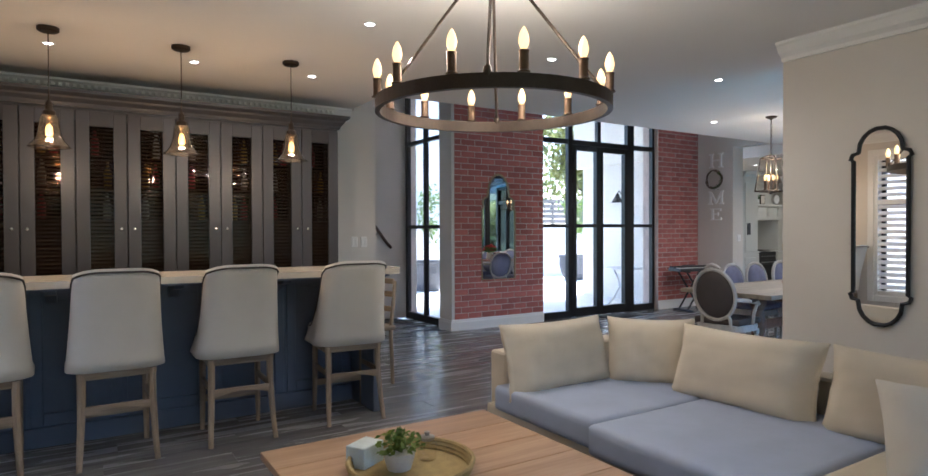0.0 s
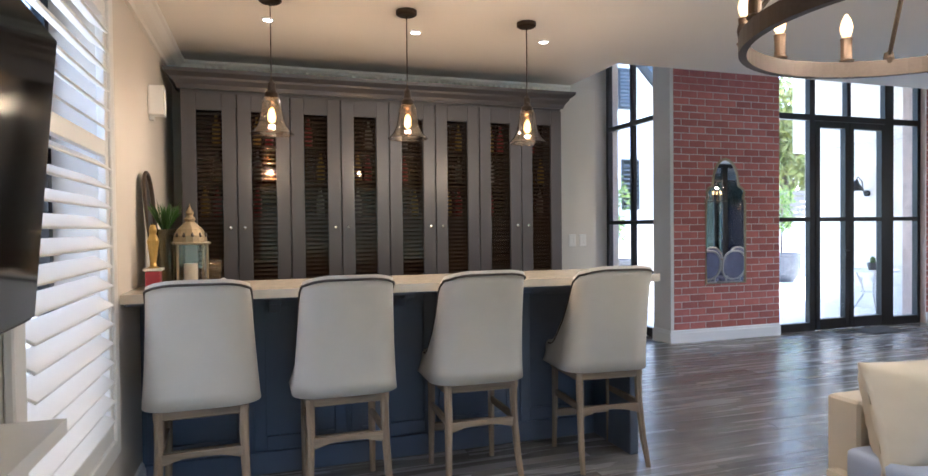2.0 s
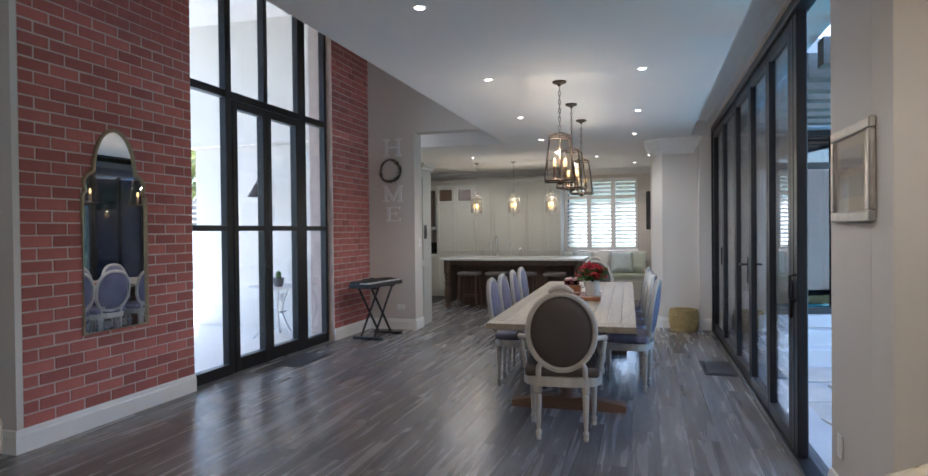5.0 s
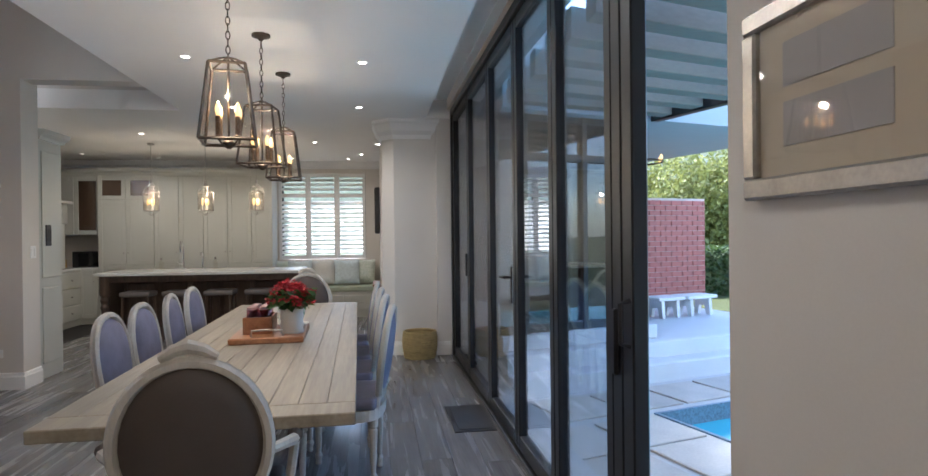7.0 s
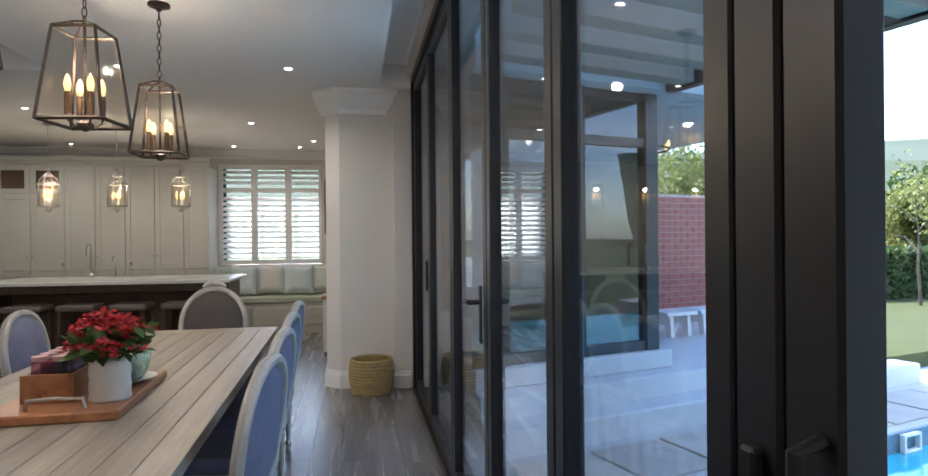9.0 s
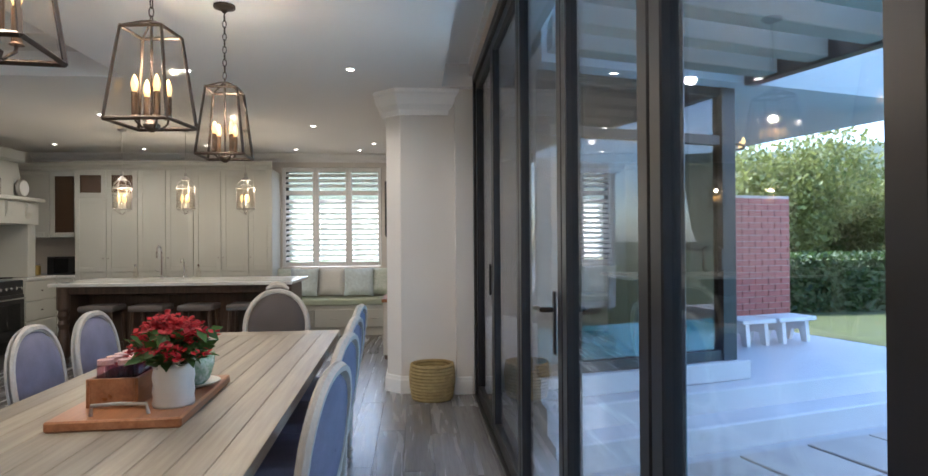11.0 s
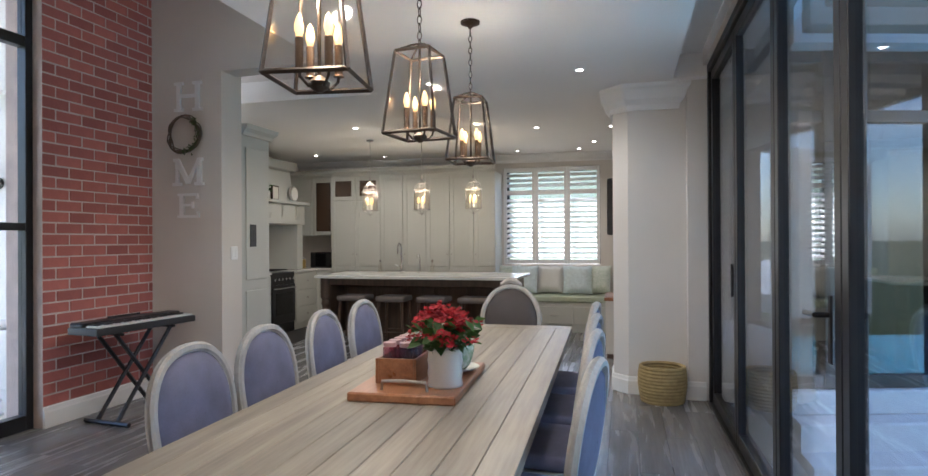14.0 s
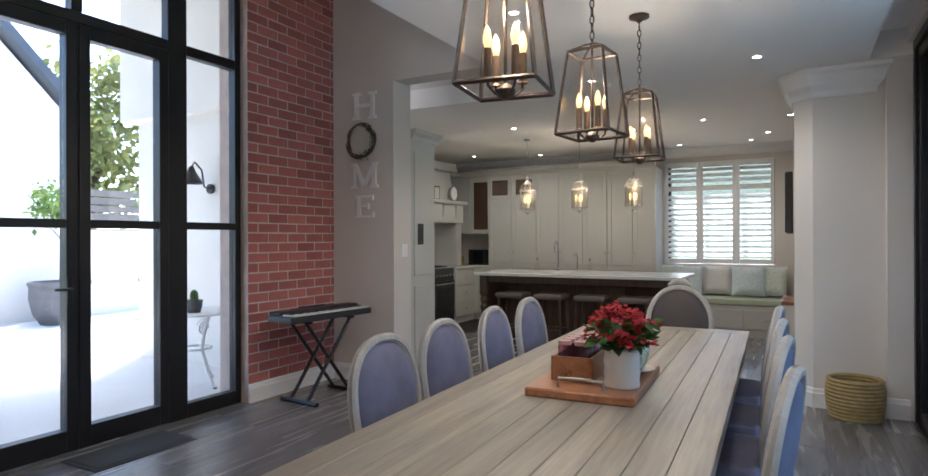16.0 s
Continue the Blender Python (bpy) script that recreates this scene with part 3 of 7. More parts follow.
for xa, xb, hx in ((6.312, 6.90, 6.84), (6.905, 7.558, 6.97)):
    leaf = part("door_leaf", add_box(add_box(add_box(add_box(add_box(bmesh.new(), xa, xa + 0.075, 7.28, 7.365, 0.01, 2.785, 0.004), xb - 0.075, xb, 7.28, 7.365, 0.01, 2.785, 0.004),
                xa + 0.075, xb - 0.075, 7.28, 7.365, 0.01, 0.15, 0.004), xa + 0.075, xb - 0.075, 7.28, 7.365, 2.70, 2.785, 0.004), xa + 0.075, xb - 0.075, 7.285, 7.36, 1.452, 1.508, 0.003), M["black"], g)
    pane(leaf, xa + 0.075, xb - 0.075, 7.318, 7.326, 0.15, 1.452)
    pane(leaf, xa + 0.075, xb - 0.075, 7.318, 7.326, 1.508, 2.70)
    if hx < 6.9:
        bm = tube([(hx, 7.28, 1.06), (hx, 7.235, 1.06), (hx - 0.11, 7.235, 1.06)], 0.009)
        add_box(bm, hx - 0.018, hx + 0.018, 7.268, 7.279, 0.97, 1.13, 0.003)
        part("door_handle", bm, M["black"], leaf)

# side window of the stair hall
g = thing("window_1", (0, 0, 0), 0, "tall black framed window of the stair hall", "window", kind="structure")
for ya, yb in ((7.552, 7.62), (8.10, 8.16), (8.70, 8.768)):
    part("frame_bar", box(4.05, 4.12, ya, yb, 0, HIGH, 0.004), M["black"], g)
for ya, yb in ((7.62, 8.10), (8.16, 8.70)):
    for za, zb in ((0, 0.11), (1.44, 1.495), (2.76, 2.82)):
        part("frame_bar", box(4.05, 4.12, ya, yb, za, zb, 0.004), M["black"], g)
    for za, zb in ((0.11, 1.44), (1.495, 2.76), (2.82, HIGH)):
        pane(g, 4.08, 4.088, ya, yb, za, zb)

# folding doors to the terrace: closed leaves far off, the rest stacked open
g = thing("door_2", (0, 0, 0), 0, "black aluminium folding glass doors to the terrace, near leaves open", "folding door", kind="structure")
part("head_track", box(4.66, 10.12, 2.31, 2.41, 2.742, 2.81, 0.004), M["black"], g)
part("sill_track", box(4.66, 10.12, 2.31, 2.41, -0.01, 0.025, 0.004), M["black"], g)
part("frame_bar", box(10.05, 10.118, 2.31, 2.41, 0.025, 2.741, 0.004), M["black"], g)


def fold_leaf(at, rz, width, handle=None):
    leaf = part("door_leaf", add_box(add_box(add_box(add_box(bmesh.new(), 0.004, 0.07, -0.028, 0.028, 0.03, 2.735, 0.004), width - 0.07, width - 0.004, -0.028, 0.028, 0.03, 2.735, 0.004),
                0.07, width - 0.07, -0.028, 0.028, 0.03, 0.12, 0.004), 0.07, width - 0.07, -0.028, 0.028, 2.66, 2.735, 0.004), M["black"], g)
    leaf.matrix_basis = pose(*at, 0, 0, rz)
    sheet = part("pane", box(0.07, width - 0.07, -0.005, 0.005, 0.12, 2.66), M["fold_glass"], leaf)
    sheet.visible_shadow = False
    if handle is not None:
        bm = box(handle - 0.017, handle + 0.017, 0.029, 0.04, 0.93, 1.17, 0.004)
        tube([(handle, 0.035, 1.10), (handle, 0.085, 1.10), (handle + 0.12, 0.085, 1.095)], 0.010, 8, bm)
        part("door_handle", bm, M["black"], leaf)


for xa, xb, hh in ((8.96, 10.05, None), (7.88, 8.96, None), (6.95, 7.88, 0.09), (6.11, 6.95, None)):
    fold_leaf((xa, Y_BIFOLD, 0), 0, xb - xa, hh)
fold_leaf((5.335, Y_BIFOLD, 0), 0, 0.772)
# the stacked stiles of the folded leaves at the edge of the opening
for xa, xb in ((5.145, 5.235), (5.242, 5.33)):
    part("frame_bar", box(xa, xb, 2.33, 2.39, 0.026, 2.738, 0.006), M["black"], g)
part("door_handle", tube([(5.17, 2.391, 0.98), (5.17, 2.425, 0.99), (5.17, 2.425, 1.13), (5.17, 2.391, 1.14)], 0.010), M["black"], g)
part("latch", box(9.02, 9.05, 2.389, 2.405, 0.98, 1.20, 0.005), M["black"], g)
part("latch", box(5.265, 5.295, 2.391, 2.41, 0.86, 1.10, 0.005), M["black"], g)

# unseen glazed doors added at the far end of the sitting area for daylight
g = thing("door_3", (0, 0, 0), 0, "unseen black framed sliding glass doors, added to light the sitting area", "sliding door", kind="structure")
for xa, xb in ((-0.799, -0.73), (1.16, 1.24), (3.13, 3.199)):
    part("frame_bar", box(xa, xb, -4.74, -4.66, 0.0, 2.449, 0.004), M["black"], g)
for xa, xb in ((-0.73, 1.16), (1.24, 3.13)):
    for za, zb in ((0.0, 0.09), (2.37, 2.449)):
        part("frame_bar", box(xa, xb, -4.74, -4.66, za, zb, 0.004), M["black"], g)
    pane(g, xa, xb, -4.704, -4.696, 0.09, 2.37)

# baseboards
BASE = [(0, 0), (0.022, 0), (0.022, 0.115), (0.016, 0.125), (0.012, 0.148), (0.004, 0.155), (0, 0.155)]


def baseboard(path):
    setting("baseboard", sweep(BASE, path), M["white"], "white painted moulded baseboard", "baseboard")


baseboard([(3.985, 7.55, 0), (3.985, Y_BRICK - 0.018, 0), (5.63, Y_BRICK - 0.018, 0)])
baseboard([(8.24, Y_BRICK - 0.018, 0), (9.33, Y_BRICK - 0.018, 0), (9.33, 6.49, 0), (9.62, 6.49, 0)])
baseboard([(10.82, 3.18, 0), (10.43, 3.18, 0), (10.30, 3.05, 0), (10.30, 2.56, 0), (10.21, 2.56, 0), (10.21, 2.42, 0)])
baseboard([(-1.3, -4.6, 0), (-1.3, 4.7, 0)])
baseboard([(4.66, 2.33, 0), (3.80, 2.33, 0), (3.80, -4.6, 0)])
baseboard([(1.80, 6.165, 0), (2.37, 6.165, 0)])

# cornices
CORN = [(0, 0), (0.10, 0), (0.10, -0.018), (0.085, -0.03), (0.06, -0.075), (0.025, -0.10), (0.02, -0.125), (0, -0.125)]


def cornice(path):
    setting("trim", sweep(CORN, path), M["white"], "white plaster cornice moulding", "cornice")


cornice([(-1.3, -4.6, CEIL), (-1.3, 6.165, CEIL), (2.06, 6.165, CEIL)])
cornice([(3.80, 2.33, CEIL), (3.80, -4.6, CEIL)])
cornice([(14.4, 8.6, CEIL), (14.4, 3.19, CEIL)])
setting("trim", sweep([(u * 1.15, w * 1.75) for u, w in CORN], [(10.82, 3.18, CEIL), (10.43, 3.18, CEIL), (10.30, 3.05, CEIL), (10.30, 2.64, CEIL), (10.36, 2.64, CEIL)]), M["white"], "deep white plaster capital round the pier", "cornice")
bm = bmesh.new()
for i in range(58):
    add_box(bm, -1.14 + i * 0.052, -1.115 + i * 0.052, 6.045, 6.075, CEIL - 0.075, CEIL - 0.045)
tagged(part("trim", bm, M["white"]), "small white dentil blocks along the cornice", "cornice", kind="stuff")

# downlights
SPOTS = [(1.13, 3.44), (2.63, 3.46), (4.3, 3.2), (4.33, 4.51), (6.15, 3.29), (6.1, 4.55), (7.95, 3.35), (7.93, 4.64), (9.62, 3.42), (9.72, 4.7),
         (12.03, 4.1), (11.47, 6.2), (11.2, 7.26), (13.5, 7.8), (13.9, 6.8), (13.9, 4.65), (13.9, 3.72), (13.3, 3.48), (12.2, 3.22),
         (-0.6, 4.96), (0.33, 4.95), (1.24, 4.91)]
dl = thing("downlight", (SPOTS[0][0], SPOTS[0][1], CEIL), 0, "small round recessed ceiling downlight, lit", "downlight", "ceiling downlights")
part("rim", lathe([(0.040, -0.001), (0.040, -0.006), (0.030, -0.008), (0.027, -0.002)], 20), M["white"], dl)
part("lens", lathe([(0.0002, -0.004), (0.026, -0.004), (0.026, -0.001)], 20), M["downlight"], dl)
for x, y in SPOTS[1:]:
    copy_thing(dl, pose(x, y, CEIL))
for x, y in ((2.63, 3.46), (6.15, 3.29), (7.93, 4.64), (9.7, 4.1), (11.47, 6.2), (12.7, 7.0), (12.9, 4.2)):
    spot_lamp("downlight_beam", (x, y, CEIL - 0.03), 6.6 if x < 10 else 4.0, (1.0, 0.87, 0.72), 165)
for x in (-0.6, 0.33, 1.24):
    spot_lamp("bar_beam", (x, 4.95, CEIL - 0.03), 0.9, (1.0, 0.78, 0.56), 140)

# switches, sockets and keypad
def plate(name, at, rz, w, h, label, buttons=2, material="white"):
    p = thing(name, at, rz, label, "switch")
    part("plate", box(-w / 2, w / 2, -0.008, 0.0, -h / 2, h / 2, 0.003), M[material], p)
    for i in range(buttons):
        u = (i + 0.5) / buttons * w - w / 2
        part("rocker", box(u - w / buttons * 0.3, u + w / buttons * 0.3, -0.012, -0.0085, -h * 0.28, h * 0.28, 0.002), M[material], p)
    return p


plate("light_switch", (2.115, 6.164, 1.29), 0, 0.075, 0.115, "white light switch plate on the wall", 2)
plate("light_switch", (2.225, 6.164, 1.29), 0, 0.075, 0.115, "white light switch plate on the wall", 2)
plate("light_switch", (9.50, 6.489, 1.26), 0, 0.10, 0.12, "white light switch plate on the wall end", 2)
plate("keypad", (9.82, 6.507, 1.42), 0, 0.10, 0.21, "black wall keypad panel", 3, "plastic")
plate("wall_socket", (4.50, 2.331, 0.32), 180, 0.075, 0.12, "white wall socket low on the wall", 1)
plate("wall_socket", (9.329, 6.72, 0.33), 270, 0.12, 0.075, "white wall socket low on the wall", 2)

# handrail of the stair
rail = thing("handrail", (0, 0, 0), 0, "dark wooden stair handrail on the hall wall", "handrail")
part("rail", tube([(3.20, 8.74, 1.88), (3.70, 8.74, 1.22), (3.78, 8.74, 1.14)], 0.025), M["island_wood"], rail)
part("bracket", tube([(3.55, 8.799, 1.36), (3.55, 8.75, 1.37), (3.55, 8.742, 1.41)], 0.008), M["black"], rail)

# ---- shapes shared by furniture ----
def pillow(w, d, h, pinch=0.55, cuts=7, sag=0.0, crease=0.0):
    """A stuffed cushion about its own centre, lying flat, its edges drawn in between the corners."""
    bm = bmesh.new()
    bmesh.ops.create_cube(bm, size=2)
    bmesh.ops.subdivide_edges(bm, edges=bm.edges[:], cuts=cuts, use_grid_fill=True)
    for v in bm.verts:
        x, y, z = v.co
        fat = (1 - pinch) + pinch * (1 - abs(x) ** 4) ** 0.5 * (1 - abs(y) ** 4) ** 0.5
        rx = 1 - 0.05 * abs(z) ** 2
        draw_x, draw_y = 1 - 0.07 * (1 - y * y) * abs(x) ** 3 * pinch, 1 - 0.09 * (1 - x * x) * abs(y) ** 3 * pinch
        wob = noise.noise((x * 1.6 + w * 9, y * 1.6 + d * 7, z)) * 0.03
        fold = crease * (noise.noise((x * 3.2 + w * 5, y * 2.2 - d * 3, z * 0.5)) + 0.6 * noise.noise((x * 8 - y * 5 + w * 7, y * 3 + x * 2, z)))
        v.co = (x * w / 2 * rx * draw_x, y * d / 2 * rx * draw_y, z * h / 2 * fat * (1 + wob * 3) + fold * (1 if z > 0 else -1) - sag * (1 - x * x))
    return bm


def seat_block(x0, x1, y0, y1, z0, z1, r=0.04):
    bm = box(x0, x1, y0, y1, z0, z1, r, 3)
    return bm


def oval(a, b, n=36, p=2.0):
    return [(a * math.copysign(abs(math.cos(t)) ** (2 / p), math.cos(t)), b * math.copysign(abs(math.sin(t)) ** (2 / p), math.sin(t))) for t in [2 * math.pi * i / n for i in range(n)]]


def ring_frame(shape, width, depth, plane_y=0.0, bm=None, z=0.0):
    """A flat moulded frame round an outline in the XZ plane."""
    bm = bm or bmesh.new()
    n = len(shape)
    prof = [(0, 0), (width * 0.25, -depth), (width * 0.75, -depth), (width, -depth * 0.3), (width, depth * 0.3), (0, depth * 0.3)]
    rings = []
    for i in range(n):
        p, q, r = shape[i - 1], shape[i], shape[(i + 1) % n]
        t = Vector((r[0] - p[0], r[1] - p[1])).normalized()
        nrm = Vector((t.y, -t.x))
        rings.append([bm.verts.new((q[0] + nrm.x * u, plane_y + w, z + q[1] + nrm.y * u)) for u, w in prof])
    for i in range(n):
        a, b = rings[i], rings[(i + 1) % n]
        for k in range(len(prof)):
            bm.faces.new((a[k], a[(k + 1) % len(prof)], b[(k + 1) % len(prof)], b[k]))
    bmesh.ops.recalc_face_normals(bm, faces=bm.faces)
    return bm


# ---- bar ----
top = thing("bar_counter", (0, 0, 0), 0, "cream stone bar counter with a rounded end", "bar counter")
shape = [(-1.298, 4.24), (1.645, 4.24)]
shape += [(1.645 + 0.13 * math.sin(t), 4.37 - 0.13 * math.cos(t)) for t in [math.pi / 2 * k / 8 for k in range(1, 9)]]
shape += [(1.775, 4.87), (-1.298, 4.87)]
part("slab", outline(shape, 0.045, None, "XY", (0, 0, 1.074)), M["stone_top"], top)
part("underside_batten", box(-1.29, 1.66, 4.30, 4.36, 1.054, 1.0735), M["bar_blue"], top)
body = thing("drinks_bar", (0, 0, 0), 0, "dark blue-grey panelled bar front with an end panel", "bar")
part("carcass", box(-1.298, 1.50, 4.72, 4.86, 0.0, 1.072), M["bar_blue"], body)
part("end_panel", box(1.50, 1.56, 4.26, 4.86, 0.0, 1.072, 0.004), M["bar_blue"], body)
part("plinth", box(-1.298, 1.498, 4.70, 4.718, 0.0, 0.13, 0.004), M["bar_blue"], body)
for i in range(5):
    xa = -1.27 + i * 0.556
    bm = bmesh.new()
    for b in ((xa, xa + 0.07, 0.14, 1.05), (xa + 0.46, xa + 0.53, 0.14, 1.05), (xa + 0.07, xa + 0.46, 0.14, 0.22), (xa + 0.07, xa + 0.46, 0.97, 1.05)):
        add_box(bm, b[0], b[1], 4.70, 4.718, b[2], b[3], 0.004)
    part("panel_frame", bm, M["bar_blue"], body)
for x in (-0.62, 0.1, 0.82):
    part("corbel", outline([(4.30, 1.071), (4.70, 1.071), (4.70, 0.95), (4.62, 0.95), (4.50, 1.01), (4.34, 1.03)], 0.06, None, "YZ", (x, 0, 0)), M["bar_blue"], body)
part("corbel", outline([(1.562, 1.071), (1.73, 1.071), (1.72, 1.03), (1.65, 1.01), (1.60, 0.92), (1.562, 0.86)], 0.07, None, "XZ", (0, 4.5, 0)), M["bar_blue"], body)


def wing_back(hw, depth, z0, ztop, thick):
    """A curved upholstered shell: flat back, rounded corners, wings that slope down to the front."""
    bm = bmesh.new()
    r = 0.13
    plan = [(-hw, depth * k) for k in (1, 0.75, 0.5, 0.25, 0, -0.25)] + [(-hw + r - r * math.cos(t), -0.22 + r - r * math.sin(t)) for t in [math.pi / 2 * k / 5 for k in range(6)]]
    plan += [(-x, y) for x, y in plan[::-1]]
    n, rows = len(plan), 9
    out, inn = [], []
    for j in range(rows + 1):
        f = j / rows
        ro, ri = [], []
        for x, y in plan:
            fwd = max(0.0, (y + 0.10) / (depth + 0.10))
            zt = ztop - (ztop - z0 - 0.16) * (1 - (1 - fwd) ** 2.4) + 0.012 * (1 - (x / hw) ** 2) - 0.03 * abs(x / hw) ** 6
            z = z0 + (zt - z0) * f
            flare = 1.12 - 0.22 * f + 0.05 * f * f
            lean = -0.14 * f * f ** 0.3
            w = min(1, max(0, (0.05 - y) / 0.2))
            k = 1 - thick / hw
            ro.append(bm.verts.new((x * flare, y + lean * w, z)))
            ri.append(bm.verts.new((x * flare * k, (y + 0.22) * k - 0.22 + thick * 0.9 * w + lean * w, z - 0.012 * (j == rows))))
        out.append(ro)
        inn.append(ri)
    for j in range(rows):
        for i in range(n - 1):
            bm.faces.new((out[j][i], out[j][i + 1], out[j + 1][i + 1], out[j + 1][i]))
            bm.faces.new((inn[j][i + 1], inn[j][i], inn[j + 1][i], inn[j + 1][i + 1]))
        for i in (0, n - 1):
            bm.faces.new((out[j][i], out[j + 1][i], inn[j + 1][i], inn[j][i]))
    for i in range(n - 1):
        bm.faces.new((out[rows][i], out[rows][i + 1], inn[rows][i + 1], inn[rows][i]))
        bm.faces.new((out[0][i + 1], out[0][i], inn[0][i], inn[0][i + 1]))
    rim = [v.co.copy() for v in out[rows]]
    bmesh.ops.recalc_face_normals(bm, faces=bm.faces)
    return bm, rim


def bar_stool():
    s = thing("bar_stool", (-0.945, 4.33, 0), 0, "cream linen wing-back bar stool with oak legs and dark piping", "bar stool", "stools along the bar")
    bm, rim = wing_back(0.245, 0.20, 0.57, 1.19, 0.055)
    part("backrest", bm, M["linen"], s, smooth=True)
    part("piping", tube([Vector((p.x * 1.012, p.y - 0.004, p.z - 0.022)) for p in rim], 0.0062, 6), M["piping"], s, "dark brown piping")
    part("seat", box(-0.235, 0.235, -0.17, 0.27, 0.57, 0.69, 0.045, 3), M["linen"], s, smooth=True)
    part("seat_rail", box(-0.215, 0.215, -0.185, 0.225, 0.52, 0.568, 0.006), M["oak_x"], s)
    for x in (-0.19, 0.19):
        part("leg", tube([(x, -0.17, 0.56), (x * 1.0, -0.18, 0.38), (x * 1.05, -0.21, 0.16), (x * 1.1, -0.255, 0.0)], [0.023, 0.022, 0.02, 0.016], 8), M["oak_z"], s)
        part("leg", tube([(x, 0.20, 0.56), (x, 0.205, 0.3), (x * 1.02, 0.215, 0.0)], [0.023, 0.021, 0.016], 8), M["oak_z"], s)
        part("stretcher", box(x - 0.011, x + 0.011, -0.17, 0.20, 0.34, 0.38, 0.004), M["oak_z"], s)
    arch = [(-0.18, 0.31), (-0.09, 0.335), (0, 0.345), (0.09, 0.335), (0.18, 0.31), (0.18, 0.365), (-0.18, 0.365)]
    part("stretcher", outline(arch, 0.022, None, "XZ", (0, -0.20, 0)), M["oak_x"], s)
    part("foot_rail", outline([(-0.18, 0.20), (0.18, 0.20), (0.18, 0.245), (-0.18, 0.245)], 0.024, None, "XZ", (0, 0.195, 0)), M["oak_x"], s)
    return s


st = bar_stool()
st.matrix_basis = pose(-0.945, 4.345, 0, 0, 0, 2)
for x, rz in ((-0.245, 1), (0.49, -1), (1.305, -4)):
    copy_thing(st, pose(x, 4.33, 0, 0, 0, rz))

# pale wooden chair at the far end of the bar
ch = thing("side_chair", (1.78, 5.15, 0), 100, "pale wooden chair behind the end of the bar", "chair")
for x in (-0.2, 0.2):
    part("leg", tube([(x, -0.2, 0.0), (x, -0.18, 0.5), (x, -0.23, 0.95)], 0.018, 8), M["oak_z"], ch)
    part("leg", tube([(x, 0.2, 0.0), (x, 0.19, 0.5)], 0.018, 8), M["oak_z"], ch)
part("seat", box(-0.23, 0.23, -0.22, 0.23, 0.5, 0.545, 0.012), M["oak_x"], ch)
for z in (0.66, 0.80, 0.92):
    part("slat", box(-0.2, 0.2, -0.225, -0.205, z, z + 0.05, 0.004), M["oak_x"], ch)

# tall bar cabinet with slatted glass doors
cab = thing("bar_cabinet", (0, 0, 0), 0, "tall charcoal bar cabinet with narrow slatted glass doors", "cabinet")
CX0, CX1, CF = -1.18, 1.725, 5.62
part("body", add_box(add_box(add_box(add_box(bmesh.new(), CX0, CX1, 6.10, 6.163, 0, 2.42), CX0, CX0 + 0.03, CF, 6.10, 0, 2.42), CX1 - 0.03, CX1, CF, 6.10, 0, 2.42), CX0 + 0.03, CX1 - 0.03, CF, 6.10, 2.38, 2.42), M["cab_dark"], cab)
part("base_cabinet", box(CX0 + 0.03, CX1 - 0.03, CF + 0.005, 6.10, 0, 0.86, 0.004), M["cab_dark"], cab)
crown = [(0, 0), (0.02, 0), (0.03, 0.03), (0.055, 0.06), (0.06, 0.075), (0.095, 0.10), (0.10, 0.125), (0, 0.125)]
part("crown", sweep(crown, [(CX1, 6.163, 2.405), (CX1, CF, 2.405), (CX0, CF, 2.405), (CX0, 6.163, 2.405)][::-1]), M["cab_dark"], cab)
dw = (CX1 - CX0) / 8
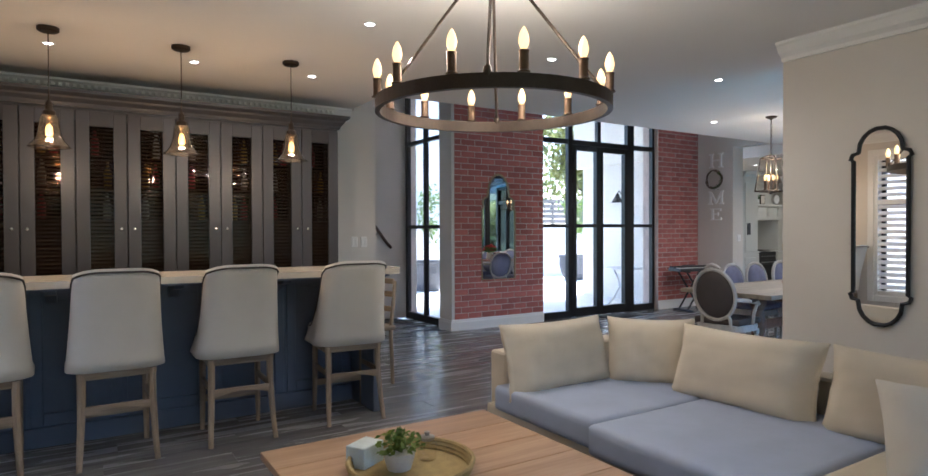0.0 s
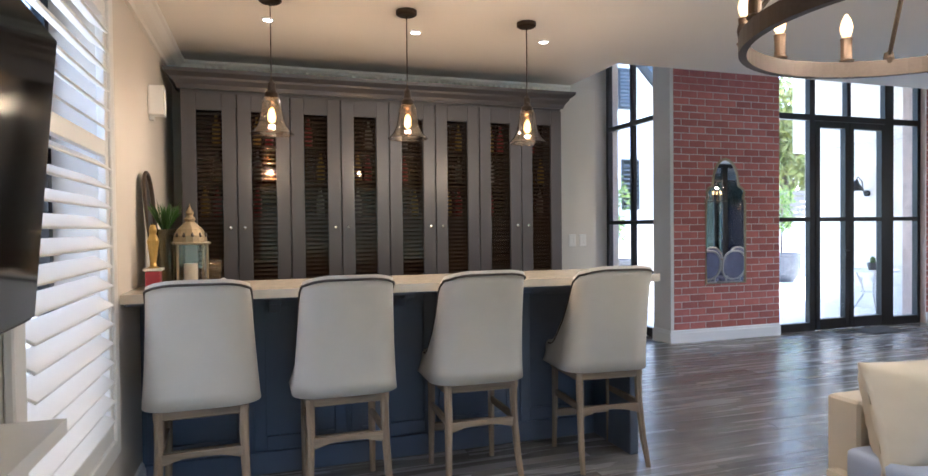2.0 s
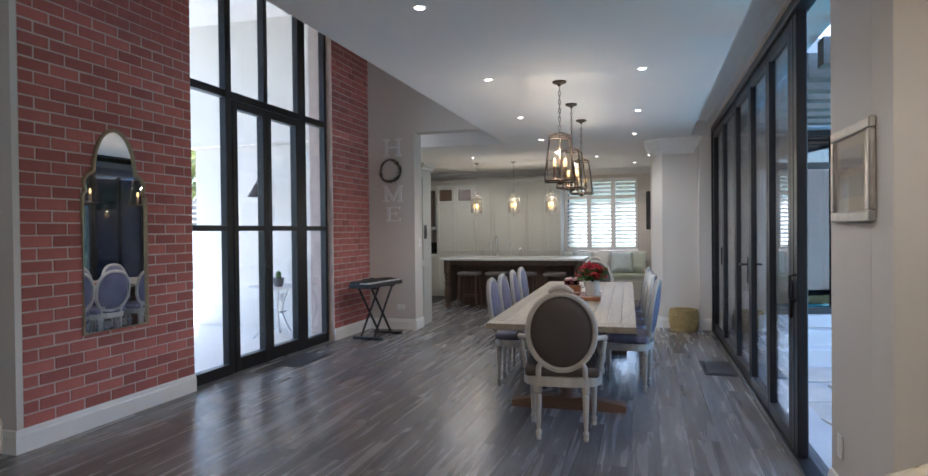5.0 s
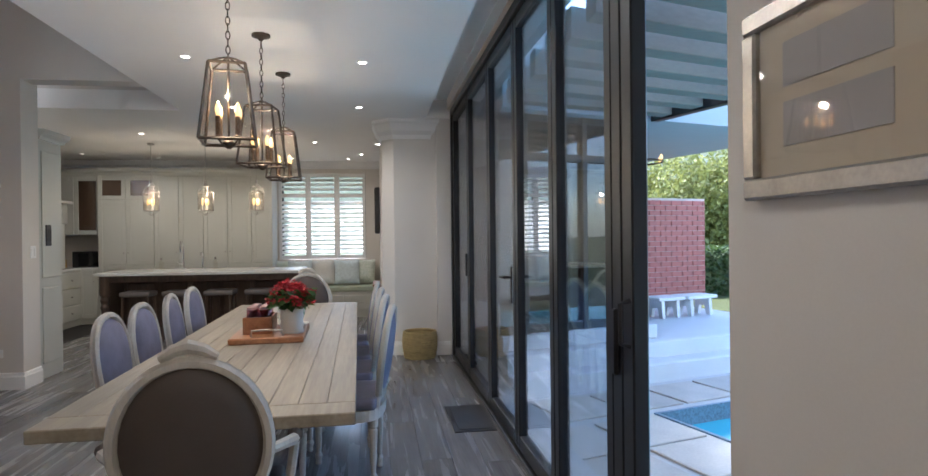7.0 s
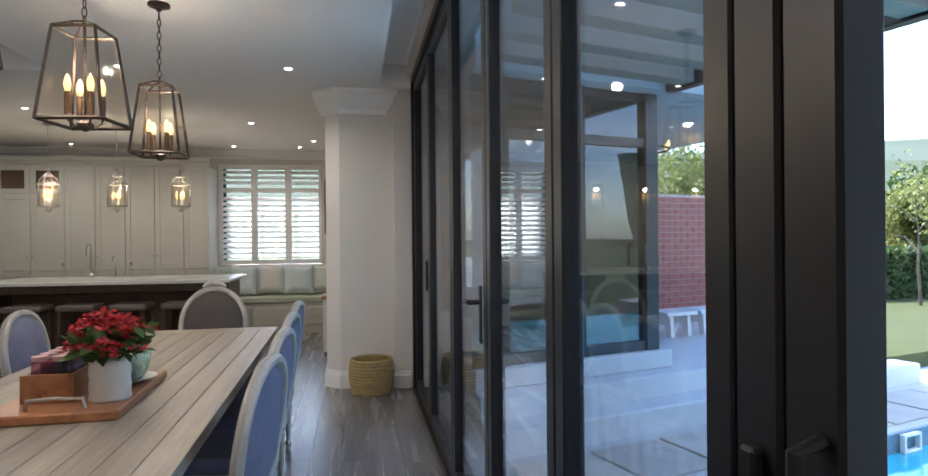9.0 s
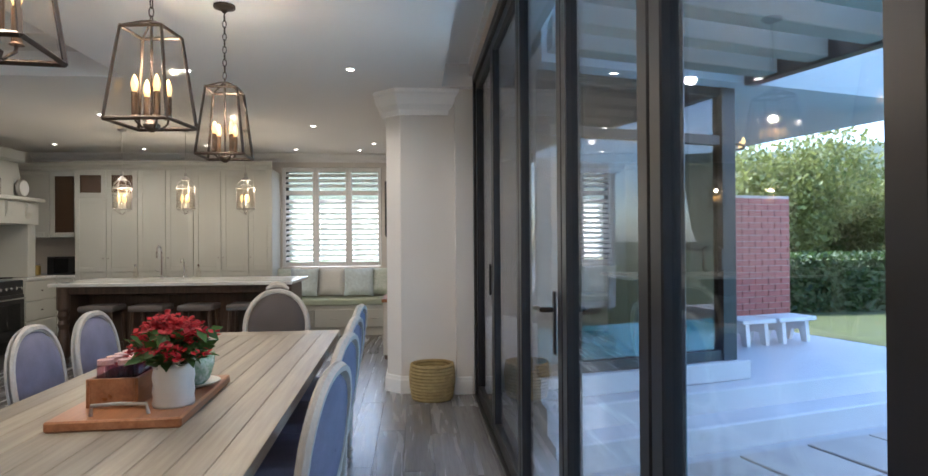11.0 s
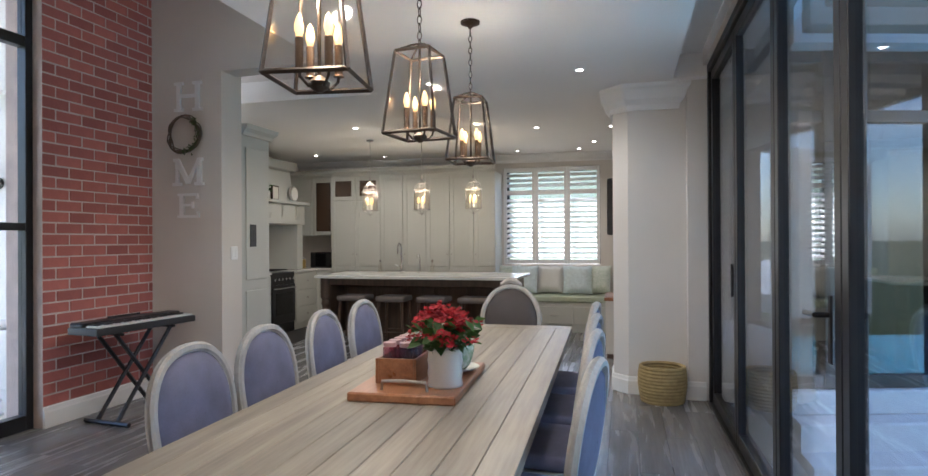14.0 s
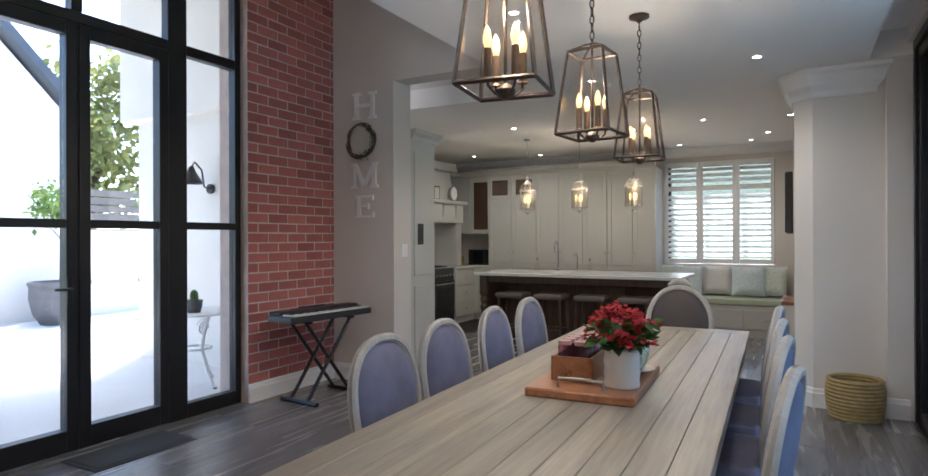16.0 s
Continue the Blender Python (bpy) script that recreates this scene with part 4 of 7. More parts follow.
for i in range(8):
    xa, xb = CX0 + i * dw + 0.003, CX0 + (i + 1) * dw - 0.003
    sa, sb = xa + 0.095, xb - 0.095
    bm = bmesh.new()
    for b in ((xa, sa, 0.88, 2.38), (sb, xb, 0.88, 2.38), (sa, sb, 0.88, 0.96), (sa, sb, 2.26, 2.38)):
        add_box(bm, b[0], b[1], CF - 0.024, CF, b[2], b[3], 0.003)
    d = part("door", bm, M["cab_dark"], cab)
    part("pane", box(sa, sb, CF - 0.008, CF - 0.004, 0.96, 2.26), M["cab_pane"], d)
    bm = bmesh.new()
    rr = random.Random(i)
    for k in range(42):
        z = 0.97 + k * 0.0308
        q = 0.002 * rr.random()
        vs = [bm.verts.new(c) for c in ((sa, CF + 0.002, z), (sb, CF + 0.002, z), (sb, CF + 0.016, z + 0.015 + q), (sa, CF + 0.016, z + 0.015 + q), (sa, CF + 0.005, z - 0.003), (sb, CF + 0.005, z - 0.003), (sb, CF + 0.019, z + 0.012 + q), (sa, CF + 0.019, z + 0.012 + q))]
        for f in ((0, 1, 2, 3), (7, 6, 5, 4), (4, 5, 1, 0), (3, 2, 6, 7)):
            bm.faces.new([vs[i_] for i_ in f])
    tagged(part("slat", bm, M["slat_bronze"], d), kind="stuff")
    part("backing", box(sa - 0.02, sb + 0.02, 5.80, 5.81, 1.52, 2.34), M["dark_inside"], d, "smoked mirror back")
    part("lower_backing", box(sa - 0.02, sb + 0.02, CF + 0.03, CF + 0.04, 0.90, 1.50), M["piping"], d)
    for z in (1.505, 1.76, 2.02):
        part("shelf", box(sa - 0.02, sb + 0.02, 5.66, 5.79, z, z + 0.012), M["clear"], cab)
    hx = xb - 0.045 if i % 2 == 0 else xa + 0.045
    part("knob", lathe([(0.006, 0), (0.006, 0.012), (0.013, 0.018), (0.011, 0.026), (0.001, 0.028)], 12), M["chrome"], d).matrix_basis = pose(hx, CF - 0.024, 1.437, 90)
    rr = random.Random(i + 30)
    for k in range(6):
        bx, bz = sa + 0.035 + (k % 2) * 0.085 + 0.01 * rr.random(), (1.518, 1.773, 2.033)[k // 2]
        col = ("gold", "red_paint", "bottle", "silver", "amber_glass")[(i + k) % 5]
        part("bottle", lathe([(0.026, 0), (0.028, 0.02), (0.028, 0.13), (0.011, 0.17), (0.010, 0.215), (0.001, 0.216)], 10, None, (bx, 5.72, bz)), M[col], cab, smooth=True)

# three bell pendants over the bar
def bell_pendant():
    p = thing("pendant_lamp", (-0.59, 4.58, CEIL), 0, "clear glass bell pendant lamp with glowing filament bulb", "pendant lamp", "pendants over the bar")
    part("canopy", lathe([(0.062, 0.0), (0.062, -0.022), (0.05, -0.03), (0.008, -0.035)], 24), M["iron"], p)
    part("cable", tube([(0, 0, -0.03), (0, 0, -0.48)], 0.0035, 6), M["iron"], p)
    part("socket", lathe([(0.008, -0.50), (0.02, -0.52), (0.022, -0.56), (0.036, -0.575), (0.038, -0.60), (0.02, -0.61)], 18, None, (0, 0, 0.04)), M["iron"], p)
    g2 = part("shade", lathe([(0.038, -0.595), (0.052, -0.62), (0.058, -0.67), (0.066, -0.72), (0.085, -0.765), (0.118, -0.80), (0.121, -0.803), (0.116, -0.80), (0.082, -0.762), (0.062, -0.72), (0.054, -0.67), (0.048, -0.625), (0.036, -0.60)], 28, None, (0, 0, 0.04)), M["bell_glass"], p, smooth=True)
    b = part("bulb", lathe([(0.012, -0.61), (0.016, -0.64), (0.030, -0.68), (0.033, -0.71), (0.024, -0.745), (0.001, -0.755)], 16, None, (0, 0, 0.04)), M["amber_glass"], p, smooth=True)
    part("filament", lathe([(0.004, -0.655), (0.016, -0.672), (0.022, -0.695), (0.020, -0.72), (0.010, -0.737), (0.001, -0.74)], 12, None, (0, 0, 0.04)), M["filament"], b)
    return p


bp = bell_pendant()
for x in (0.187, 0.965):
    copy_thing(bp, pose(x, 4.58, CEIL))
for x in (-0.59, 0.187, 0.965):
    point_lamp("pendant_glow", (x, 4.58, CEIL - 0.79), 1.3, (1.0, 0.7, 0.42), 0.03)

# things at the wall end of the counter
CT = 1.121
am = thing("arched_mirror", (-1.283, 4.80, CT), 0, "arched mirror in a dark metal frame leaning on the wall", "mirror")
arch = [(-0.13, 0), (0.13, 0), (0.13, 0.46)] + [(0.13 * math.cos(t), 0.46 + 0.17 * math.sin(t)) for t in [math.pi * k / 12 for k in range(1, 12)]] + [(-0.13, 0.46)]
part("glass", outline([(u, v) for u, v in arch], 0.010, None, "YZ", (0, 0, 0)), M["mirror"], am).matrix_basis = pose(0.05, 0, 0, 0, -4)
part("frame", tube([(0.012, u, max(0.012, v)) for u, v in arch], 0.011, 6, None, True), M["iron"], am).matrix_basis = pose(0.05, 0, 0, 0, -4)


def metal_lantern():
    """Square candle lantern: pierced domed top, glass sides, candle inside."""
    l = thing("candle_lantern", (-1.03, 4.66, CT), 14, "pierced antique brass candle lantern with glass sides", "lantern")
    part("base", box(-0.085, 0.085, -0.085, 0.085, 0, 0.02, 0.004), M["gilt"], l)
    for sx in (-1, 1):
        for sy in (-1, 1):
            part("corner_post", box(sx * 0.075 - 0.006, sx * 0.075 + 0.006, sy * 0.075 - 0.006, sy * 0.075 + 0.006, 0.02, 0.225, 0.002), M["gilt"], l)
    for b in ((-0.069, 0.069, -0.077, -0.074), (-0.069, 0.069, 0.074, 0.077), (-0.077, -0.074, -0.069, 0.069), (0.074, 0.077, -0.069, 0.069)):
        part("pane", box(*b, 0.022, 0.223), M["clear"], l)
    part("cornice", box(-0.092, 0.092, -0.092, 0.092, 0.225, 0.24, 0.004), M["gilt"], l)
    part("dome", lathe([(0.088, 0.24), (0.084, 0.275), (0.066, 0.31), (0.038, 0.335), (0.024, 0.35), (0.030, 0.365), (0.016, 0.385), (0.022, 0.40), (0.006, 0.43), (0.001, 0.45)], 16), M["gilt"], l)
    for k in range(12):
        t = k * math.pi / 6
        part("pierced_leaf", lathe([(0.001, 0), (0.010, 0.012), (0.001, 0.03)], 6), M["piping"], l).matrix_basis = pose(0.081 * math.cos(t), 0.081 * math.sin(t), 0.262)
    part("candle", lathe([(0.035, 0.021), (0.036, 0.03), (0.036, 0.12), (0.001, 0.118)], 16), M["keys"], l)
    return l


metal_lantern()
cf = thing("brown_jar", (-1.15, 4.74, CT), 0, "tall brown glass jar behind the lantern", "jar")
part("body", lathe([(0.075, 0), (0.085, 0.02), (0.085, 0.26), (0.06, 0.30), (0.055, 0.31), (0.001, 0.311)], 20), M["bottle"], cf, smooth=True)
gp = thing("grass_plant", (-1.17, 4.77, CT + 0.311), 0, "spiky green artificial grass plant", "plant")
bm = bmesh.new()
rg_ = random.Random(17)
for _ in range(70):
    a_, sp_ = rg_.uniform(0, 6.28), rg_.uniform(0.02, 0.10)
    p0, p1 = Vector((0.02 * math.cos(a_), 0.02 * math.sin(a_), 0.0)), Vector((sp_ * math.cos(a_), sp_ * math.sin(a_), rg_.uniform(0.10, 0.17)))
    w_ = Vector((-math.sin(a_), math.cos(a_), 0)) * 0.004
    bm.faces.new([bm.verts.new(q) for q in (p0 - w_, p0 + w_, p0.lerp(p1, 0.6) + w_ + Vector((0, 0, 0.02)), p1)])
part("foliage", bm, M["leaf"], gp)
cf2 = thing("tumbler", (-0.92, 4.74, CT), 0, "amber glass tumbler on the bar", "glass")
part("body", lathe([(0.036, 0), (0.042, 0.01), (0.046, 0.13), (0.043, 0.13), (0.038, 0.012), (0.001, 0.012)], 18), M["amber_glass"], cf2, smooth=True)
pt = thing("wooden_plate", (-0.86, 4.60, CT), 0, "small dark wooden coaster with a pink shell", "plate")
part("dish", lathe([(0.07, 0), (0.085, 0.008), (0.085, 0.012), (0.001, 0.010)], 22), M["island_wood"], pt)
part("shell", lathe([(0.028, 0.012), (0.022, 0.026), (0.008, 0.038), (0.001, 0.04)], 9), M["enamel"], pt)
tr = thing("trophy", (-1.20, 4.56, CT), 0, "small gold figure trophy on a red and white base", "trophy")
part("base", box(-0.036, 0.036, -0.036, 0.036, 0, 0.09, 0.004), M["red_paint"], tr)
part("base_cap", box(-0.046, 0.046, -0.046, 0.046, 0.091, 0.105, 0.003), M["white"], tr)
part("stem", lathe([(0.034, 0.106), (0.018, 0.115), (0.014, 0.13), (0.022, 0.19), (0.030, 0.25), (0.016, 0.285), (0.020, 0.305), (0.012, 0.335), (0.001, 0.34)], 14), M["gold"], tr)
sp = thing("wall_speaker", (-1.299, 5.15, 2.22), 0, "small white wall speaker near the ceiling", "speaker")
part("case", box(0, 0.09, -0.06, 0.06, -0.09, 0.09, 0.015, 2), M["white"], sp)
part("bracket", box(0.0, 0.03, -0.02, 0.02, -0.12, -0.091, 0.003), M["white"], sp)

# ---- sitting area ----
def slat_shutter(name, at, rz, width, z0, z1, panels, tilt, slat, label, mid=None):
    """Plantation shutter: panels of tilted slats in the XZ plane."""
    s = thing(name, at, rz, label, "shutter")
    pw = width / panels
    slat_bm = box(-(pw - 0.10) / 2, (pw - 0.10) / 2, -slat / 2, slat / 2, -0.005, 0.005, 0.003)
    slat_bm.transform(pose(0, 0, 0, tilt))
    me = bpy.data.meshes.new("slat")
    slat_bm.to_mesh(me)
    slat_bm.free()
    me.materials.append(M["white"])
    for i in range(panels):
        xa = -width / 2 + i * pw
        bm = bmesh.new()
        for b in ((xa, xa + 0.048, z0, z1), (xa + pw - 0.048, xa + pw, z0, z1), (xa + 0.048, xa + pw - 0.048, z0, z0 + 0.07), (xa + 0.048, xa + pw - 0.048, z1 - 0.07, z1)):
            add_box(bm, b[0] + 0.001, b[1] - 0.001, -0.016, 0.016, b[2], b[3], 0.003)
        if mid:
            add_box(bm, xa + 0.048, xa + pw - 0.048, -0.016, 0.016, mid - 0.035, mid + 0.035, 0.003)
        panel = part("panel", bm, M["white"], s)
        n = int((z1 - z0 - 0.16) / (slat * 0.92))
        for k in range(n):
            z = z0 + 0.08 + (k + 0.5) * (z1 - z0 - 0.16) / n
            if mid and abs(z - mid) < 0.06:
                continue
            shared("slat", me, panel, (xa + pw / 2, 0, z))
    return s


setting("boundary_wall", box(-3.3, -3.1, -5.0, 12.0, -0.5, 2.9), M["render_white"], "plain plastered boundary wall outside the side window", "wall")
wn1 = thing("window_2", (0, 0, 0), 0, "shuttered side window of the sitting area", "window", kind="structure")
part("window_frame", box(-1.55, -1.50, 2.95, 4.01, 0.5, 0.56), M["black"], wn1)
part("window_frame", box(-1.55, -1.50, 2.95, 4.01, 2.36, 2.42), M["black"], wn1)
part("window_frame", box(-1.55, -1.50, 2.95, 4.01, 1.72, 1.77), M["black"], wn1)
for y in (2.95, 3.46, 3.96):
    part("window_frame", box(-1.55, -1.50, y, y + 0.05, 0.56, 2.36), M["black"], wn1)
pane(wn1, -1.53, -1.522, 2.99, 3.98, 0.55, 2.37)
slat_shutter("shutter", (-1.30, 3.48, 0), 90, 1.06, 0.5, 2.42, 1, 34, 0.088, "white plantation shutters with tilted slats, half open", 1.78)
bm = bmesh.new()
for b in ((2.87, 2.95, 0.42, 2.50), (4.01, 4.09, 0.42, 2.50), (2.95, 4.01, 0.42, 0.50), (2.95, 4.01, 2.42, 2.50)):
    add_box(bm, -1.298, -1.272, b[0], b[1], b[2], b[3], 0.005)
setting("trim", bm, M["white"], "white painted window surround", "trim")

tv = thing("television", (-1.17, 2.38, 1.50), 94, "large black flat television on a tilted wall arm", "television")
tv.matrix_basis = pose(-1.18, 2.32, 1.50, 0, 0, 94) @ pose(0, 0, 0, 5)
part("screen", box(-0.56, 0.56, -0.02, -0.012, -0.30, 0.44), M["screen"], tv)
part("case", box(-0.575, 0.575, -0.011, 0.02, -0.315, 0.455, 0.006), M["plastic"], tv)
part("wall_arm", tube([(0, 0.02, 0.05), (0.01, 0.06, 0.05), (0.01, 0.098, 0.05)], 0.02), M["black"], tv)
sb = thing("soundbar", (-1.16, 1.86, 1.055), 92, "black soundbar resting on the mantel", "soundbar")
part("case", box(-0.45, 0.45, -0.05, 0.05, 0, 0.10, 0.012, 2), M["plastic"], sb)
part("grille", box(-0.44, 0.44, -0.056, -0.051, 0.012, 0.088, 0.003), M["mat_grey"], sb)
fp = thing("fireplace", (-1.30, 1.66, 0), 0, "white painted fireplace surround with fluted pilasters", "fireplace")
part("mantel", sweep([(0, 0), (0.26, 0), (0.28, 0.02), (0.28, 0.05), (0, 0.05)], [(0.0, -0.9, 1.0), (0.0, 0.72, 1.0)]), M["white"], fp)
part("frieze", box(0, 0.17, -0.82, 0.64, 0.84, 0.998, 0.005), M["white"], fp)
for y in (-0.82, 0.40):
    pil = part("pilaster", box(0, 0.18, y, y + 0.24, 0.0, 0.838, 0.005), M["white"], fp)
    for k in range(5):
        part("flute", box(0.181, 0.19, y + 0.03 + k * 0.038, y + 0.052 + k * 0.038, 0.12, 0.78, 0.004), M["white"], pil)
part("hearth_back", box(0, 0.05, -0.58, 0.40, 0, 0.838), M["plastic"], fp)

# corner sofa
sofa = thing("sofa", (0, 0, 0), 0, "L-shaped oatmeal linen sofa, two seats coloured blue for skylight", "sofa")
part("base", add_box(add_box(bmesh.new(), 1.80, 3.02, 2.10, 3.13, 0.05, 0.30, 0.02, 2), 1.74, 3.02, -0.6, 2.098, 0.05, 0.30, 0.02, 2), M["sofa_linen"], sofa)
part("back", box(1.86, 3.04, 3.01, 3.18, 0.05, 0.63, 0.035, 3), M["sofa_linen"], sofa)
part("back", box(2.88, 3.06, -0.7, 3.005, 0.05, 0.63, 0.035, 3), M["sofa_linen"], sofa)
# two seats take the blue skylight tint as cloth colour, the rest plain linen
for b, m_ in (((1.76, 2.875, 2.11, 3.0), "seat_skylit"), ((1.70, 2.875, 1.15, 2.105), "seat_skylit"), ((1.56, 2.875, 0.25, 1.145), "sofa_linen"), ((1.56, 2.875, -0.6, 0.245), "sofa_linen")):
    part("seat_cushion", box(b[0], b[1], b[2], b[3], 0.29, 0.445, 0.045, 3), M[m_], sofa, smooth=True)
for x, y, rz, w, tilt in ((2.17, 2.87, 0, 0.84, 76), (2.74, 2.60, -48, 0.56, 74), (2.74, 1.94, -88, 0.88, 72), (2.76, 1.06, -90, 0.86, 72), (2.78, 0.22, -90, 0.84, 72)):
    c = part("back_cushion", pillow(w, 0.47, 0.27, 0.82, 15, 0.0, 0.016), M["sofa_linen"], sofa, smooth=True)
    c.matrix_basis = pose(x, y, 0.605, 0, 0, rz) @ pose(0, 0, 0, tilt)
tc = thing("throw_cushion", (2.24, 0.74, 0.445), 0, "pale oatmeal scatter cushion on the sofa", "cushion")
c = part("cover", pillow(0.50, 0.48, 0.20, 0.8, 13, 0.0, 0.010), M["linen"], tc, smooth=True)
c.matrix_basis = pose(0, 0, 0.19, 0, 0, -60) @ pose(0, 0, 0, 48)

ct = thing("coffee_table", (0, 0, 0), 0, "low honey-coloured wooden coffee table", "coffee table")
for k in range(6):
    part("board", box(0.26, 1.50, 1.22 + k * 0.25, 1.468 + k * 0.25, 0.365, 0.40, 0.003), M["coffee_wood"], ct)
part("apron", box(0.36, 1.40, 1.32, 2.62, 0.28, 0.364), M["coffee_wood"], ct)
for x in (0.36, 1.32):
    for y in (1.32, 2.54):
        part("leg", box(x, x + 0.08, y, y + 0.08, 0, 0.279, 0.006), M["oak_z"], ct)
bt = thing("serving_tray", (0.74, 2.14, 0.40), 0, "round woven tray on the coffee table", "tray")
part("base", lathe([(0.24, 0), (0.25, 0.012), (0.001, 0.013)], 28), M["seagrass"], bt)
for k in range(3):
    part("rim", tube([((0.25 + 0.006 * k) * math.cos(a * math.pi / 18), (0.25 + 0.006 * k) * math.sin(a * math.pi / 18), 0.02 + k * 0.016) for a in range(36)], 0.011, 6, None, True), M["seagrass"], bt)
pl = thing("pot_plant", (0.70, 2.17, 0.413), 0, "small green succulent in a pale pot", "pot plant")
part("pot", lathe([(0.05, 0), (0.065, 0.05), (0.07, 0.075), (0.06, 0.075), (0.001, 0.065)], 18), M["pot_white"], pl)
bm = bmesh.new()
r3 = random.Random(9)
for _ in range(170):
    a, rr = r3.uniform(0, 6.28), r3.uniform(0, 0.105)
    add_leaf_later = Vector((rr * math.cos(a), rr * math.sin(a), 0.08 + r3.uniform(0, 0.085) * (1 - rr * 4)))
    e = Euler((r3.uniform(-1, 1), r3.uniform(-1, 1), a)).to_matrix()
    vs = [bm.verts.new(add_leaf_later + e @ Vector(q) * 0.032) for q in ((-0.5, 0, 0), (0, -0.35, 0.1), (0.55, 0, 0), (0, 0.35, 0.1))]
    bm.faces.new(vs[:3])
    bm.faces.new((vs[0], vs[2], vs[3]))
part("foliage", bm, M["leaf_light"], pl)
bk = thing("book", (0.60, 2.30, 0.413), 30, "teal covered box beside the plant", "box")
part("cover", box(-0.07, 0.07, -0.05, 0.05, 0, 0.09, 0.004), M["cushion_blue"], bk)
jr = thing("glass_jar", (0.85, 2.20, 0.413), 0, "small clear glass jar with a lid", "jar")
part("body", lathe([(0.035, 0), (0.042, 0.01), (0.042, 0.07), (0.03, 0.085)], 16), M["clear"], jr, smooth=True)
part("lid", lathe([(0.032, 0.086), (0.034, 0.10), (0.01, 0.105), (0.012, 0.12), (0.001, 0.125)], 16), M["silver"], jr)

# wagon-wheel chandelier
chd = thing("chandelier", (1.20, 2.19, CEIL), -7, "large bronze ring chandelier with twelve glowing candle bulbs", "chandelier")
R = 0.532
ringp = [(R * math.cos(a * math.pi / 40), R * math.sin(a * math.pi / 40), -0.735) for a in range(80)]
part("ring", sweep([(-0.012, -0.028), (0.012, -0.028), (0.012, 0.028), (-0.012, 0.028)], ringp, None, True), M["iron"], chd)
part("canopy", lathe([(0.07, 0), (0.07, -0.02), (0.05, -0.035), (0.01, -0.04)], 24), M["iron"], chd)
for i in range(4):
    a = math.pi / 3 + i * math.pi / 2
    part("rod", tube([(0.02 * math.cos(a), 0.02 * math.sin(a), -0.04), (R * math.cos(a), R * math.sin(a), -0.70)], 0.0075, 8), M["iron"], chd)
    part("hook", lathe([(0.014, -0.02), (0.018, 0), (0.014, 0.02)], 10, None, (R * math.cos(a), R * math.sin(a), -0.70)), M["iron"], chd)
for i in range(12):
    a = (i + 0.5) * math.pi / 6
    x, y = R * math.cos(a), R * math.sin(a)
    part("candle_sleeve", lathe([(0.024, -0.705), (0.026, -0.70), (0.019, -0.695), (0.019, -0.63), (0.021, -0.62), (0.012, -0.618)], 14, None, (x, y, 0)), M["candle"], chd)
    part("bulb", lathe([(0.010, -0.618), (0.018, -0.60), (0.021, -0.58), (0.015, -0.553), (0.006, -0.535), (0.001, -0.53)], 14, None, (x, y, 0)), M["bulb"], chd, smooth=True)
for a in (0.4, 2.5, 4.6):
    point_lamp("chandelier_glow", (1.213 + 0.4 * math.cos(a), 2.19 + 0.4 * math.sin(a), CEIL - 0.50), 1.9, (1.0, 0.82, 0.6), 0.02)

# dark framed mirror behind the sofa
om = thing("wall_mirror", (3.797, 1.698, 1.43), -90, "tall narrow mirror in a black scalloped frame", "mirror")
def capsule(w, h, notch):
    pts = []
    for sx, sy in ((1, 1), (-1, 1), (-1, -1), (1, -1)):
        seq = [(w, h - w - notch * 1.4), (w + 0.018, h - w - notch), (w + 0.006, h - w), (w - notch, h - w + 0.01)] + [((w - notch) * math.cos(t), h - w + 0.02 + (w - 0.02) * math.sin(t)) for t in (0.35, 0.7, 1.05, 1.35)]
        if sx * sy < 0:
            seq = seq[::-1]
        pts += [(sx * u, sy * v) for u, v in seq]
    return pts[::-1]
cs = capsule(0.155, 0.615, 0.03)
part("glass", outline(cs, 0.004, None, "XZ", (0, -0.012, 0)), M["mirror"], om)
part("frame", tube([(u, -0.015, v) for u, v in cs], 0.013, 8, None, True), M["black"], om)

# gilt mirror on the brick pier
gm = thing("wall_mirror", (4.785, Y_BRICK - 0.008, 0.70), 0, "tall gilt framed arched mirror on the brick pier", "mirror")
gs = [(-0.295, 0), (0.295, 0), (0.295, 1.02), (0.265, 1.05), (0.285, 1.12), (0.255, 1.17), (0.20, 1.20)] + [(0.19 * math.cos(t), 1.22 + 0.31 * math.sin(t)) for t in [math.pi * k / 14 for k in range(1, 14)]] + [(-0.20, 1.20), (-0.255, 1.17), (-0.285, 1.12), (-0.265, 1.05), (-0.295, 1.02)]
part("glass", outline(gs, 0.006, None, "XZ", (0, -0.018, 0)), M["mirror"], gm)
part("frame", tube([(u, -0.018, v) for u, v in gs], 0.016, 8, None, True), M["gilt"], gm)
part("backing", outline([(u * 0.98, v * 0.99 + 0.005) for u, v in gs], 0.010, None, "XZ", (0, -0.011, 0)), M["table_leg"], gm)

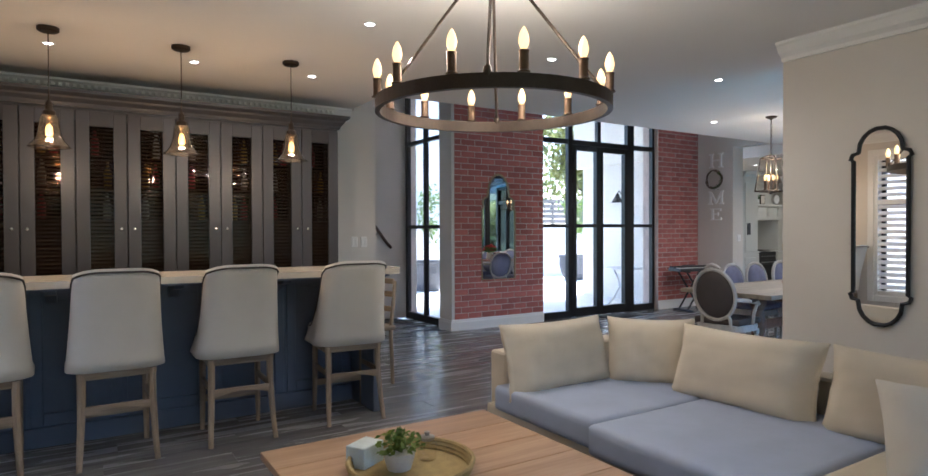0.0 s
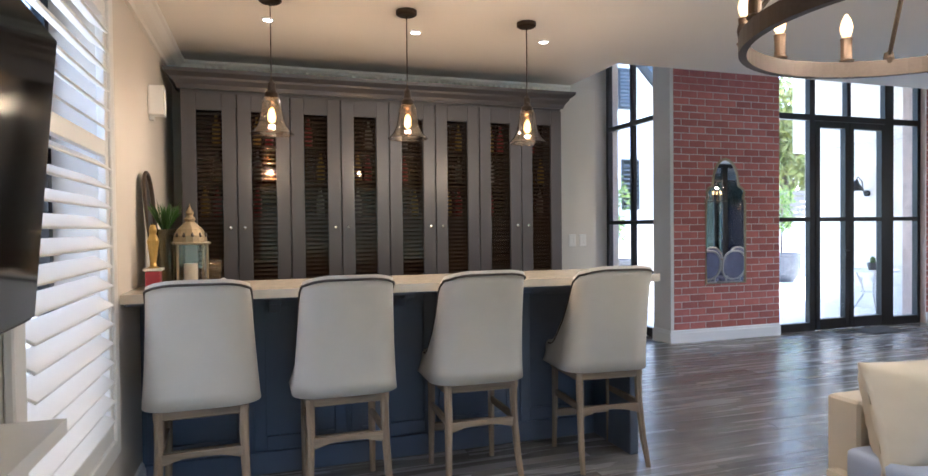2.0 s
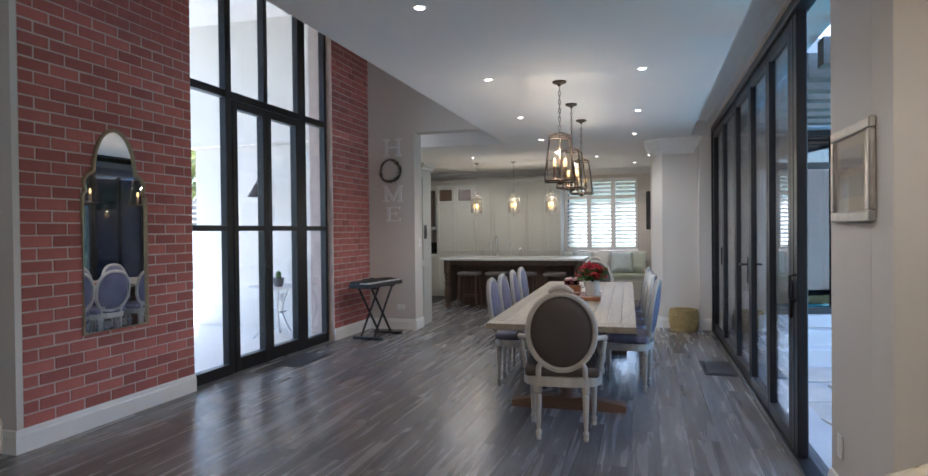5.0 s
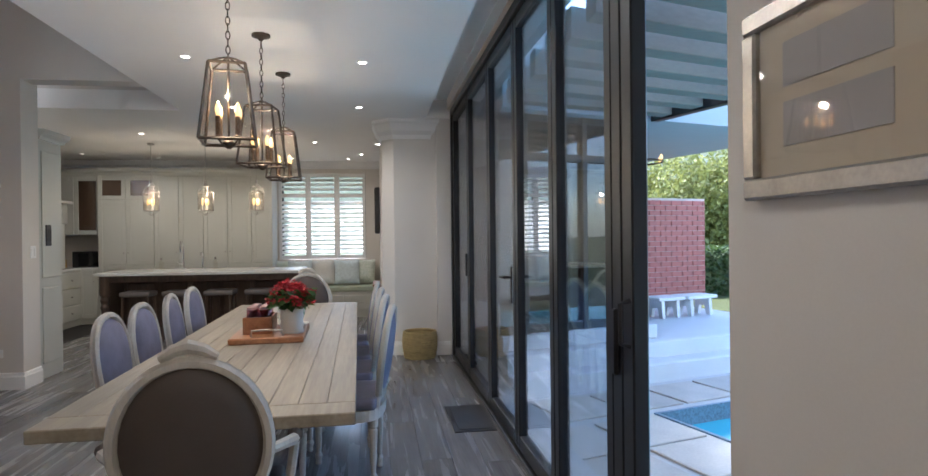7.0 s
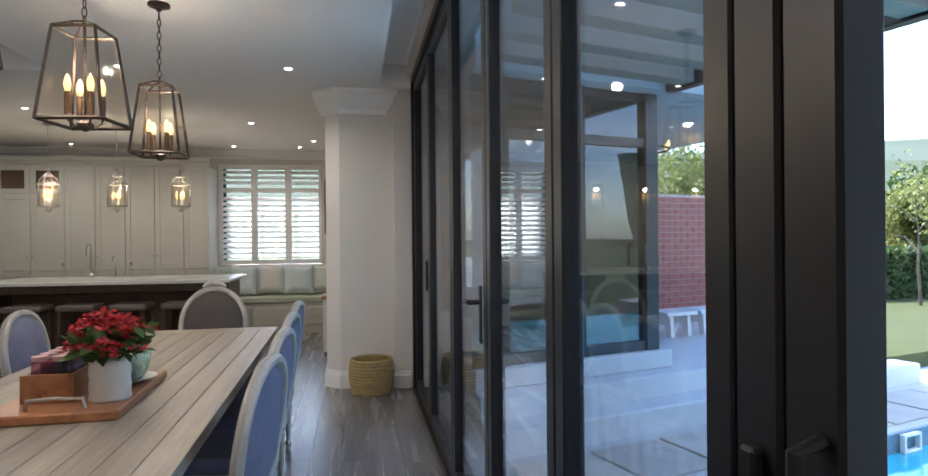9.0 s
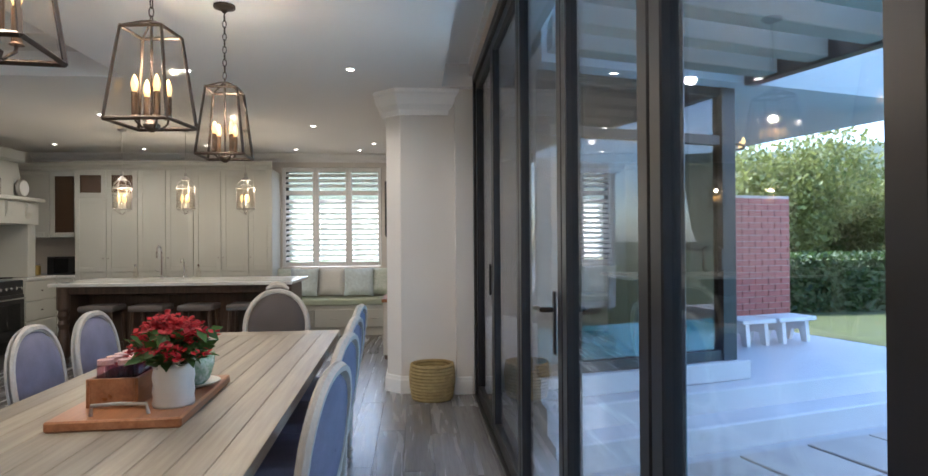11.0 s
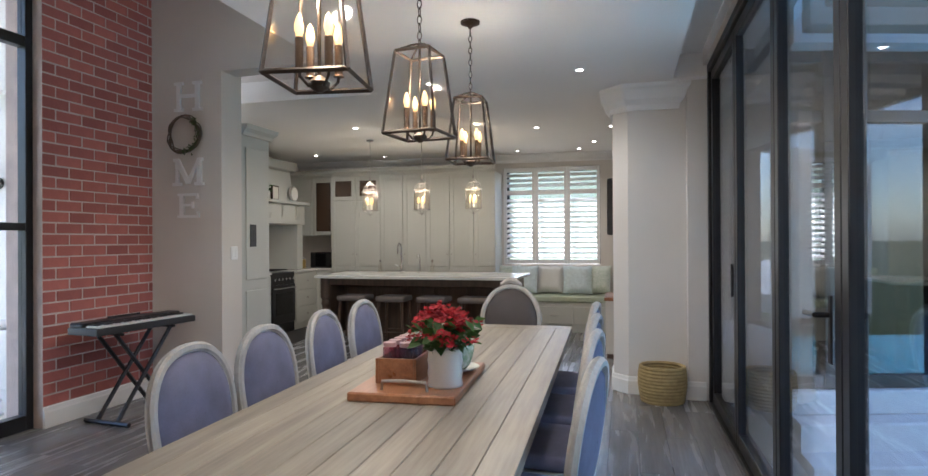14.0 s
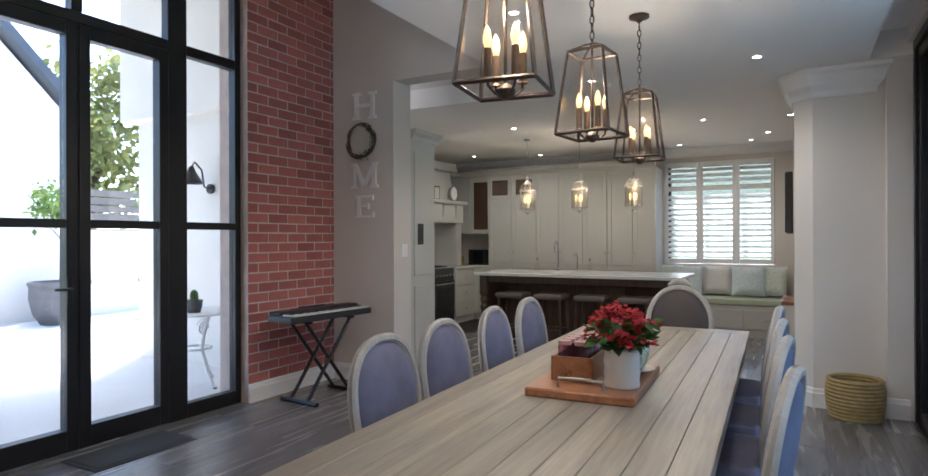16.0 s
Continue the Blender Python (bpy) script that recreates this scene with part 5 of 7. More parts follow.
# framed picture by the folding doors
pc = thing("picture_frame", (4.265, 2.331, 1.675), 180, "silver framed certificate in a cream mount", "picture")
bm = bmesh.new()
for b in ((-0.285, 0.285, 0.175, 0.225), (-0.285, 0.285, -0.225, -0.175), (-0.285, -0.235, -0.175, 0.175), (0.235, 0.285, -0.175, 0.175)):
    add_box(bm, b[0], b[1], -0.03, -0.001, b[2], b[3], 0.006)
part("frame", bm, M["silver"], pc)
part("mount", box(-0.235, 0.235, -0.012, -0.006, -0.175, 0.175), M["paper"], pc)
for z in (0.075, -0.06):
    part("print", box(-0.15, 0.15, -0.0145, -0.0125, z - 0.05, z + 0.05), M["ink"], pc)
part("glass", box(-0.234, 0.234, -0.0195, -0.017, -0.174, 0.174), M["clear"], pc)

# ---- dining ----
dt = thing("dining_table", (5.3, 3.86, 0), 1.6, "long pale plank dining table on a trestle base", "dining table")
for k in range(10):
    ya = -0.525 + k * 0.105
    part("plank", box(0.15, 3.55, ya + 0.0008, ya + 0.1042, 0.715, 0.76, 0.002), M["table_wood"], dt)
for x in (0.0, 3.55):
    part("breadboard_end", box(x + 0.001, x + 0.149, -0.525, 0.525, 0.715, 0.76, 0.004), M["table_wood"], dt)
for x in (0.65, 2.95):
    part("foot", outline([(-0.45, 0), (0.45, 0), (0.45, 0.05), (0.15, 0.10), (-0.15, 0.10), (-0.45, 0.05)], 0.12, None, "YZ", (x - 0.06, 0, 0)), M["table_leg"], dt)
    part("trestle", lathe([(0.10, 0.10), (0.07, 0.14), (0.055, 0.2), (0.085, 0.33), (0.085, 0.4), (0.06, 0.52), (0.09, 0.60), (0.09, 0.64)], 18, None, (x, 0, 0)), M["table_leg"], dt)
    part("bearer", box(x - 0.05, x + 0.05, -0.43, 0.43, 0.64, 0.714, 0.006), M["table_leg"], dt)
part("stretcher", box(0.75, 2.85, -0.03, 0.03, 0.30, 0.40, 0.006), M["table_leg"], dt)


def turned_leg(x, y, top, r):
    return lathe([(r * 0.5, 0), (r * 0.75, 0.01), (r * 0.65, 0.03), (r * 0.9, 0.055), (r * 0.5, 0.075), (r * 0.62, 0.1), (r, top * 0.82), (r * 0.75, top * 0.85), (r * 1.15, top * 0.88), (r * 1.15, top)], 12, None, (x, y, 0))


def oval_chair(name, label, group, cloth, a, b, zc, arms):
    """Louis-style chair, front towards +y, oval padded back."""
    s = thing(name, (0, 0, 0), 0, label, "chair", group)
    hw = 0.25 if not arms else 0.27
    seat = [(u, v + 0.02) for u, v in oval(hw, 0.245, 28, 3.2)]
    part("seat_frame", outline(seat, 0.06, None, "XY", (0, 0, 0.375)), M["chair_paint"], s)
    part("seat", box(-hw + 0.02, hw - 0.02, -0.20, 0.245, 0.436, 0.50, 0.03, 3), M[cloth], s, smooth=True)
    for x in (-hw + 0.05, hw - 0.05):
        part("leg", turned_leg(x, 0.20, 0.376, 0.026), M["chair_paint"], s)
        leg = turned_leg(x * 0.72, -0.175, 0.376, 0.024)
        part("leg", leg, M["chair_paint"], s)
        part("back_post", tube([(x * 0.72, -0.19, 0.40), (x * 0.70, -0.205, 0.50), (x * 0.60, -0.225, zc - b * 0.82)], 0.019, 8), M["chair_paint"], s)
    lean = pose(0, -0.235, zc, 8)
    fr = ring_frame([(u, v) for u, v in oval(a, b, 40, 2.0 if arms else 2.35)], 0.036, 0.022)
    ring_frame([(u, v) for u, v in oval(a, b, 40, 2.0 if arms else 2.35)], 0.036, -0.016, 0.0, fr)
    fr.transform(lean)
    part("back_frame", fr, M["chair_paint"], s)
    pad = bmesh.new()
    rows = [(1.0, 0.0), (0.93, 0.018), (0.7, 0.03), (0.35, 0.036), (0.02, 0.038)]
    for sg in (1, -1):
        rings = [[pad.verts.new((u * k, sg * d, v * k)) for u, v in oval(a, b, 32, 2.0 if arms else 2.35)] for k, d in rows]
        for p, q in zip(rings, rings[1:]):
            for i in range(32):
                pad.faces.new((p[i], p[(i + 1) % 32], q[(i + 1) % 32], q[i]) if sg > 0 else (p[(i + 1) % 32], p[i], q[i], q[(i + 1) % 32]))
    pad.transform(lean)
    bmesh.ops.recalc_face_normals(pad, faces=pad.faces)
    part("backrest", pad, M[cloth], s, smooth=True)
    if arms:
        crest = tube([(-0.08, 0, b + 0.03), (-0.04, 0, b + 0.055), (0, 0, b + 0.065), (0.04, 0, b + 0.055), (0.08, 0, b + 0.03)], [0.012, 0.02, 0.024, 0.02, 0.012], 8)
        crest.transform(lean)
        part("crest", crest, M["chair_paint"], s)
        for sg in (-1, 1):
            part("arm", tube([(sg * (a + 0.02), -0.21, zc - 0.04), (sg * 0.29, -0.08, 0.69), (sg * 0.30, 0.06, 0.67), (sg * 0.295, 0.10, 0.65)], [0.017, 0.02, 0.024, 0.02], 8), M["chair_paint"], s)
            part("arm_pad", lathe([(0.005, -0.08), (0.024, -0.06), (0.026, 0.04), (0.005, 0.06)], 10), M[cloth], s).matrix_basis = pose(sg * 0.295, -0.02, 0.695, 90)
            part("arm_post", tube([(sg * 0.295, 0.07, 0.66), (sg * 0.28, 0.03, 0.56), (sg * 0.26, 0.05, 0.44)], 0.017, 8), M["chair_paint"], s)
    return s


oc = oval_chair("dining_chair", "whitewashed oval-back dining chair in lilac-grey velvet", "chairs along the table", "lilac", 0.218, 0.232, 0.718, False)
xs = (6.66, 7.18, 7.81, 8.38)
first = True
for x in xs:
    m = pose(x, 4.41 + 0.035 * (x - 6.66), 0, 0, 0, 184 + (x * 37 % 5) - 2)
    if first:
        oc.matrix_basis = m
        first = False
    else:
        copy_thing(oc, m)
for x, rz in ((6.72, -7), (7.36, -6), (7.93, -5), (8.54, -4)):
    copy_thing(oc, pose(x, 3.44 + 0.045 * (x - 6.68), 0, 0, 0, rz))
ac = oval_chair("armchair", "whitewashed oval-back carver chair in dark brown leather", "carvers at the table ends", "brown_cloth", 0.205, 0.245, 0.745, True)
ac.matrix_basis = pose(5.33, 3.84, 0, 0, 0, -84)
copy_thing(ac, pose(9.10, 3.93, 0, 0, 0, 91))

# table-top things
ty = thing("serving_board", (7.13, 3.91, 0.76), 3, "glossy red-brown wooden serving board with iron handles", "tray")
part("board", box(-0.325, 0.325, -0.21, 0.21, 0.0, 0.035, 0.006), M["tray_wood"], ty)
for sg in (-1, 1):
    part("handle", tube([(sg * 0.27, -0.09, 0.036), (sg * 0.275, -0.085, 0.07), (sg * 0.28, 0, 0.075), (sg * 0.275, 0.085, 0.07), (sg * 0.27, 0.09, 0.036)], 0.007, 8), M["silver"], ty)
fl = thing("flower_pot", (6.985, 3.77, 0.795), 0, "red kalanchoe in a ribbed white enamel tin", "pot plant")
part("tin", lathe([(0.068, 0), (0.07, 0.01), (0.066, 0.03), (0.070, 0.05), (0.066, 0.075), (0.070, 0.10), (0.066, 0.13), (0.072, 0.15), (0.068, 0.15), (0.06, 0.14), (0.001, 0.138)], 28), M["enamel"], fl, smooth=True)
bm = bmesh.new()
r4 = random.Random(21)
for _ in range(170):
    a, rr = r4.uniform(0, 6.28), r4.uniform(0.02, 0.14)
    p = Vector((rr * math.cos(a), rr * math.sin(a), 0.15 + r4.uniform(0, 0.10)))
    e = Euler((r4.uniform(-0.8, 0.8), r4.uniform(-0.8, 0.8), a)).to_matrix()
    vs = [bm.verts.new(p + e @ Vector(q) * 0.065) for q in ((-0.5, 0, 0), (0, -0.38, 0.08), (0.5, 0, 0), (0, 0.38, 0.08))]
    bm.faces.new(vs[:3])
    bm.faces.new((vs[0], vs[2], vs[3]))
part("foliage", bm, M["leaf"], fl)
bm = bmesh.new()
for _ in range(60):
    a, rr = r4.uniform(0, 6.28), 0.142 * math.sqrt(r4.random())
    c = Vector((rr * math.cos(a), rr * math.sin(a), 0.30 - rr * rr * 5.2 + r4.uniform(-0.02, 0.02)))
    for _ in range(12):
        p = c + Vector((r4.gauss(0, 0.014), r4.gauss(0, 0.014), r4.gauss(0, 0.008)))
        e = Euler((r4.uniform(-0.7, 0.7), r4.uniform(-0.7, 0.7), r4.uniform(0, 6.28))).to_matrix()
        vs = [bm.verts.new(p + e @ Vector(q) * 0.025) for q in ((-0.5, 0, 0), (0, -0.4, 0.1), (0.5, 0, 0), (0, 0.4, 0.1))]
        bm.faces.new(vs[:3])
        bm.faces.new((vs[0], vs[2], vs[3]))
part("blossom", bm, M["petal"], fl)
cup = thing("tea_cup", (7.27, 3.80, 0.795), 0, "large green and white china cup on a saucer", "cup")
part("saucer", lathe([(0.05, 0.0), (0.08, 0.008), (0.10, 0.018), (0.098, 0.02), (0.05, 0.006), (0.001, 0.006)], 24), M["enamel"], cup)
part("bowl", lathe([(0.04, 0.008), (0.06, 0.03), (0.075, 0.08), (0.078, 0.13), (0.074, 0.13), (0.06, 0.05), (0.001, 0.03)], 24), M["ceramic"], cup, smooth=True)
bx = thing("bottle_crate", (7.10, 3.975, 0.795), 3, "small red-brown wooden crate holding pink glass jars", "crate")
bm = bmesh.new()
for b in ((-0.14, 0.14, -0.085, -0.073), (-0.14, 0.14, 0.073, 0.085), (-0.14, -0.128, -0.073, 0.073), (0.128, 0.14, -0.073, 0.073)):
    add_box(bm, b[0], b[1], b[2], b[3], 0.0, 0.10, 0.002)
part("crate", bm, M["tray_wood"], bx)
part("floor", box(-0.128, 0.128, -0.073, 0.073, 0, 0.01), M["tray_wood"], bx)
for k in range(8):
    bo = thing("small_bottle", (7.10 + (k // 2 - 1.5) * 0.062, 3.975 + (k % 2 - 0.5) * 0.07, 0.805), 0, "small pink glass spice jar in the crate", "jar", "jars in the crate")
    part("body", lathe([(0.026, 0), (0.028, 0.01), (0.028, 0.125), (0.024, 0.13), (0.001, 0.131)], 14), M["pink_glass"], bo, smooth=True)
    part("cap", lathe([(0.027, 0.1315), (0.027, 0.148), (0.001, 0.15)], 14), M["pink_cap"], bo)


# three lantern pendants over the table
def lantern():
    l = thing("lantern_pendant", (6.35, 4.0, CEIL), 0, "bronze framed glass lantern with candle bulbs on a chain", "pendant lamp", "lanterns over the table")
    part("canopy", lathe([(0.06, 0), (0.06, -0.015), (0.02, -0.03), (0.008, -0.045)], 20), M["iron"], l)
    for k in range(11):
        z = -0.05 - k * 0.037
        bm = tube([(0.010 * math.cos(t), 0, z - 0.02 + 0.022 * math.sin(t)) for t in [2 * math.pi * i / 10 for i in range(10)]], 0.003, 5, None, True)
        if k % 2:
            bm.transform(pose(0, 0, 0, 0, 0, 90))
        part("chain_link", bm, M["iron"], l)
    zt, zb, wt, wb = -0.485, -0.865, 0.085, 0.128
    T = [(sx * wt, sy * wt, zt) for sx, sy in ((1, 1), (-1, 1), (-1, -1), (1, -1))]
    B = [(sx * wb, sy * wb, zb) for sx, sy in ((1, 1), (-1, 1), (-1, -1), (1, -1))]
    for i in range(4):
        part("corner_bar", tube([T[i], B[i]], 0.0075, 4), M["iron"], l)
        part("top_bar", tube([T[i], T[(i + 1) % 4]], 0.0075, 4), M["iron"], l)
        part("bottom_bar", tube([B[i], B[(i + 1) % 4]], 0.0085, 4), M["iron"], l)
        bm = bmesh.new()
        k = 0.98
        bm.faces.new([bm.verts.new((p[0] * k, p[1] * k, p[2])) for p in (T[i], T[(i + 1) % 4], B[(i + 1) % 4], B[i])])
        bmesh.ops.solidify(bm, geom=bm.faces[:], thickness=0.003)
        part("pane", bm, M["clear"], l)
        part("strut", tube([T[i], (T[i][0] * 0.3, T[i][1] * 0.3, zt + 0.035), (0, 0, zt + 0.045)], 0.005, 5), M["iron"], l)
    part("stem", tube([(0, 0, -0.45), (0, 0, -0.88)], 0.006, 8), M["iron"], l)
    part("hub", lathe([(0.008, -0.90), (0.03, -0.885), (0.034, -0.87), (0.012, -0.85)], 14), M["iron"], l)
    for i in range(4):
        a = math.pi / 4 + i * math.pi / 2
        c, s = math.cos(a), math.sin(a)
        part("candle_arm", tube([(0, 0, -0.875), (c * 0.035, s * 0.035, -0.885), (c * 0.062, s * 0.062, -0.86), (c * 0.065, s * 0.065, -0.84)], 0.005, 6), M["iron"], l)
        part("candle_sleeve", lathe([(0.018, -0.842), (0.013, -0.835), (0.013, -0.745), (0.009, -0.742)], 12, None, (c * 0.065, s * 0.065, 0)), M["candle"], l)
        part("bulb", lathe([(0.008, -0.742), (0.013, -0.725), (0.0145, -0.71), (0.009, -0.685), (0.001, -0.67)], 12, None, (c * 0.065, s * 0.065, 0)), M["bulb"], l, smooth=True)
    return l


la = lantern()
la.matrix_basis = pose(6.37, 3.985, CEIL, 0, 0, 8)
copy_thing(la, pose(7.373, 4.0, CEIL, 0, 0, -6))
copy_thing(la, pose(8.353, 4.0, CEIL, 0, 0, 3))
for x in (6.352, 7.373, 8.353):
    point_lamp("lantern_glow", (x, 4.0, CEIL - 0.62), 1.7, (1.0, 0.8, 0.56), 0.018)

# electric keyboard on its folding stand
kb = thing("electric_keyboard", (8.70, 6.80, 0.69), -6, "black electric keyboard with white keys", "keyboard")
part("case", box(-0.46, 0.46, -0.14, 0.16, 0, 0.055, 0.012, 2), M["plastic"], kb)
part("control_panel", box(-0.45, 0.45, 0.02, 0.15, 0.056, 0.085, 0.006), M["plastic"], kb)
for k in range(36):
    part("white_key", box(-0.43 + k * 0.0239, -0.43 + k * 0.0239 + 0.0225, -0.135, 0.01, 0.056, 0.068, 0.002), M["keys"], kb)
bm = bmesh.new()
for k in range(35):
    if k % 7 not in (2, 6):
        add_box(bm, -0.414 + k * 0.0239, -0.401 + k * 0.0239, -0.08, 0.012, 0.069, 0.080, 0.002)
tagged(part("black_key", bm, M["plastic"], kb), kind="stuff")
part("music_rest", box(-0.15, 0.15, 0.135, 0.145, 0.086, 0.10, 0.002), M["plastic"], kb)
ks = thing("keyboard_stand", (8.70, 6.80, 0), -6, "black folding cross-legged keyboard stand", "stand")
for y in (-0.09, 0.11):
    part("leg", tube([(-0.26, y, 0.02), (0.24, y, 0.675)], 0.016, 6), M["black"], ks)
    part("leg", tube([(0.26, y + 0.035, 0.02), (-0.24, y + 0.035, 0.675)], 0.016, 6), M["black"], ks)
for x in (-0.27, 0.27):
    part("foot", tube([(x, -0.22, 0.018), (x, 0.22, 0.018)], 0.018, 6), M["black"], ks)
for x in (-0.24, 0.24):
    part("rest", tube([(x, -0.13, 0.678), (x, 0.15, 0.678)], 0.012, 6), M["black"], ks)

# letters and wreath
def wall_letter(ch_, z, h, w):
    """A slab-serif capital cut from board, flat on the wall that faces -x."""
    strokes = {
        "H": [((-0.36, -0.5), (-0.36, 0.5), 0.15), ((0.36, -0.5), (0.36, 0.5), 0.15), ((-0.36, 0.02), (0.36, 0.02), 0.11)]
             + [((sx * 0.36 - 0.17, sz * 0.46), (sx * 0.36 + 0.17, sz * 0.46), 0.09) for sx in (-1, 1) for sz in (-1, 1)],
        "M": [((-0.38, -0.5), (-0.38, 0.5), 0.11), ((0.38, -0.5), (0.38, 0.5), 0.15), ((-0.38, 0.46), (0, -0.42), 0.14), ((0.38, 0.46), (0, -0.42), 0.11)]
             + [((sx * 0.38 - 0.15, -0.46), (sx * 0.38 + 0.15, -0.46), 0.09) for sx in (-1, 1)] + [((-0.5, 0.46), (-0.34, 0.46), 0.09), ((0.34, 0.46), (0.5, 0.46), 0.09)],
        "E": [((-0.28, -0.5), (-0.28, 0.5), 0.17), ((-0.45, 0.46), (0.42, 0.46), 0.09), ((-0.45, -0.46), (0.46, -0.46), 0.09), ((-0.28, 0.02), (0.20, 0.02), 0.09),
              ((0.39, 0.28), (0.39, 0.5), 0.08), ((0.43, -0.5), (0.43, -0.26), 0.08), ((0.19, -0.12), (0.19, 0.16), 0.07)],
    }[ch_]
    bm = bmesh.new()
    for k, ((u0, v0), (u1, v1), t) in enumerate(strokes):
        p, q = Vector((u0 * w, v0 * h)), Vector((u1 * w, v1 * h))
        d = (q - p).normalized()
        n = Vector((-d.y, d.x)) * t * w / 2
        deep = 0.020 + 0.0006 * k
        quad = [p - n, q - n, q + n, p + n]
        lo = [bm.verts.new((0, -c.x, c.y)) for c in quad]
        hi = [bm.verts.new((-deep, -c.x, c.y)) for c in quad]
        bm.faces.new(lo)
        bm.faces.new(hi[::-1])
        for i in range(4):
            bm.faces.new((lo[i], hi[i], hi[(i + 1) % 4], lo[(i + 1) % 4]))
    bmesh.ops.recalc_face_normals(bm, faces=bm.faces)
    ob = part("letter_" + ch_.lower(), bm, M["white"])
    ob.location = (X_HOME - 0.002, 6.82, z)
    tagged(ob, "white wooden capital letter " + ch_ + " fixed to the wall", "letter", "letters on the wall")


for ch_, z, h, w in (("H", 2.653, 0.255, 0.265), ("M", 1.984, 0.235, 0.30), ("E", 1.685, 0.21, 0.24)):
    wall_letter(ch_, z, h, w)
wr = thing("wreath", (X_HOME - 0.03, 6.85, 2.316), -90, "round twig wreath with small faded flowers", "wreath")
r5 = random.Random(4)
for k in range(7):
    ph = r5.uniform(0, 6.28)
    part("twig", tube([((0.158 + 0.018 * math.cos(3 * t + ph)) * math.cos(t), 0.016 * math.sin(4 * t + ph), (0.158 + 0.018 * math.cos(3 * t + ph)) * math.sin(t)) for t in [2 * math.pi * i / 36 for i in range(36)]], 0.006, 5, None, True), M["bark"], wr)
bm = bmesh.new()
for _ in range(160):
    t = r5.uniform(-1.6, 0.9)
    p = Vector((0.155 * math.cos(t) + r5.gauss(0, 0.014), -0.02 + r5.gauss(0, 0.01), 0.155 * math.sin(t) + r5.gauss(0, 0.014)))
    e = Euler((r5.uniform(-2, 2), r5.uniform(-2, 2), 0)).to_matrix()
    vs = [bm.verts.new(p + e @ Vector(q) * 0.026) for q in ((-0.5, 0, 0), (0, -0.3, 0), (0.5, 0, 0), (0, 0.3, 0))]
    bm.faces.new(vs[:3])
    bm.faces.new((vs[0], vs[2], vs[3]))
part("flowers", bm, M["hedge"], wr)

# basket and mats
bs = thing("basket", (10.10, 2.78, 0), 0, "round plaited seagrass basket on the floor", "basket")
for k in range(11):
    r = 0.165 + 0.022 * math.sin(k / 10 * 2.6)
    part("coil", tube([(r * math.cos(a * math.pi / 20), r * math.sin(a * math.pi / 20), 0.016 + k * 0.0275) for a in range(40)], 0.0165, 6, None, True), M["seagrass"], bs)
part("bottom", lathe([(0.165, 0.002), (0.165, 0.015), (0.001, 0.016)], 24), M["seagrass"], bs)
for b, lab in (((6.72, 7.42, 6.80, 7.17), "charcoal ribbed doormat by the courtyard doors"), ((7.38, 8.04, 2.43, 2.73), "charcoal ribbed doormat by the folding doors")):
    dm = thing("doormat", ((b[0] + b[1]) / 2, (b[2] + b[3]) / 2, 0.0), 0, lab, "doormat")
    w, d = (b[1] - b[0]) / 2, (b[3] - b[2]) / 2
    part("border", box(-w, w, -d, d, 0.0, 0.008, 0.003), M["mat_grey"], dm)
    part("mat_surface", box(-w + 0.03, w - 0.03, -d + 0.03, d - 0.03, 0.009, 0.014, 0.003), M["mat_grey"], dm)

# ---- kitchen ----
def shaker(parent, plane, y0, y1, z0, z1, knob=None, glass=False, name="door"):
    """A framed cabinet door in a plane of fixed x, facing -x."""
    bm = bmesh.new()
    f = 0.065
    for b in ((y0, y0 + f, z0, z1), (y1 - f, y1, z0, z1), (y0 + f, y1 - f, z0, z0 + f), (y0 + f, y1 - f, z1 - f, z1)):
        add_box(bm, plane - 0.022, plane - 0.001, b[0], b[1], b[2], b[3], 0.003)
    d = part(name, bm, M["kitchen"], parent)
    if glass:
        part("pane", box(plane - 0.014, plane - 0.010, y0 + f, y1 - f, z0 + f, z1 - f), M["clear"], d)
        part("inside", box(plane - 0.006, plane - 0.002, y0 + f, y1 - f, z0 + f, z1 - f), M["island_wood"], d)
    else:
        part("panel", box(plane - 0.012, plane - 0.001, y0 + f, y1 - f, z0 + f, z1 - f), M["kitchen"], d)
    if knob:
        part("knob", lathe([(0.005, 0), (0.005, 0.015), (0.014, 0.02), (0.012, 0.03), (0.001, 0.032)], 10), M["silver"], d).matrix_basis = pose(plane - 0.022, knob[0], knob[1], 0, -90)
    return d


KX = 13.86
KCROWN = [(0, 0), (0.02, 0), (0.03, 0.03), (0.06, 0.06), (0.07, 0.10), (0, 0.10)]
for nm, ya, yb, doors, glassy in (("a", 6.86, 7.72, 2, True), ("b", 5.32, 6.86, 4, False), ("c", 4.985, 5.32, 1, False)):
    k = thing("kitchen_cabinet", (0, 0, 0), 0, "tall sage-grey panelled kitchen cupboard", "cabinet", "kitchen wall cupboards")
    part("body", box(KX, 14.398, ya + 0.001, yb - 0.001, 0.0, 2.42), M["kitchen"], k)
    part("crown", sweep(KCROWN, [(KX, yb - 0.001, 2.421), (KX, ya + 0.001, 2.421)]), M["kitchen"], k)
    w = (yb - ya) / doors
    for i in range(doors):
        y0, y1 = ya + i * w + 0.004, ya + (i + 1) * w - 0.004
        kn = (y1 - 0.03 if i % 2 == 0 else y0 + 0.03, 1.15)
        if glassy:
            shaker(k, KX, y0, y1, 2.02, 2.40, None, True)
            shaker(k, KX, y0, y1, 0.96, 2.0, kn)
        else:
            shaker(k, KX, y0, y1, 0.96, 2.40, kn)
        shaker(k, KX, y0, y1, 0.10, 0.95)
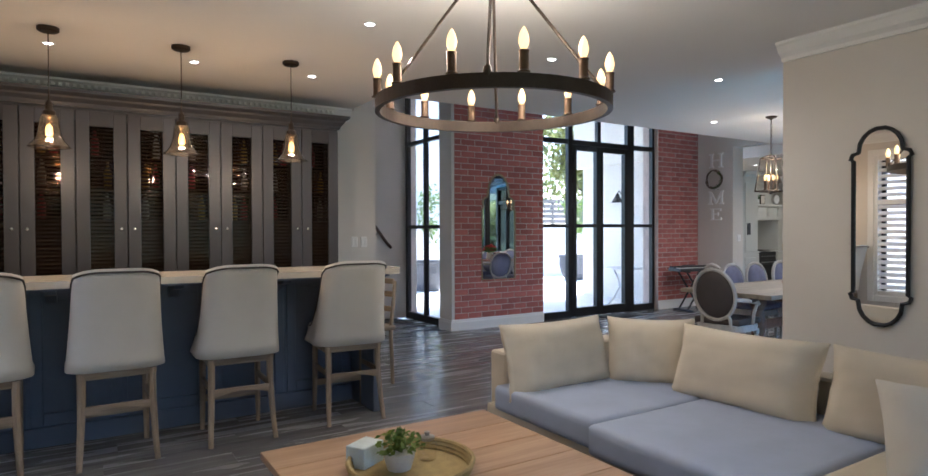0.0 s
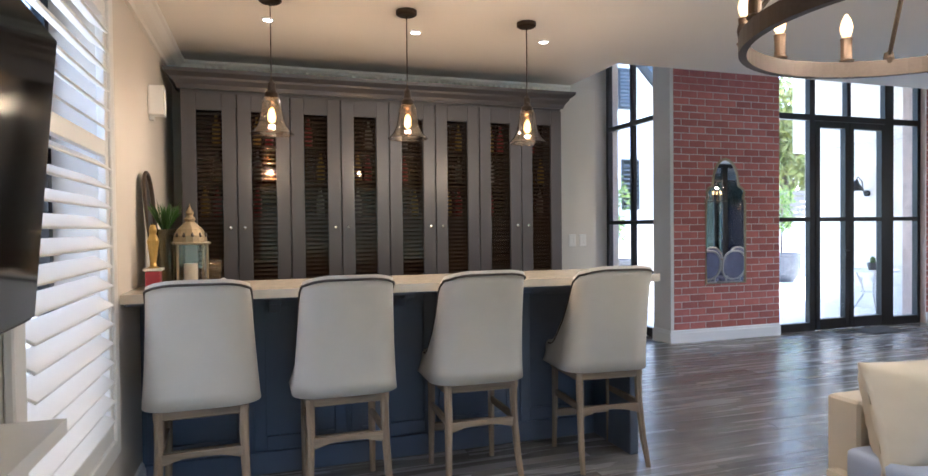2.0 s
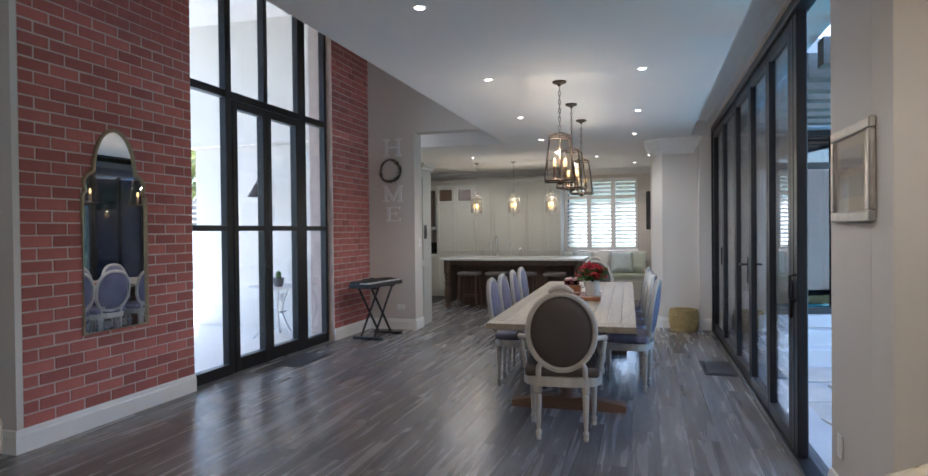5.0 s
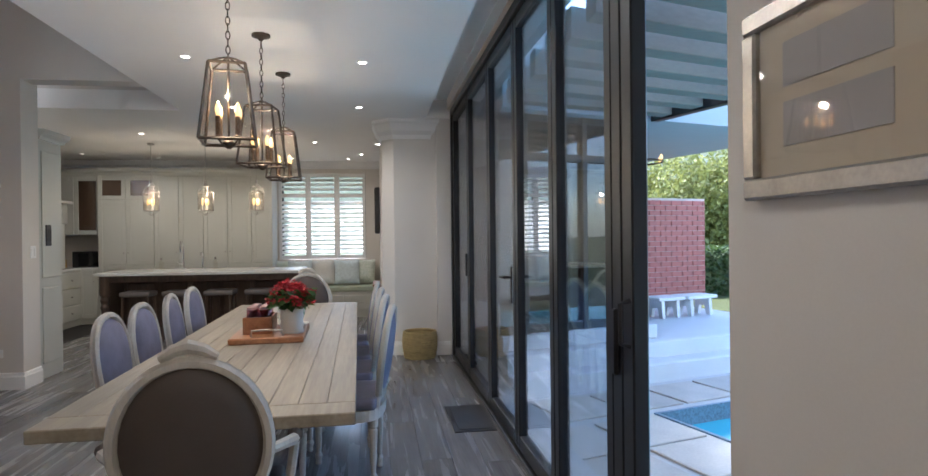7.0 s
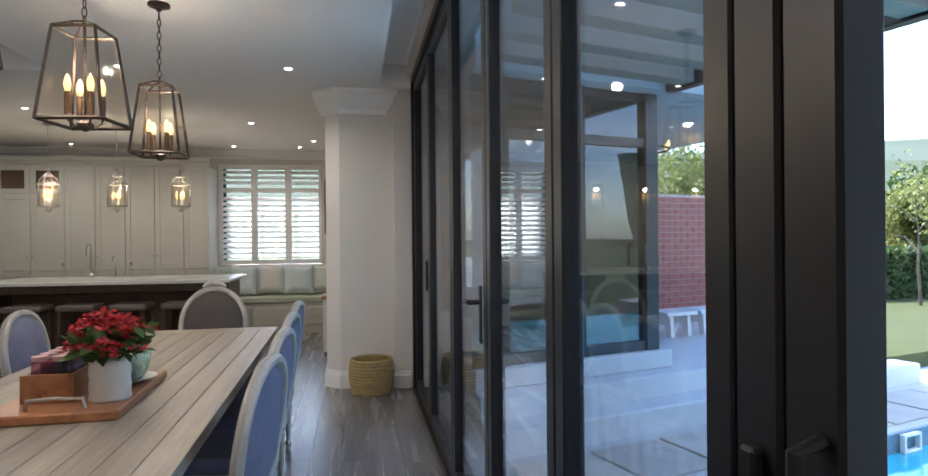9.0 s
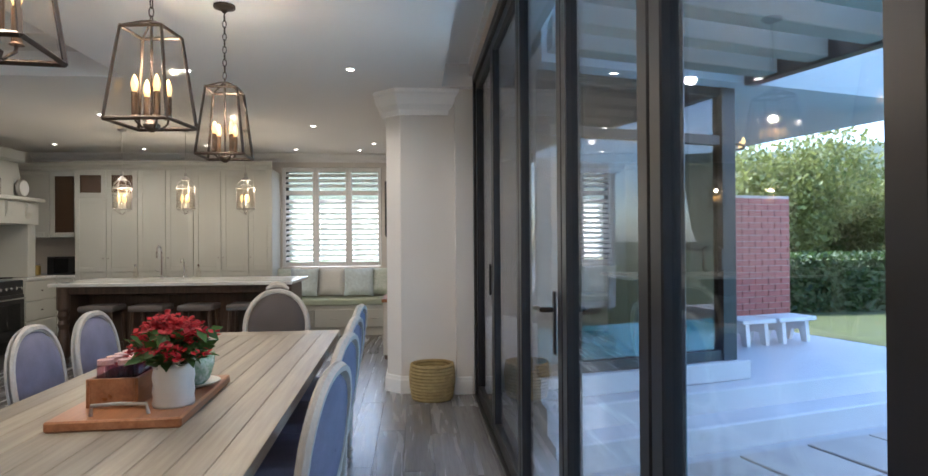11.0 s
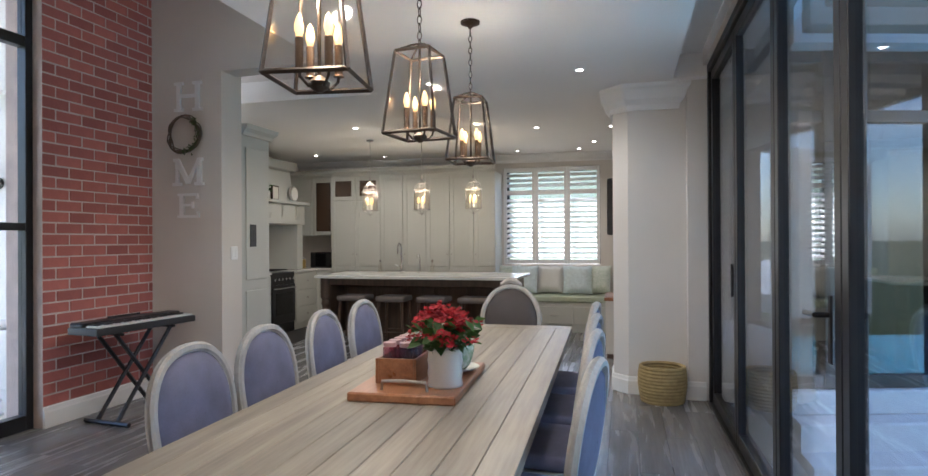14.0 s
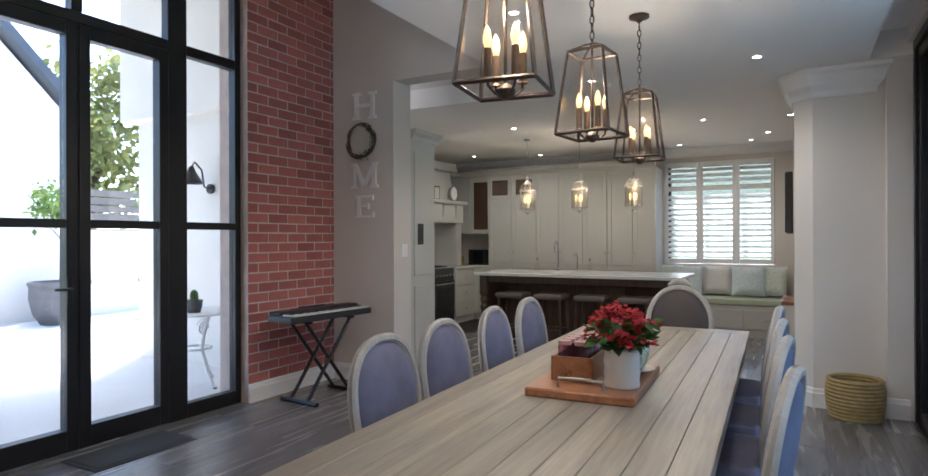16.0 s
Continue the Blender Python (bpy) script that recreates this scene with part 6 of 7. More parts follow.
# corner run
k = thing("kitchen_cabinet", (0, 0, 0), 0, "sage-grey corner cupboard with a worktop and glazed upper door", "cabinet", "kitchen wall cupboards")
part("body", box(KX, 14.398, 7.721, 8.598, 0, 0.88), M["kitchen"], k)
shaker(k, KX, 7.74, 8.02, 0.10, 0.87, (7.78, 0.7))
part("upper_body", box(KX + 0.15, 14.398, 7.721, 8.598, 1.45, 2.42), M["kitchen"], k)
shaker(k, KX + 0.15, 7.74, 8.14, 1.46, 2.40, None, True)
shaker(k, KX + 0.15, 8.15, 8.58, 1.46, 2.40, None, False)
part("crown", sweep(KCROWN, [(KX + 0.15, 8.598, 2.421), (KX + 0.15, 7.721, 2.421)]), M["kitchen"], k)
wt = thing("worktop", (0, 0, 0), 0, "pale stone kitchen worktop in the corner", "worktop")
part("slab", add_box(add_box(bmesh.new(), KX - 0.03, 14.398, 7.722, 8.598, 0.881, 0.92, 0.004), 13.19, KX - 0.031, 7.97, 8.598, 0.881, 0.92, 0.004), M["marble"], wt)
mw = thing("microwave", (14.15, 7.95, 0.92), 0, "dark microwave oven on the worktop", "microwave")
part("case", box(-0.18, 0.2, -0.22, 0.22, 0, 0.26, 0.008), M["steel"], mw)
part("door", box(-0.192, -0.181, -0.21, 0.12, 0.02, 0.24, 0.004), M["screen"], mw)
for i, (x, y) in enumerate(((13.95, 8.30), (14.05, 8.40), (13.75, 8.35))):
    cn = thing("canister", (x, y, 0.92), 0, "small round kitchen canister on the worktop", "canister", "canisters on the worktop")
    part("body", lathe([(0.05, 0), (0.055, 0.01), (0.055, 0.13), (0.04, 0.14)], 16), M[("gold", "red_paint", "silver")[i]], cn)
    part("lid", lathe([(0.052, 0.141), (0.05, 0.16), (0.01, 0.165), (0.01, 0.18), (0.001, 0.182)], 16), M["silver"], cn)

# stove wall, facing -y
rg = thing("range_cooker", (12.83, 0, 0), 0, "dark steel range cooker with gas hob", "cooker")
part("body", box(-0.33, 0.33, 8.0, 8.598, 0.0, 0.90, 0.006), M["steel"], rg)
dr = part("oven_door", box(-0.31, 0.31, 7.975, 7.998, 0.15, 0.72, 0.006), M["steel"], rg)
part("window", box(-0.22, 0.22, 7.970, 7.974, 0.28, 0.60), M["screen"], dr)
part("handle", tube([(-0.27, 7.975, 0.67), (-0.27, 7.94, 0.67), (0.27, 7.94, 0.67), (0.27, 7.975, 0.67)], 0.011), M["chrome"], dr)
for i in range(6):
    part("knob", lathe([(0.02, 0), (0.018, 0.03), (0.001, 0.031)], 12), M["chrome"], rg).matrix_basis = pose(-0.25 + i * 0.1, 7.999, 0.80, 90)
for x in (-0.2, 0.0, 0.2):
    part("pan_support", tube([(x - 0.08, 8.1, 0.93), (x + 0.08, 8.1, 0.93), (x + 0.08, 8.5, 0.93), (x - 0.08, 8.5, 0.93)], 0.008, 5, None, True), M["black"], rg)
for xa, xb in ((12.0, 12.49), (13.17, 13.855)):
    k = thing("drawer_unit", (0, 0, 0), 0, "sage-grey kitchen drawer unit beside the cooker", "cabinet", "units beside the cooker")
    part("body", box(xa, xb, 8.0, 8.598, 0.0, 0.88), M["kitchen"], k)
    for z0, z1 in ((0.10, 0.34), (0.35, 0.60), (0.61, 0.86)):
        d = part("drawer", box(xa + 0.01, xb - 0.01, 7.978, 7.998, z0, z1, 0.005), M["kitchen"], k)
        part("knob", lathe([(0.006, 0), (0.014, 0.02), (0.001, 0.028)], 10), M["silver"], d).matrix_basis = pose((xa + xb) / 2, 7.978, (z0 + z1) / 2, 90)
wt2 = thing("worktop", (0, 0, 0), 0, "pale stone worktop beside the cooker", "worktop")
part("slab", box(12.0, 12.492, 7.97, 8.598, 0.881, 0.92, 0.004), M["marble"], wt2)
hd = thing("cooker_hood", (0, 0, 0), 0, "sage-grey mantel hood with a bracketed shelf", "cooker hood")
part("chimney", outline([(12.25, 1.98), (13.45, 1.98), (13.35, 2.45), (12.35, 2.45)], 0.42, None, "XZ", (0, 8.178, 0)), M["kitchen"], hd)
part("crown", box(12.30, 13.40, 8.10, 8.598, 2.451, 2.60, 0.02), M["kitchen"], hd)
part("shelf", box(12.05, 13.65, 8.0, 8.598, 1.93, 1.979, 0.008), M["kitchen"], hd)
part("valance", box(12.1, 13.6, 8.06, 8.15, 1.62, 1.929, 0.01), M["kitchen"], hd)
for x in (12.12, 12.5, 12.9, 13.3):
    part("bracket", outline([(8.06, 1.929), (8.02, 1.9), (8.03, 1.78), (8.06, 1.7)], 0.10, None, "YZ", (x, 0, 0)), M["kitchen"], hd)
for x in (12.1, 13.4):
    part("side_pier", box(x, x + 0.16, 8.08, 8.598, 0.921, 1.62, 0.006), M["kitchen"], hd)
cl = thing("clock", (13.35, 8.12, 1.98), 0, "small white round clock on the shelf", "clock")
part("case", lathe([(0.12, 0), (0.125, 0.02), (0.11, 0.04), (0.001, 0.041)], 24), M["silver"], cl).matrix_basis = pose(0, 0.02, 0.125, 90)
part("dial", lathe([(0.10, 0.0), (0.001, 0.001)], 24), M["keys"], cl).matrix_basis = pose(0, -0.023, 0.125, 90)
sp2 = thing("pot_plant", (12.45, 8.10, 1.98), 0, "dark leafy plant in a white bowl on the shelf", "pot plant")
part("bowl", lathe([(0.06, 0), (0.11, 0.06), (0.115, 0.10), (0.10, 0.10), (0.001, 0.085)], 18), M["pot_white"], sp2)
bm = bmesh.new()
for _ in range(120):
    a, rr = r5.uniform(0, 6.28), r5.uniform(0, 0.13)
    p = Vector((rr * math.cos(a), rr * math.sin(a), 0.10 + r5.uniform(0, 0.11)))
    e = Euler((r5.uniform(-1, 1), r5.uniform(-1, 1), a)).to_matrix()
    vs = [bm.verts.new(p + e @ Vector(q) * 0.06) for q in ((-0.5, 0, 0), (0, -0.3, 0.1), (0.5, 0, 0), (0, 0.3, 0.1))]
    bm.faces.new(vs[:3])
    bm.faces.new((vs[0], vs[2], vs[3]))
part("foliage", bm, M["leaf"], sp2)
pf = thing("photo_frame", (12.85, 8.14, 1.98), 0, "small dark framed picture on the shelf", "picture")
part("frame", box(-0.09, 0.09, -0.012, 0.012, 0, 0.22, 0.004), M["iron"], pf)
part("print", box(-0.07, 0.07, -0.0145, -0.0125, 0.02, 0.20), M["paper"], pf)

# tall cupboard at the end of the lettered wall
tcb = thing("larder_cupboard", (0, 0, 0), 0, "tall sage-grey larder cupboard with a crown", "cabinet")
part("body", box(9.66, 10.12, 6.52, 7.30, 0, 2.36, 0.004), M["kitchen"], tcb)
part("crown", sweep(KCROWN, [(10.12, 7.30, 2.361), (10.12, 6.52, 2.361), (9.66, 6.52, 2.361)][::-1]), M["kitchen"], tcb)
part("panel", box(9.72, 10.06, 6.508, 6.519, 0.15, 0.9, 0.004), M["kitchen"], tcb)
part("panel", box(9.72, 10.06, 6.508, 6.519, 1.0, 2.25, 0.004), M["kitchen"], tcb)

# island with a pale top and dark turned legs
it2 = thing("kitchen_island", (0, 0, 0), 0, "dark walnut kitchen island with turned corner legs", "island")
part("body", box(12.30, 12.86, 4.55, 6.74, 0.08, 0.879), M["island_wood"], it2)
part("plinth", box(12.34, 12.82, 4.6, 6.7, 0, 0.079), M["island_wood"], it2)
part("apron", box(11.98, 12.299, 4.45, 6.84, 0.79, 0.879, 0.004), M["island_wood"], it2)
for y in (4.42, 6.87):
    part("corner_leg", lathe([(0.05, 0), (0.06, 0.04), (0.045, 0.07), (0.06, 0.12), (0.065, 0.3), (0.045, 0.40), (0.062, 0.46), (0.045, 0.5), (0.062, 0.55), (0.05, 0.60), (0.07, 0.63), (0.07, 0.879)], 16, None, (12.0, y, 0)), M["island_wood"], it2)
    part("end_panel", box(12.07, 12.86, y - 0.03, y + 0.03, 0.08, 0.879, 0.004), M["island_wood"], it2)
for i in range(5):
    yy = 4.58 + i * 0.43
    part("panel", box(12.285, 12.299, yy + 0.03, yy + 0.40, 0.16, 0.76, 0.006), M["island_wood"], it2)
iw = thing("worktop", (0, 0, 0), 0, "pale polished stone worktop on the kitchen island", "worktop")
part("slab", box(11.87, 12.95, 4.32, 6.97, 0.881, 0.92, 0.005), M["marble"], iw)
tp = thing("kitchen_tap", (12.62, 6.05, 0.92), 0, "tall chrome swan-neck kitchen tap", "tap")
part("spout", tube([(0, 0, 0)] + [(0, 0, 0.3)] + [(-0.07 + 0.07 * math.cos(t), 0, 0.32 + 0.09 * math.sin(t)) for t in (0.2, 0.8, 1.57, 2.3, 2.9)] + [(-0.14, 0, 0.26)], 0.012, 8), M["chrome"], tp)
part("collar", lathe([(0.028, 0), (0.028, 0.03), (0.016, 0.05)], 14), M["chrome"], tp)
part("lever", tube([(0, 0.02, 0.08), (0, 0.09, 0.12)], 0.007, 6), M["chrome"], tp)
tp2 = thing("kitchen_tap", (12.62, 5.78, 0.92), 0, "short chrome filter tap beside the sink", "tap")
part("spout", tube([(0, 0, 0), (0, 0, 0.2), (-0.03, 0, 0.25), (-0.08, 0, 0.25), (-0.1, 0, 0.2)], 0.009, 8), M["chrome"], tp2)
part("collar", lathe([(0.022, 0), (0.022, 0.02), (0.012, 0.03)], 12), M["chrome"], tp2)
for y in (6.35, 5.60):
    gl = thing("soap_bottle", (12.6, y, 0.92), 0, "small clear bottle by the sink", "bottle", "bottles by the sink")
    part("body", lathe([(0.03, 0), (0.032, 0.10), (0.012, 0.13), (0.012, 0.15)], 14), M["clear"], gl)
    part("cap", lathe([(0.014, 0.15), (0.014, 0.18), (0.001, 0.182)], 10), M["chrome"], gl)
ks1 = thing("kitchen_stool", (11.98, 4.85, 0), 0, "dark wooden counter stool with a grey-brown padded seat", "stool", "stools at the island")
part("seat", box(-0.17, 0.17, -0.19, 0.19, 0.60, 0.67, 0.03, 2), M["leather_stool"], ks1, smooth=True)
for sx in (-1, 1):
    for sy in (-1, 1):
        part("leg", tube([(sx * 0.13, sy * 0.15, 0.60), (sx * 0.17, sy * 0.18, 0.0)], [0.02, 0.016], 6), M["island_wood"], ks1)
    part("stretcher", tube([(sx * 0.155, -0.165, 0.22), (sx * 0.155, 0.165, 0.22)], 0.012, 6), M["island_wood"], ks1)
for y in (5.38, 5.91, 6.44):
    copy_thing(ks1, pose(11.98, y, 0))


def kitchen_lantern():
    l = thing("kitchen_pendant", (12.35, 6.39, CEIL), 0, "small round glass hall lantern with candle bulbs", "pendant lamp", "pendants over the island")
    part("canopy", lathe([(0.05, 0), (0.045, -0.02), (0.006, -0.03)], 16), M["silver"], l)
    part("rod", tube([(0, 0, -0.03), (0, 0, -0.52)], 0.004, 6), M["silver"], l)
    part("crown", lathe([(0.004, -0.50), (0.02, -0.53), (0.012, -0.56), (0.05, -0.60), (0.055, -0.61), (0.045, -0.605)], 18), M["silver"], l)
    part("glass", lathe([(0.06, -0.66), (0.105, -0.70), (0.105, -0.95), (0.102, -0.95), (0.102, -0.702), (0.058, -0.664)], 20), M["clear"], l, smooth=True)
    for z in (-0.70, -0.95):
        part("band", tube([(0.108 * math.cos(a * math.pi / 12), 0.108 * math.sin(a * math.pi / 12), z) for a in range(24)], 0.006, 6, None, True), M["silver"], l)
    for i in range(4):
        a = i * math.pi / 2
        c, s = math.cos(a), math.sin(a)
        part("rib", tube([(c * 0.05, s * 0.05, -0.605), (c * 0.09, s * 0.09, -0.64), (c * 0.108, s * 0.108, -0.70), (c * 0.108, s * 0.108, -0.95), (c * 0.03, s * 0.03, -1.0), (0, 0, -1.02)], 0.005, 6), M["silver"], l)
    for i in range(3):
        a = i * 2.094
        part("candle_sleeve", lathe([(0.012, -0.95), (0.012, -0.87)], 10, None, (0.04 * math.cos(a), 0.04 * math.sin(a), 0)), M["keys"], l)
        part("bulb", lathe([(0.009, -0.87), (0.018, -0.84), (0.014, -0.80), (0.001, -0.775)], 10, None, (0.04 * math.cos(a), 0.04 * math.sin(a), 0)), M["bulb"], l)
    part("base", lathe([(0.06, -0.955), (0.06, -0.95), (0.001, -0.949)], 16), M["silver"], l)
    return l


kl = kitchen_lantern()
for y in (5.66, 4.96):
    copy_thing(kl, pose(12.35, y, CEIL))
for y in (6.39, 5.66, 4.96):
    point_lamp("island_glow", (12.35, y, CEIL - 0.73), 0.95, (1.0, 0.84, 0.62), 0.02)

# window seat
ws = thing("window_seat", (0, 0, 0), 0, "sage-grey built-in window seat with drawers and a pad", "window seat")
part("body", box(13.80, 14.398, 3.21, 4.983, 0.0, 0.44, 0.004), M["kitchen"], ws)
for ya, yb in ((3.25, 3.80), (3.82, 4.38), (4.40, 4.96)):
    d = part("drawer", box(13.778, 13.799, ya, yb, 0.12, 0.38, 0.005), M["kitchen"], ws)
    part("knob", tube([(13.778, (ya + yb) / 2 - 0.05, 0.25), (13.755, (ya + yb) / 2 - 0.05, 0.25), (13.755, (ya + yb) / 2 + 0.05, 0.25), (13.778, (ya + yb) / 2 + 0.05, 0.25)], 0.006, 6), M["silver"], d)
part("seat_pad", box(13.78, 14.396, 3.22, 4.97, 0.441, 0.53, 0.025, 3), M["seat_green"], ws, smooth=True)
for i, (y, mt, w, rz) in enumerate(((4.84, "cushion_leaf", 0.36, -80), (4.58, "cushion_blue", 0.42, -94), (4.19, "cushion_grey", 0.42, -90), (3.77, "cushion_blue", 0.44, -86), (3.46, "cushion_leaf", 0.36, -98))):
    c = thing("throw_cushion", (14.10 if i in (1, 3) else 14.22, y, 0.55), 0, ("green leaf-print pale scatter cushion", "pale blue patterned scatter cushion", "plain pale grey scatter cushion", "pale blue patterned scatter cushion", "green leaf-print pale scatter cushion")[i], "cushion", "cushions on the window seat")
    cc = part("cover", pillow(w, 0.44, 0.17, 0.8, 9, 0.0, 0.006), M[mt], c, smooth=True)
    cc.matrix_basis = pose(0, 0, 0.21, 0, 0, rz) @ pose(0, 0, 0, 74)
w3 = thing("window_3", (0, 0, 0), 0, "shuttered kitchen window over the window seat", "window", kind="structure")
bm = bmesh.new()
for b in ((3.44, 3.50, 0.98, 2.52), (4.90, 4.96, 0.98, 2.52), (3.50, 4.90, 0.98, 1.04), (3.50, 4.90, 2.46, 2.52), (3.92, 3.97, 1.04, 2.46), (4.43, 4.48, 1.04, 2.46)):
    add_box(bm, 14.60, 14.66, b[0], b[1], b[2], b[3])
part("window_frame", bm, M["black"], w3)
pane(w3, 14.625, 14.632, 3.47, 4.93, 1.0, 2.5)
slat_shutter("shutter", (14.42, 4.2, 0), -90, 1.51, 0.985, 2.515, 3, 38, 0.085, "white plantation shutters with open slats", 2.12)
cons = thing("narrow_console", (12.25, 3.191, 0), 0, "narrow beige console with a brown wooden top against the wall", "console")
part("body", box(-0.35, 0.35, 0.0, 0.105, 0.05, 0.66, 0.006), M["linen"], cons)
part("top", box(-0.37, 0.37, 0.0, 0.12, 0.661, 0.70, 0.006), M["tray_wood"], cons)
for sx in (-0.31, 0.31):
    part("foot", box(sx - 0.03, sx + 0.03, 0.01, 0.09, 0.0, 0.049, 0.004), M["island_wood"], cons)
ktv = thing("television", (12.6, 3.201, 1.75), 180, "black wall television in the kitchen", "television")
part("screen", box(-0.55, 0.55, -0.075, -0.068, -0.32, 0.32), M["screen"], ktv)
part("case", box(-0.56, 0.56, -0.067, -0.001, -0.33, 0.33, 0.005), M["plastic"], ktv)


# ---- outdoors ----
# the terrace wing stands at an angle to the house: local axes along its front and away from it
A = radians(16.0)


def wing(u, v, z=0.0):
    return (u * math.cos(A) + v * math.sin(A), u * math.sin(A) - v * math.cos(A), z)


def wbox(u0, u1, v0, v1, z0, z1, bevel=0.0):
    """A box in the wing's axes."""
    bm = box(u0, u1, -v1, -v0, z0, z1, bevel)
    bm.transform(pose(0, 0, 0, 0, 0, math.degrees(A)))
    cut = bmesh.ops.bisect_plane(bm, geom=bm.verts[:] + bm.edges[:] + bm.faces[:], plane_co=(0, 2.04, 0), plane_no=(0, 1, 0), clear_outer=True)
    bmesh.ops.holes_fill(bm, edges=[e for e in cut["geom_cut"] if isinstance(e, bmesh.types.BMEdge)])
    bmesh.ops.recalc_face_normals(bm, faces=bm.faces)
    return bm


setting("ground", box(-400, 400, -400, 400, -0.75, -0.55), M["soil"], "wide ground around the house", "ground")
lawn = setting("lawn", wbox(9.2, 60, -2.4, 60, -0.5, 0.03), M["grass"], "short mown green lawn", "lawn")
setting("pavement", wbox(2.0, 10.5, 8.0, 14.0, -0.5, -0.13), M["paver"], "pale stone paving beyond the pool", "paving")
base = setting("patio_base", wbox(7.95, 9.2, -1.6, 8.0, -0.5, -0.14), M["concrete"], "pale paving bed of the pool terrace", "paving")
base2 = setting("patio_base", wbox(4.2, 7.95, -1.6, 1.27, -0.5, -0.14), M["concrete"], "pale paving bed beside the folding doors", "paving")
pm = box(-0.295, 0.295, -0.295, 0.295, -0.02, 0, 0.006)
paver_mesh = bpy.data.meshes.new("paver")
pm.to_mesh(paver_mesh)
pm.free()
paver_mesh.materials.append(M["paver"])
for bed, u0, u1, v0, v1 in ((base, 7.95, 8.8, -1.4, 8.0), (base2, 4.2, 7.95, -1.4, 1.27)):
    nu, nv = max(1, round((u1 - u0) / 0.61)), round((v1 - v0) / 0.61)
    for i in range(nu):
        for j in range(nv):
            u, v = u0 + (i + 0.5) * (u1 - u0) / nu, v0 + (j + 0.5) * (v1 - v0) / nv
            x, y, z = wing(u, v, -0.12 - 0.002 * ((i * 3 + j * 5) % 3))
            if y < 1.95:
                shared("paver", paver_mesh, bed, (x, y, z), math.degrees(A))
setting("sill_step", box(4.6, 10.4, 2.0, 2.305, -0.5, -0.03), M["concrete"], "pale concrete threshold along the folding doors", "threshold")

# pool
bm = wbox(3.2, 7.93, 1.30, 8.0, -0.5, -0.27)
setting("water", bm, M["water"], "clear turquoise swimming pool water", "pool water")
bm = wbox(7.93, 7.96, 1.27, 8.0, -0.5, -0.125)
setting("pool_edge", bm, M["pool_tile"], "blue-grey mosaic band along the pool edge", "pool edge")
setting("pool_edge", wbox(3.2, 7.93, 1.27, 1.30, -0.5, -0.125), M["pool_tile"], "blue-grey mosaic band along the pool edge", "pool edge")
sk = thing("pool_skimmer", wing(7.9, 3.5, -0.2), math.degrees(A), "small white pool skimmer mouth", "skimmer")
bm = bmesh.new()
for b in ((-0.02, 0.02, -0.11, -0.085, -0.07, 0.07), (-0.02, 0.02, 0.085, 0.11, -0.07, 0.07), (-0.02, 0.02, -0.085, 0.085, 0.05, 0.07), (-0.02, 0.02, -0.085, 0.085, -0.07, -0.05)):
    add_box(bm, *b, bevel=0.004)
part("frame", bm, M["white"], sk)

# raised terrace with two steps
setting("terrace_step", wbox(8.80, 9.08, -0.6, 5.35, -0.5, 0.05, 0.012), M["deck"], "pale smooth lower step of the terrace", "step")
setting("terrace_deck", wbox(9.06, 15.0, -0.9, 4.92, -0.5, 0.22, 0.012), M["deck"], "pale smooth raised terrace floor", "terrace")
setting("terrace_plinth", wbox(9.25, 9.9, -0.6, 2.46, 0.22, 0.375, 0.01), M["deck"], "pale plinth under the glazed garden room", "plinth")

# glazed garden room
room = thing("garden_room", (0, 0, 0), 0, "black framed glazed garden room on a pale plinth", "garden room", kind="structure")
for v0, v1 in ((2.22, 2.36), (1.52, 1.58), (0.78, 0.86), (0.0, 0.07)):
    part("frame_bar", wbox(9.30, 9.42, v0, v1, 0.375, 2.6, 0.005), M["black"], room)
for za, zb in ((0.375, 0.46), (2.13, 2.21), (2.53, 2.6)):
    part("frame_bar", wbox(9.32, 9.40, 0.0, 2.3, za, zb, 0.004), M["black"], room)
# panes carry the room's inner shade and sky reflection as a blue tint
for v0, v1 in ((0.07, 0.78), (0.86, 1.52), (1.58, 2.22)):
    for za, zb in ((0.46, 2.13), (2.21, 2.53)):
        ob = part("pane", wbox(9.355, 9.363, v0, v1, za, zb), M["room_shade_glass"], room)
        ob.visible_shadow = False
for u in (10.8, 12.3, 13.9):
    part("frame_bar", wbox(u, u + 0.07, 2.26, 2.33, 0.22, 2.6, 0.004), M["black"], room)
part("pane", wbox(9.42, 13.9, 2.29, 2.298, 0.25, 2.55), M["room_shade_glass"], room)
part("back_wall", wbox(13.9, 14.1, -2.0, 3.4, 0.22, 2.6), M["wall_grey"], room)
part("door_handle", tube([wing(9.29, 2.16, 1.30), wing(9.25, 2.16, 1.28), wing(9.25, 2.16, 1.12), wing(9.29, 2.16, 1.10)], 0.011), M["black"], room)
# roof slab over the terrace; its shade is in the plaster colour
setting("canopy", wbox(9.15, 15.2, -2.2, 4.93, 2.602, 3.65), M["canopy_shade"], "thick plastered roof slab over the terrace, its grey darkened for shade", "roof")

post = thing("terrace_post", wing(9.36, 4.5, 0.22), math.degrees(A), "square black steel post holding up the terrace roof", "post")
part("shaft", box(-0.07, 0.07, -0.07, 0.07, 0.0, 2.381, 0.006), M["black"], post)
part("foot_plate", box(-0.11, 0.11, -0.11, 0.11, 0.0, 0.012, 0.002), M["black"], post)

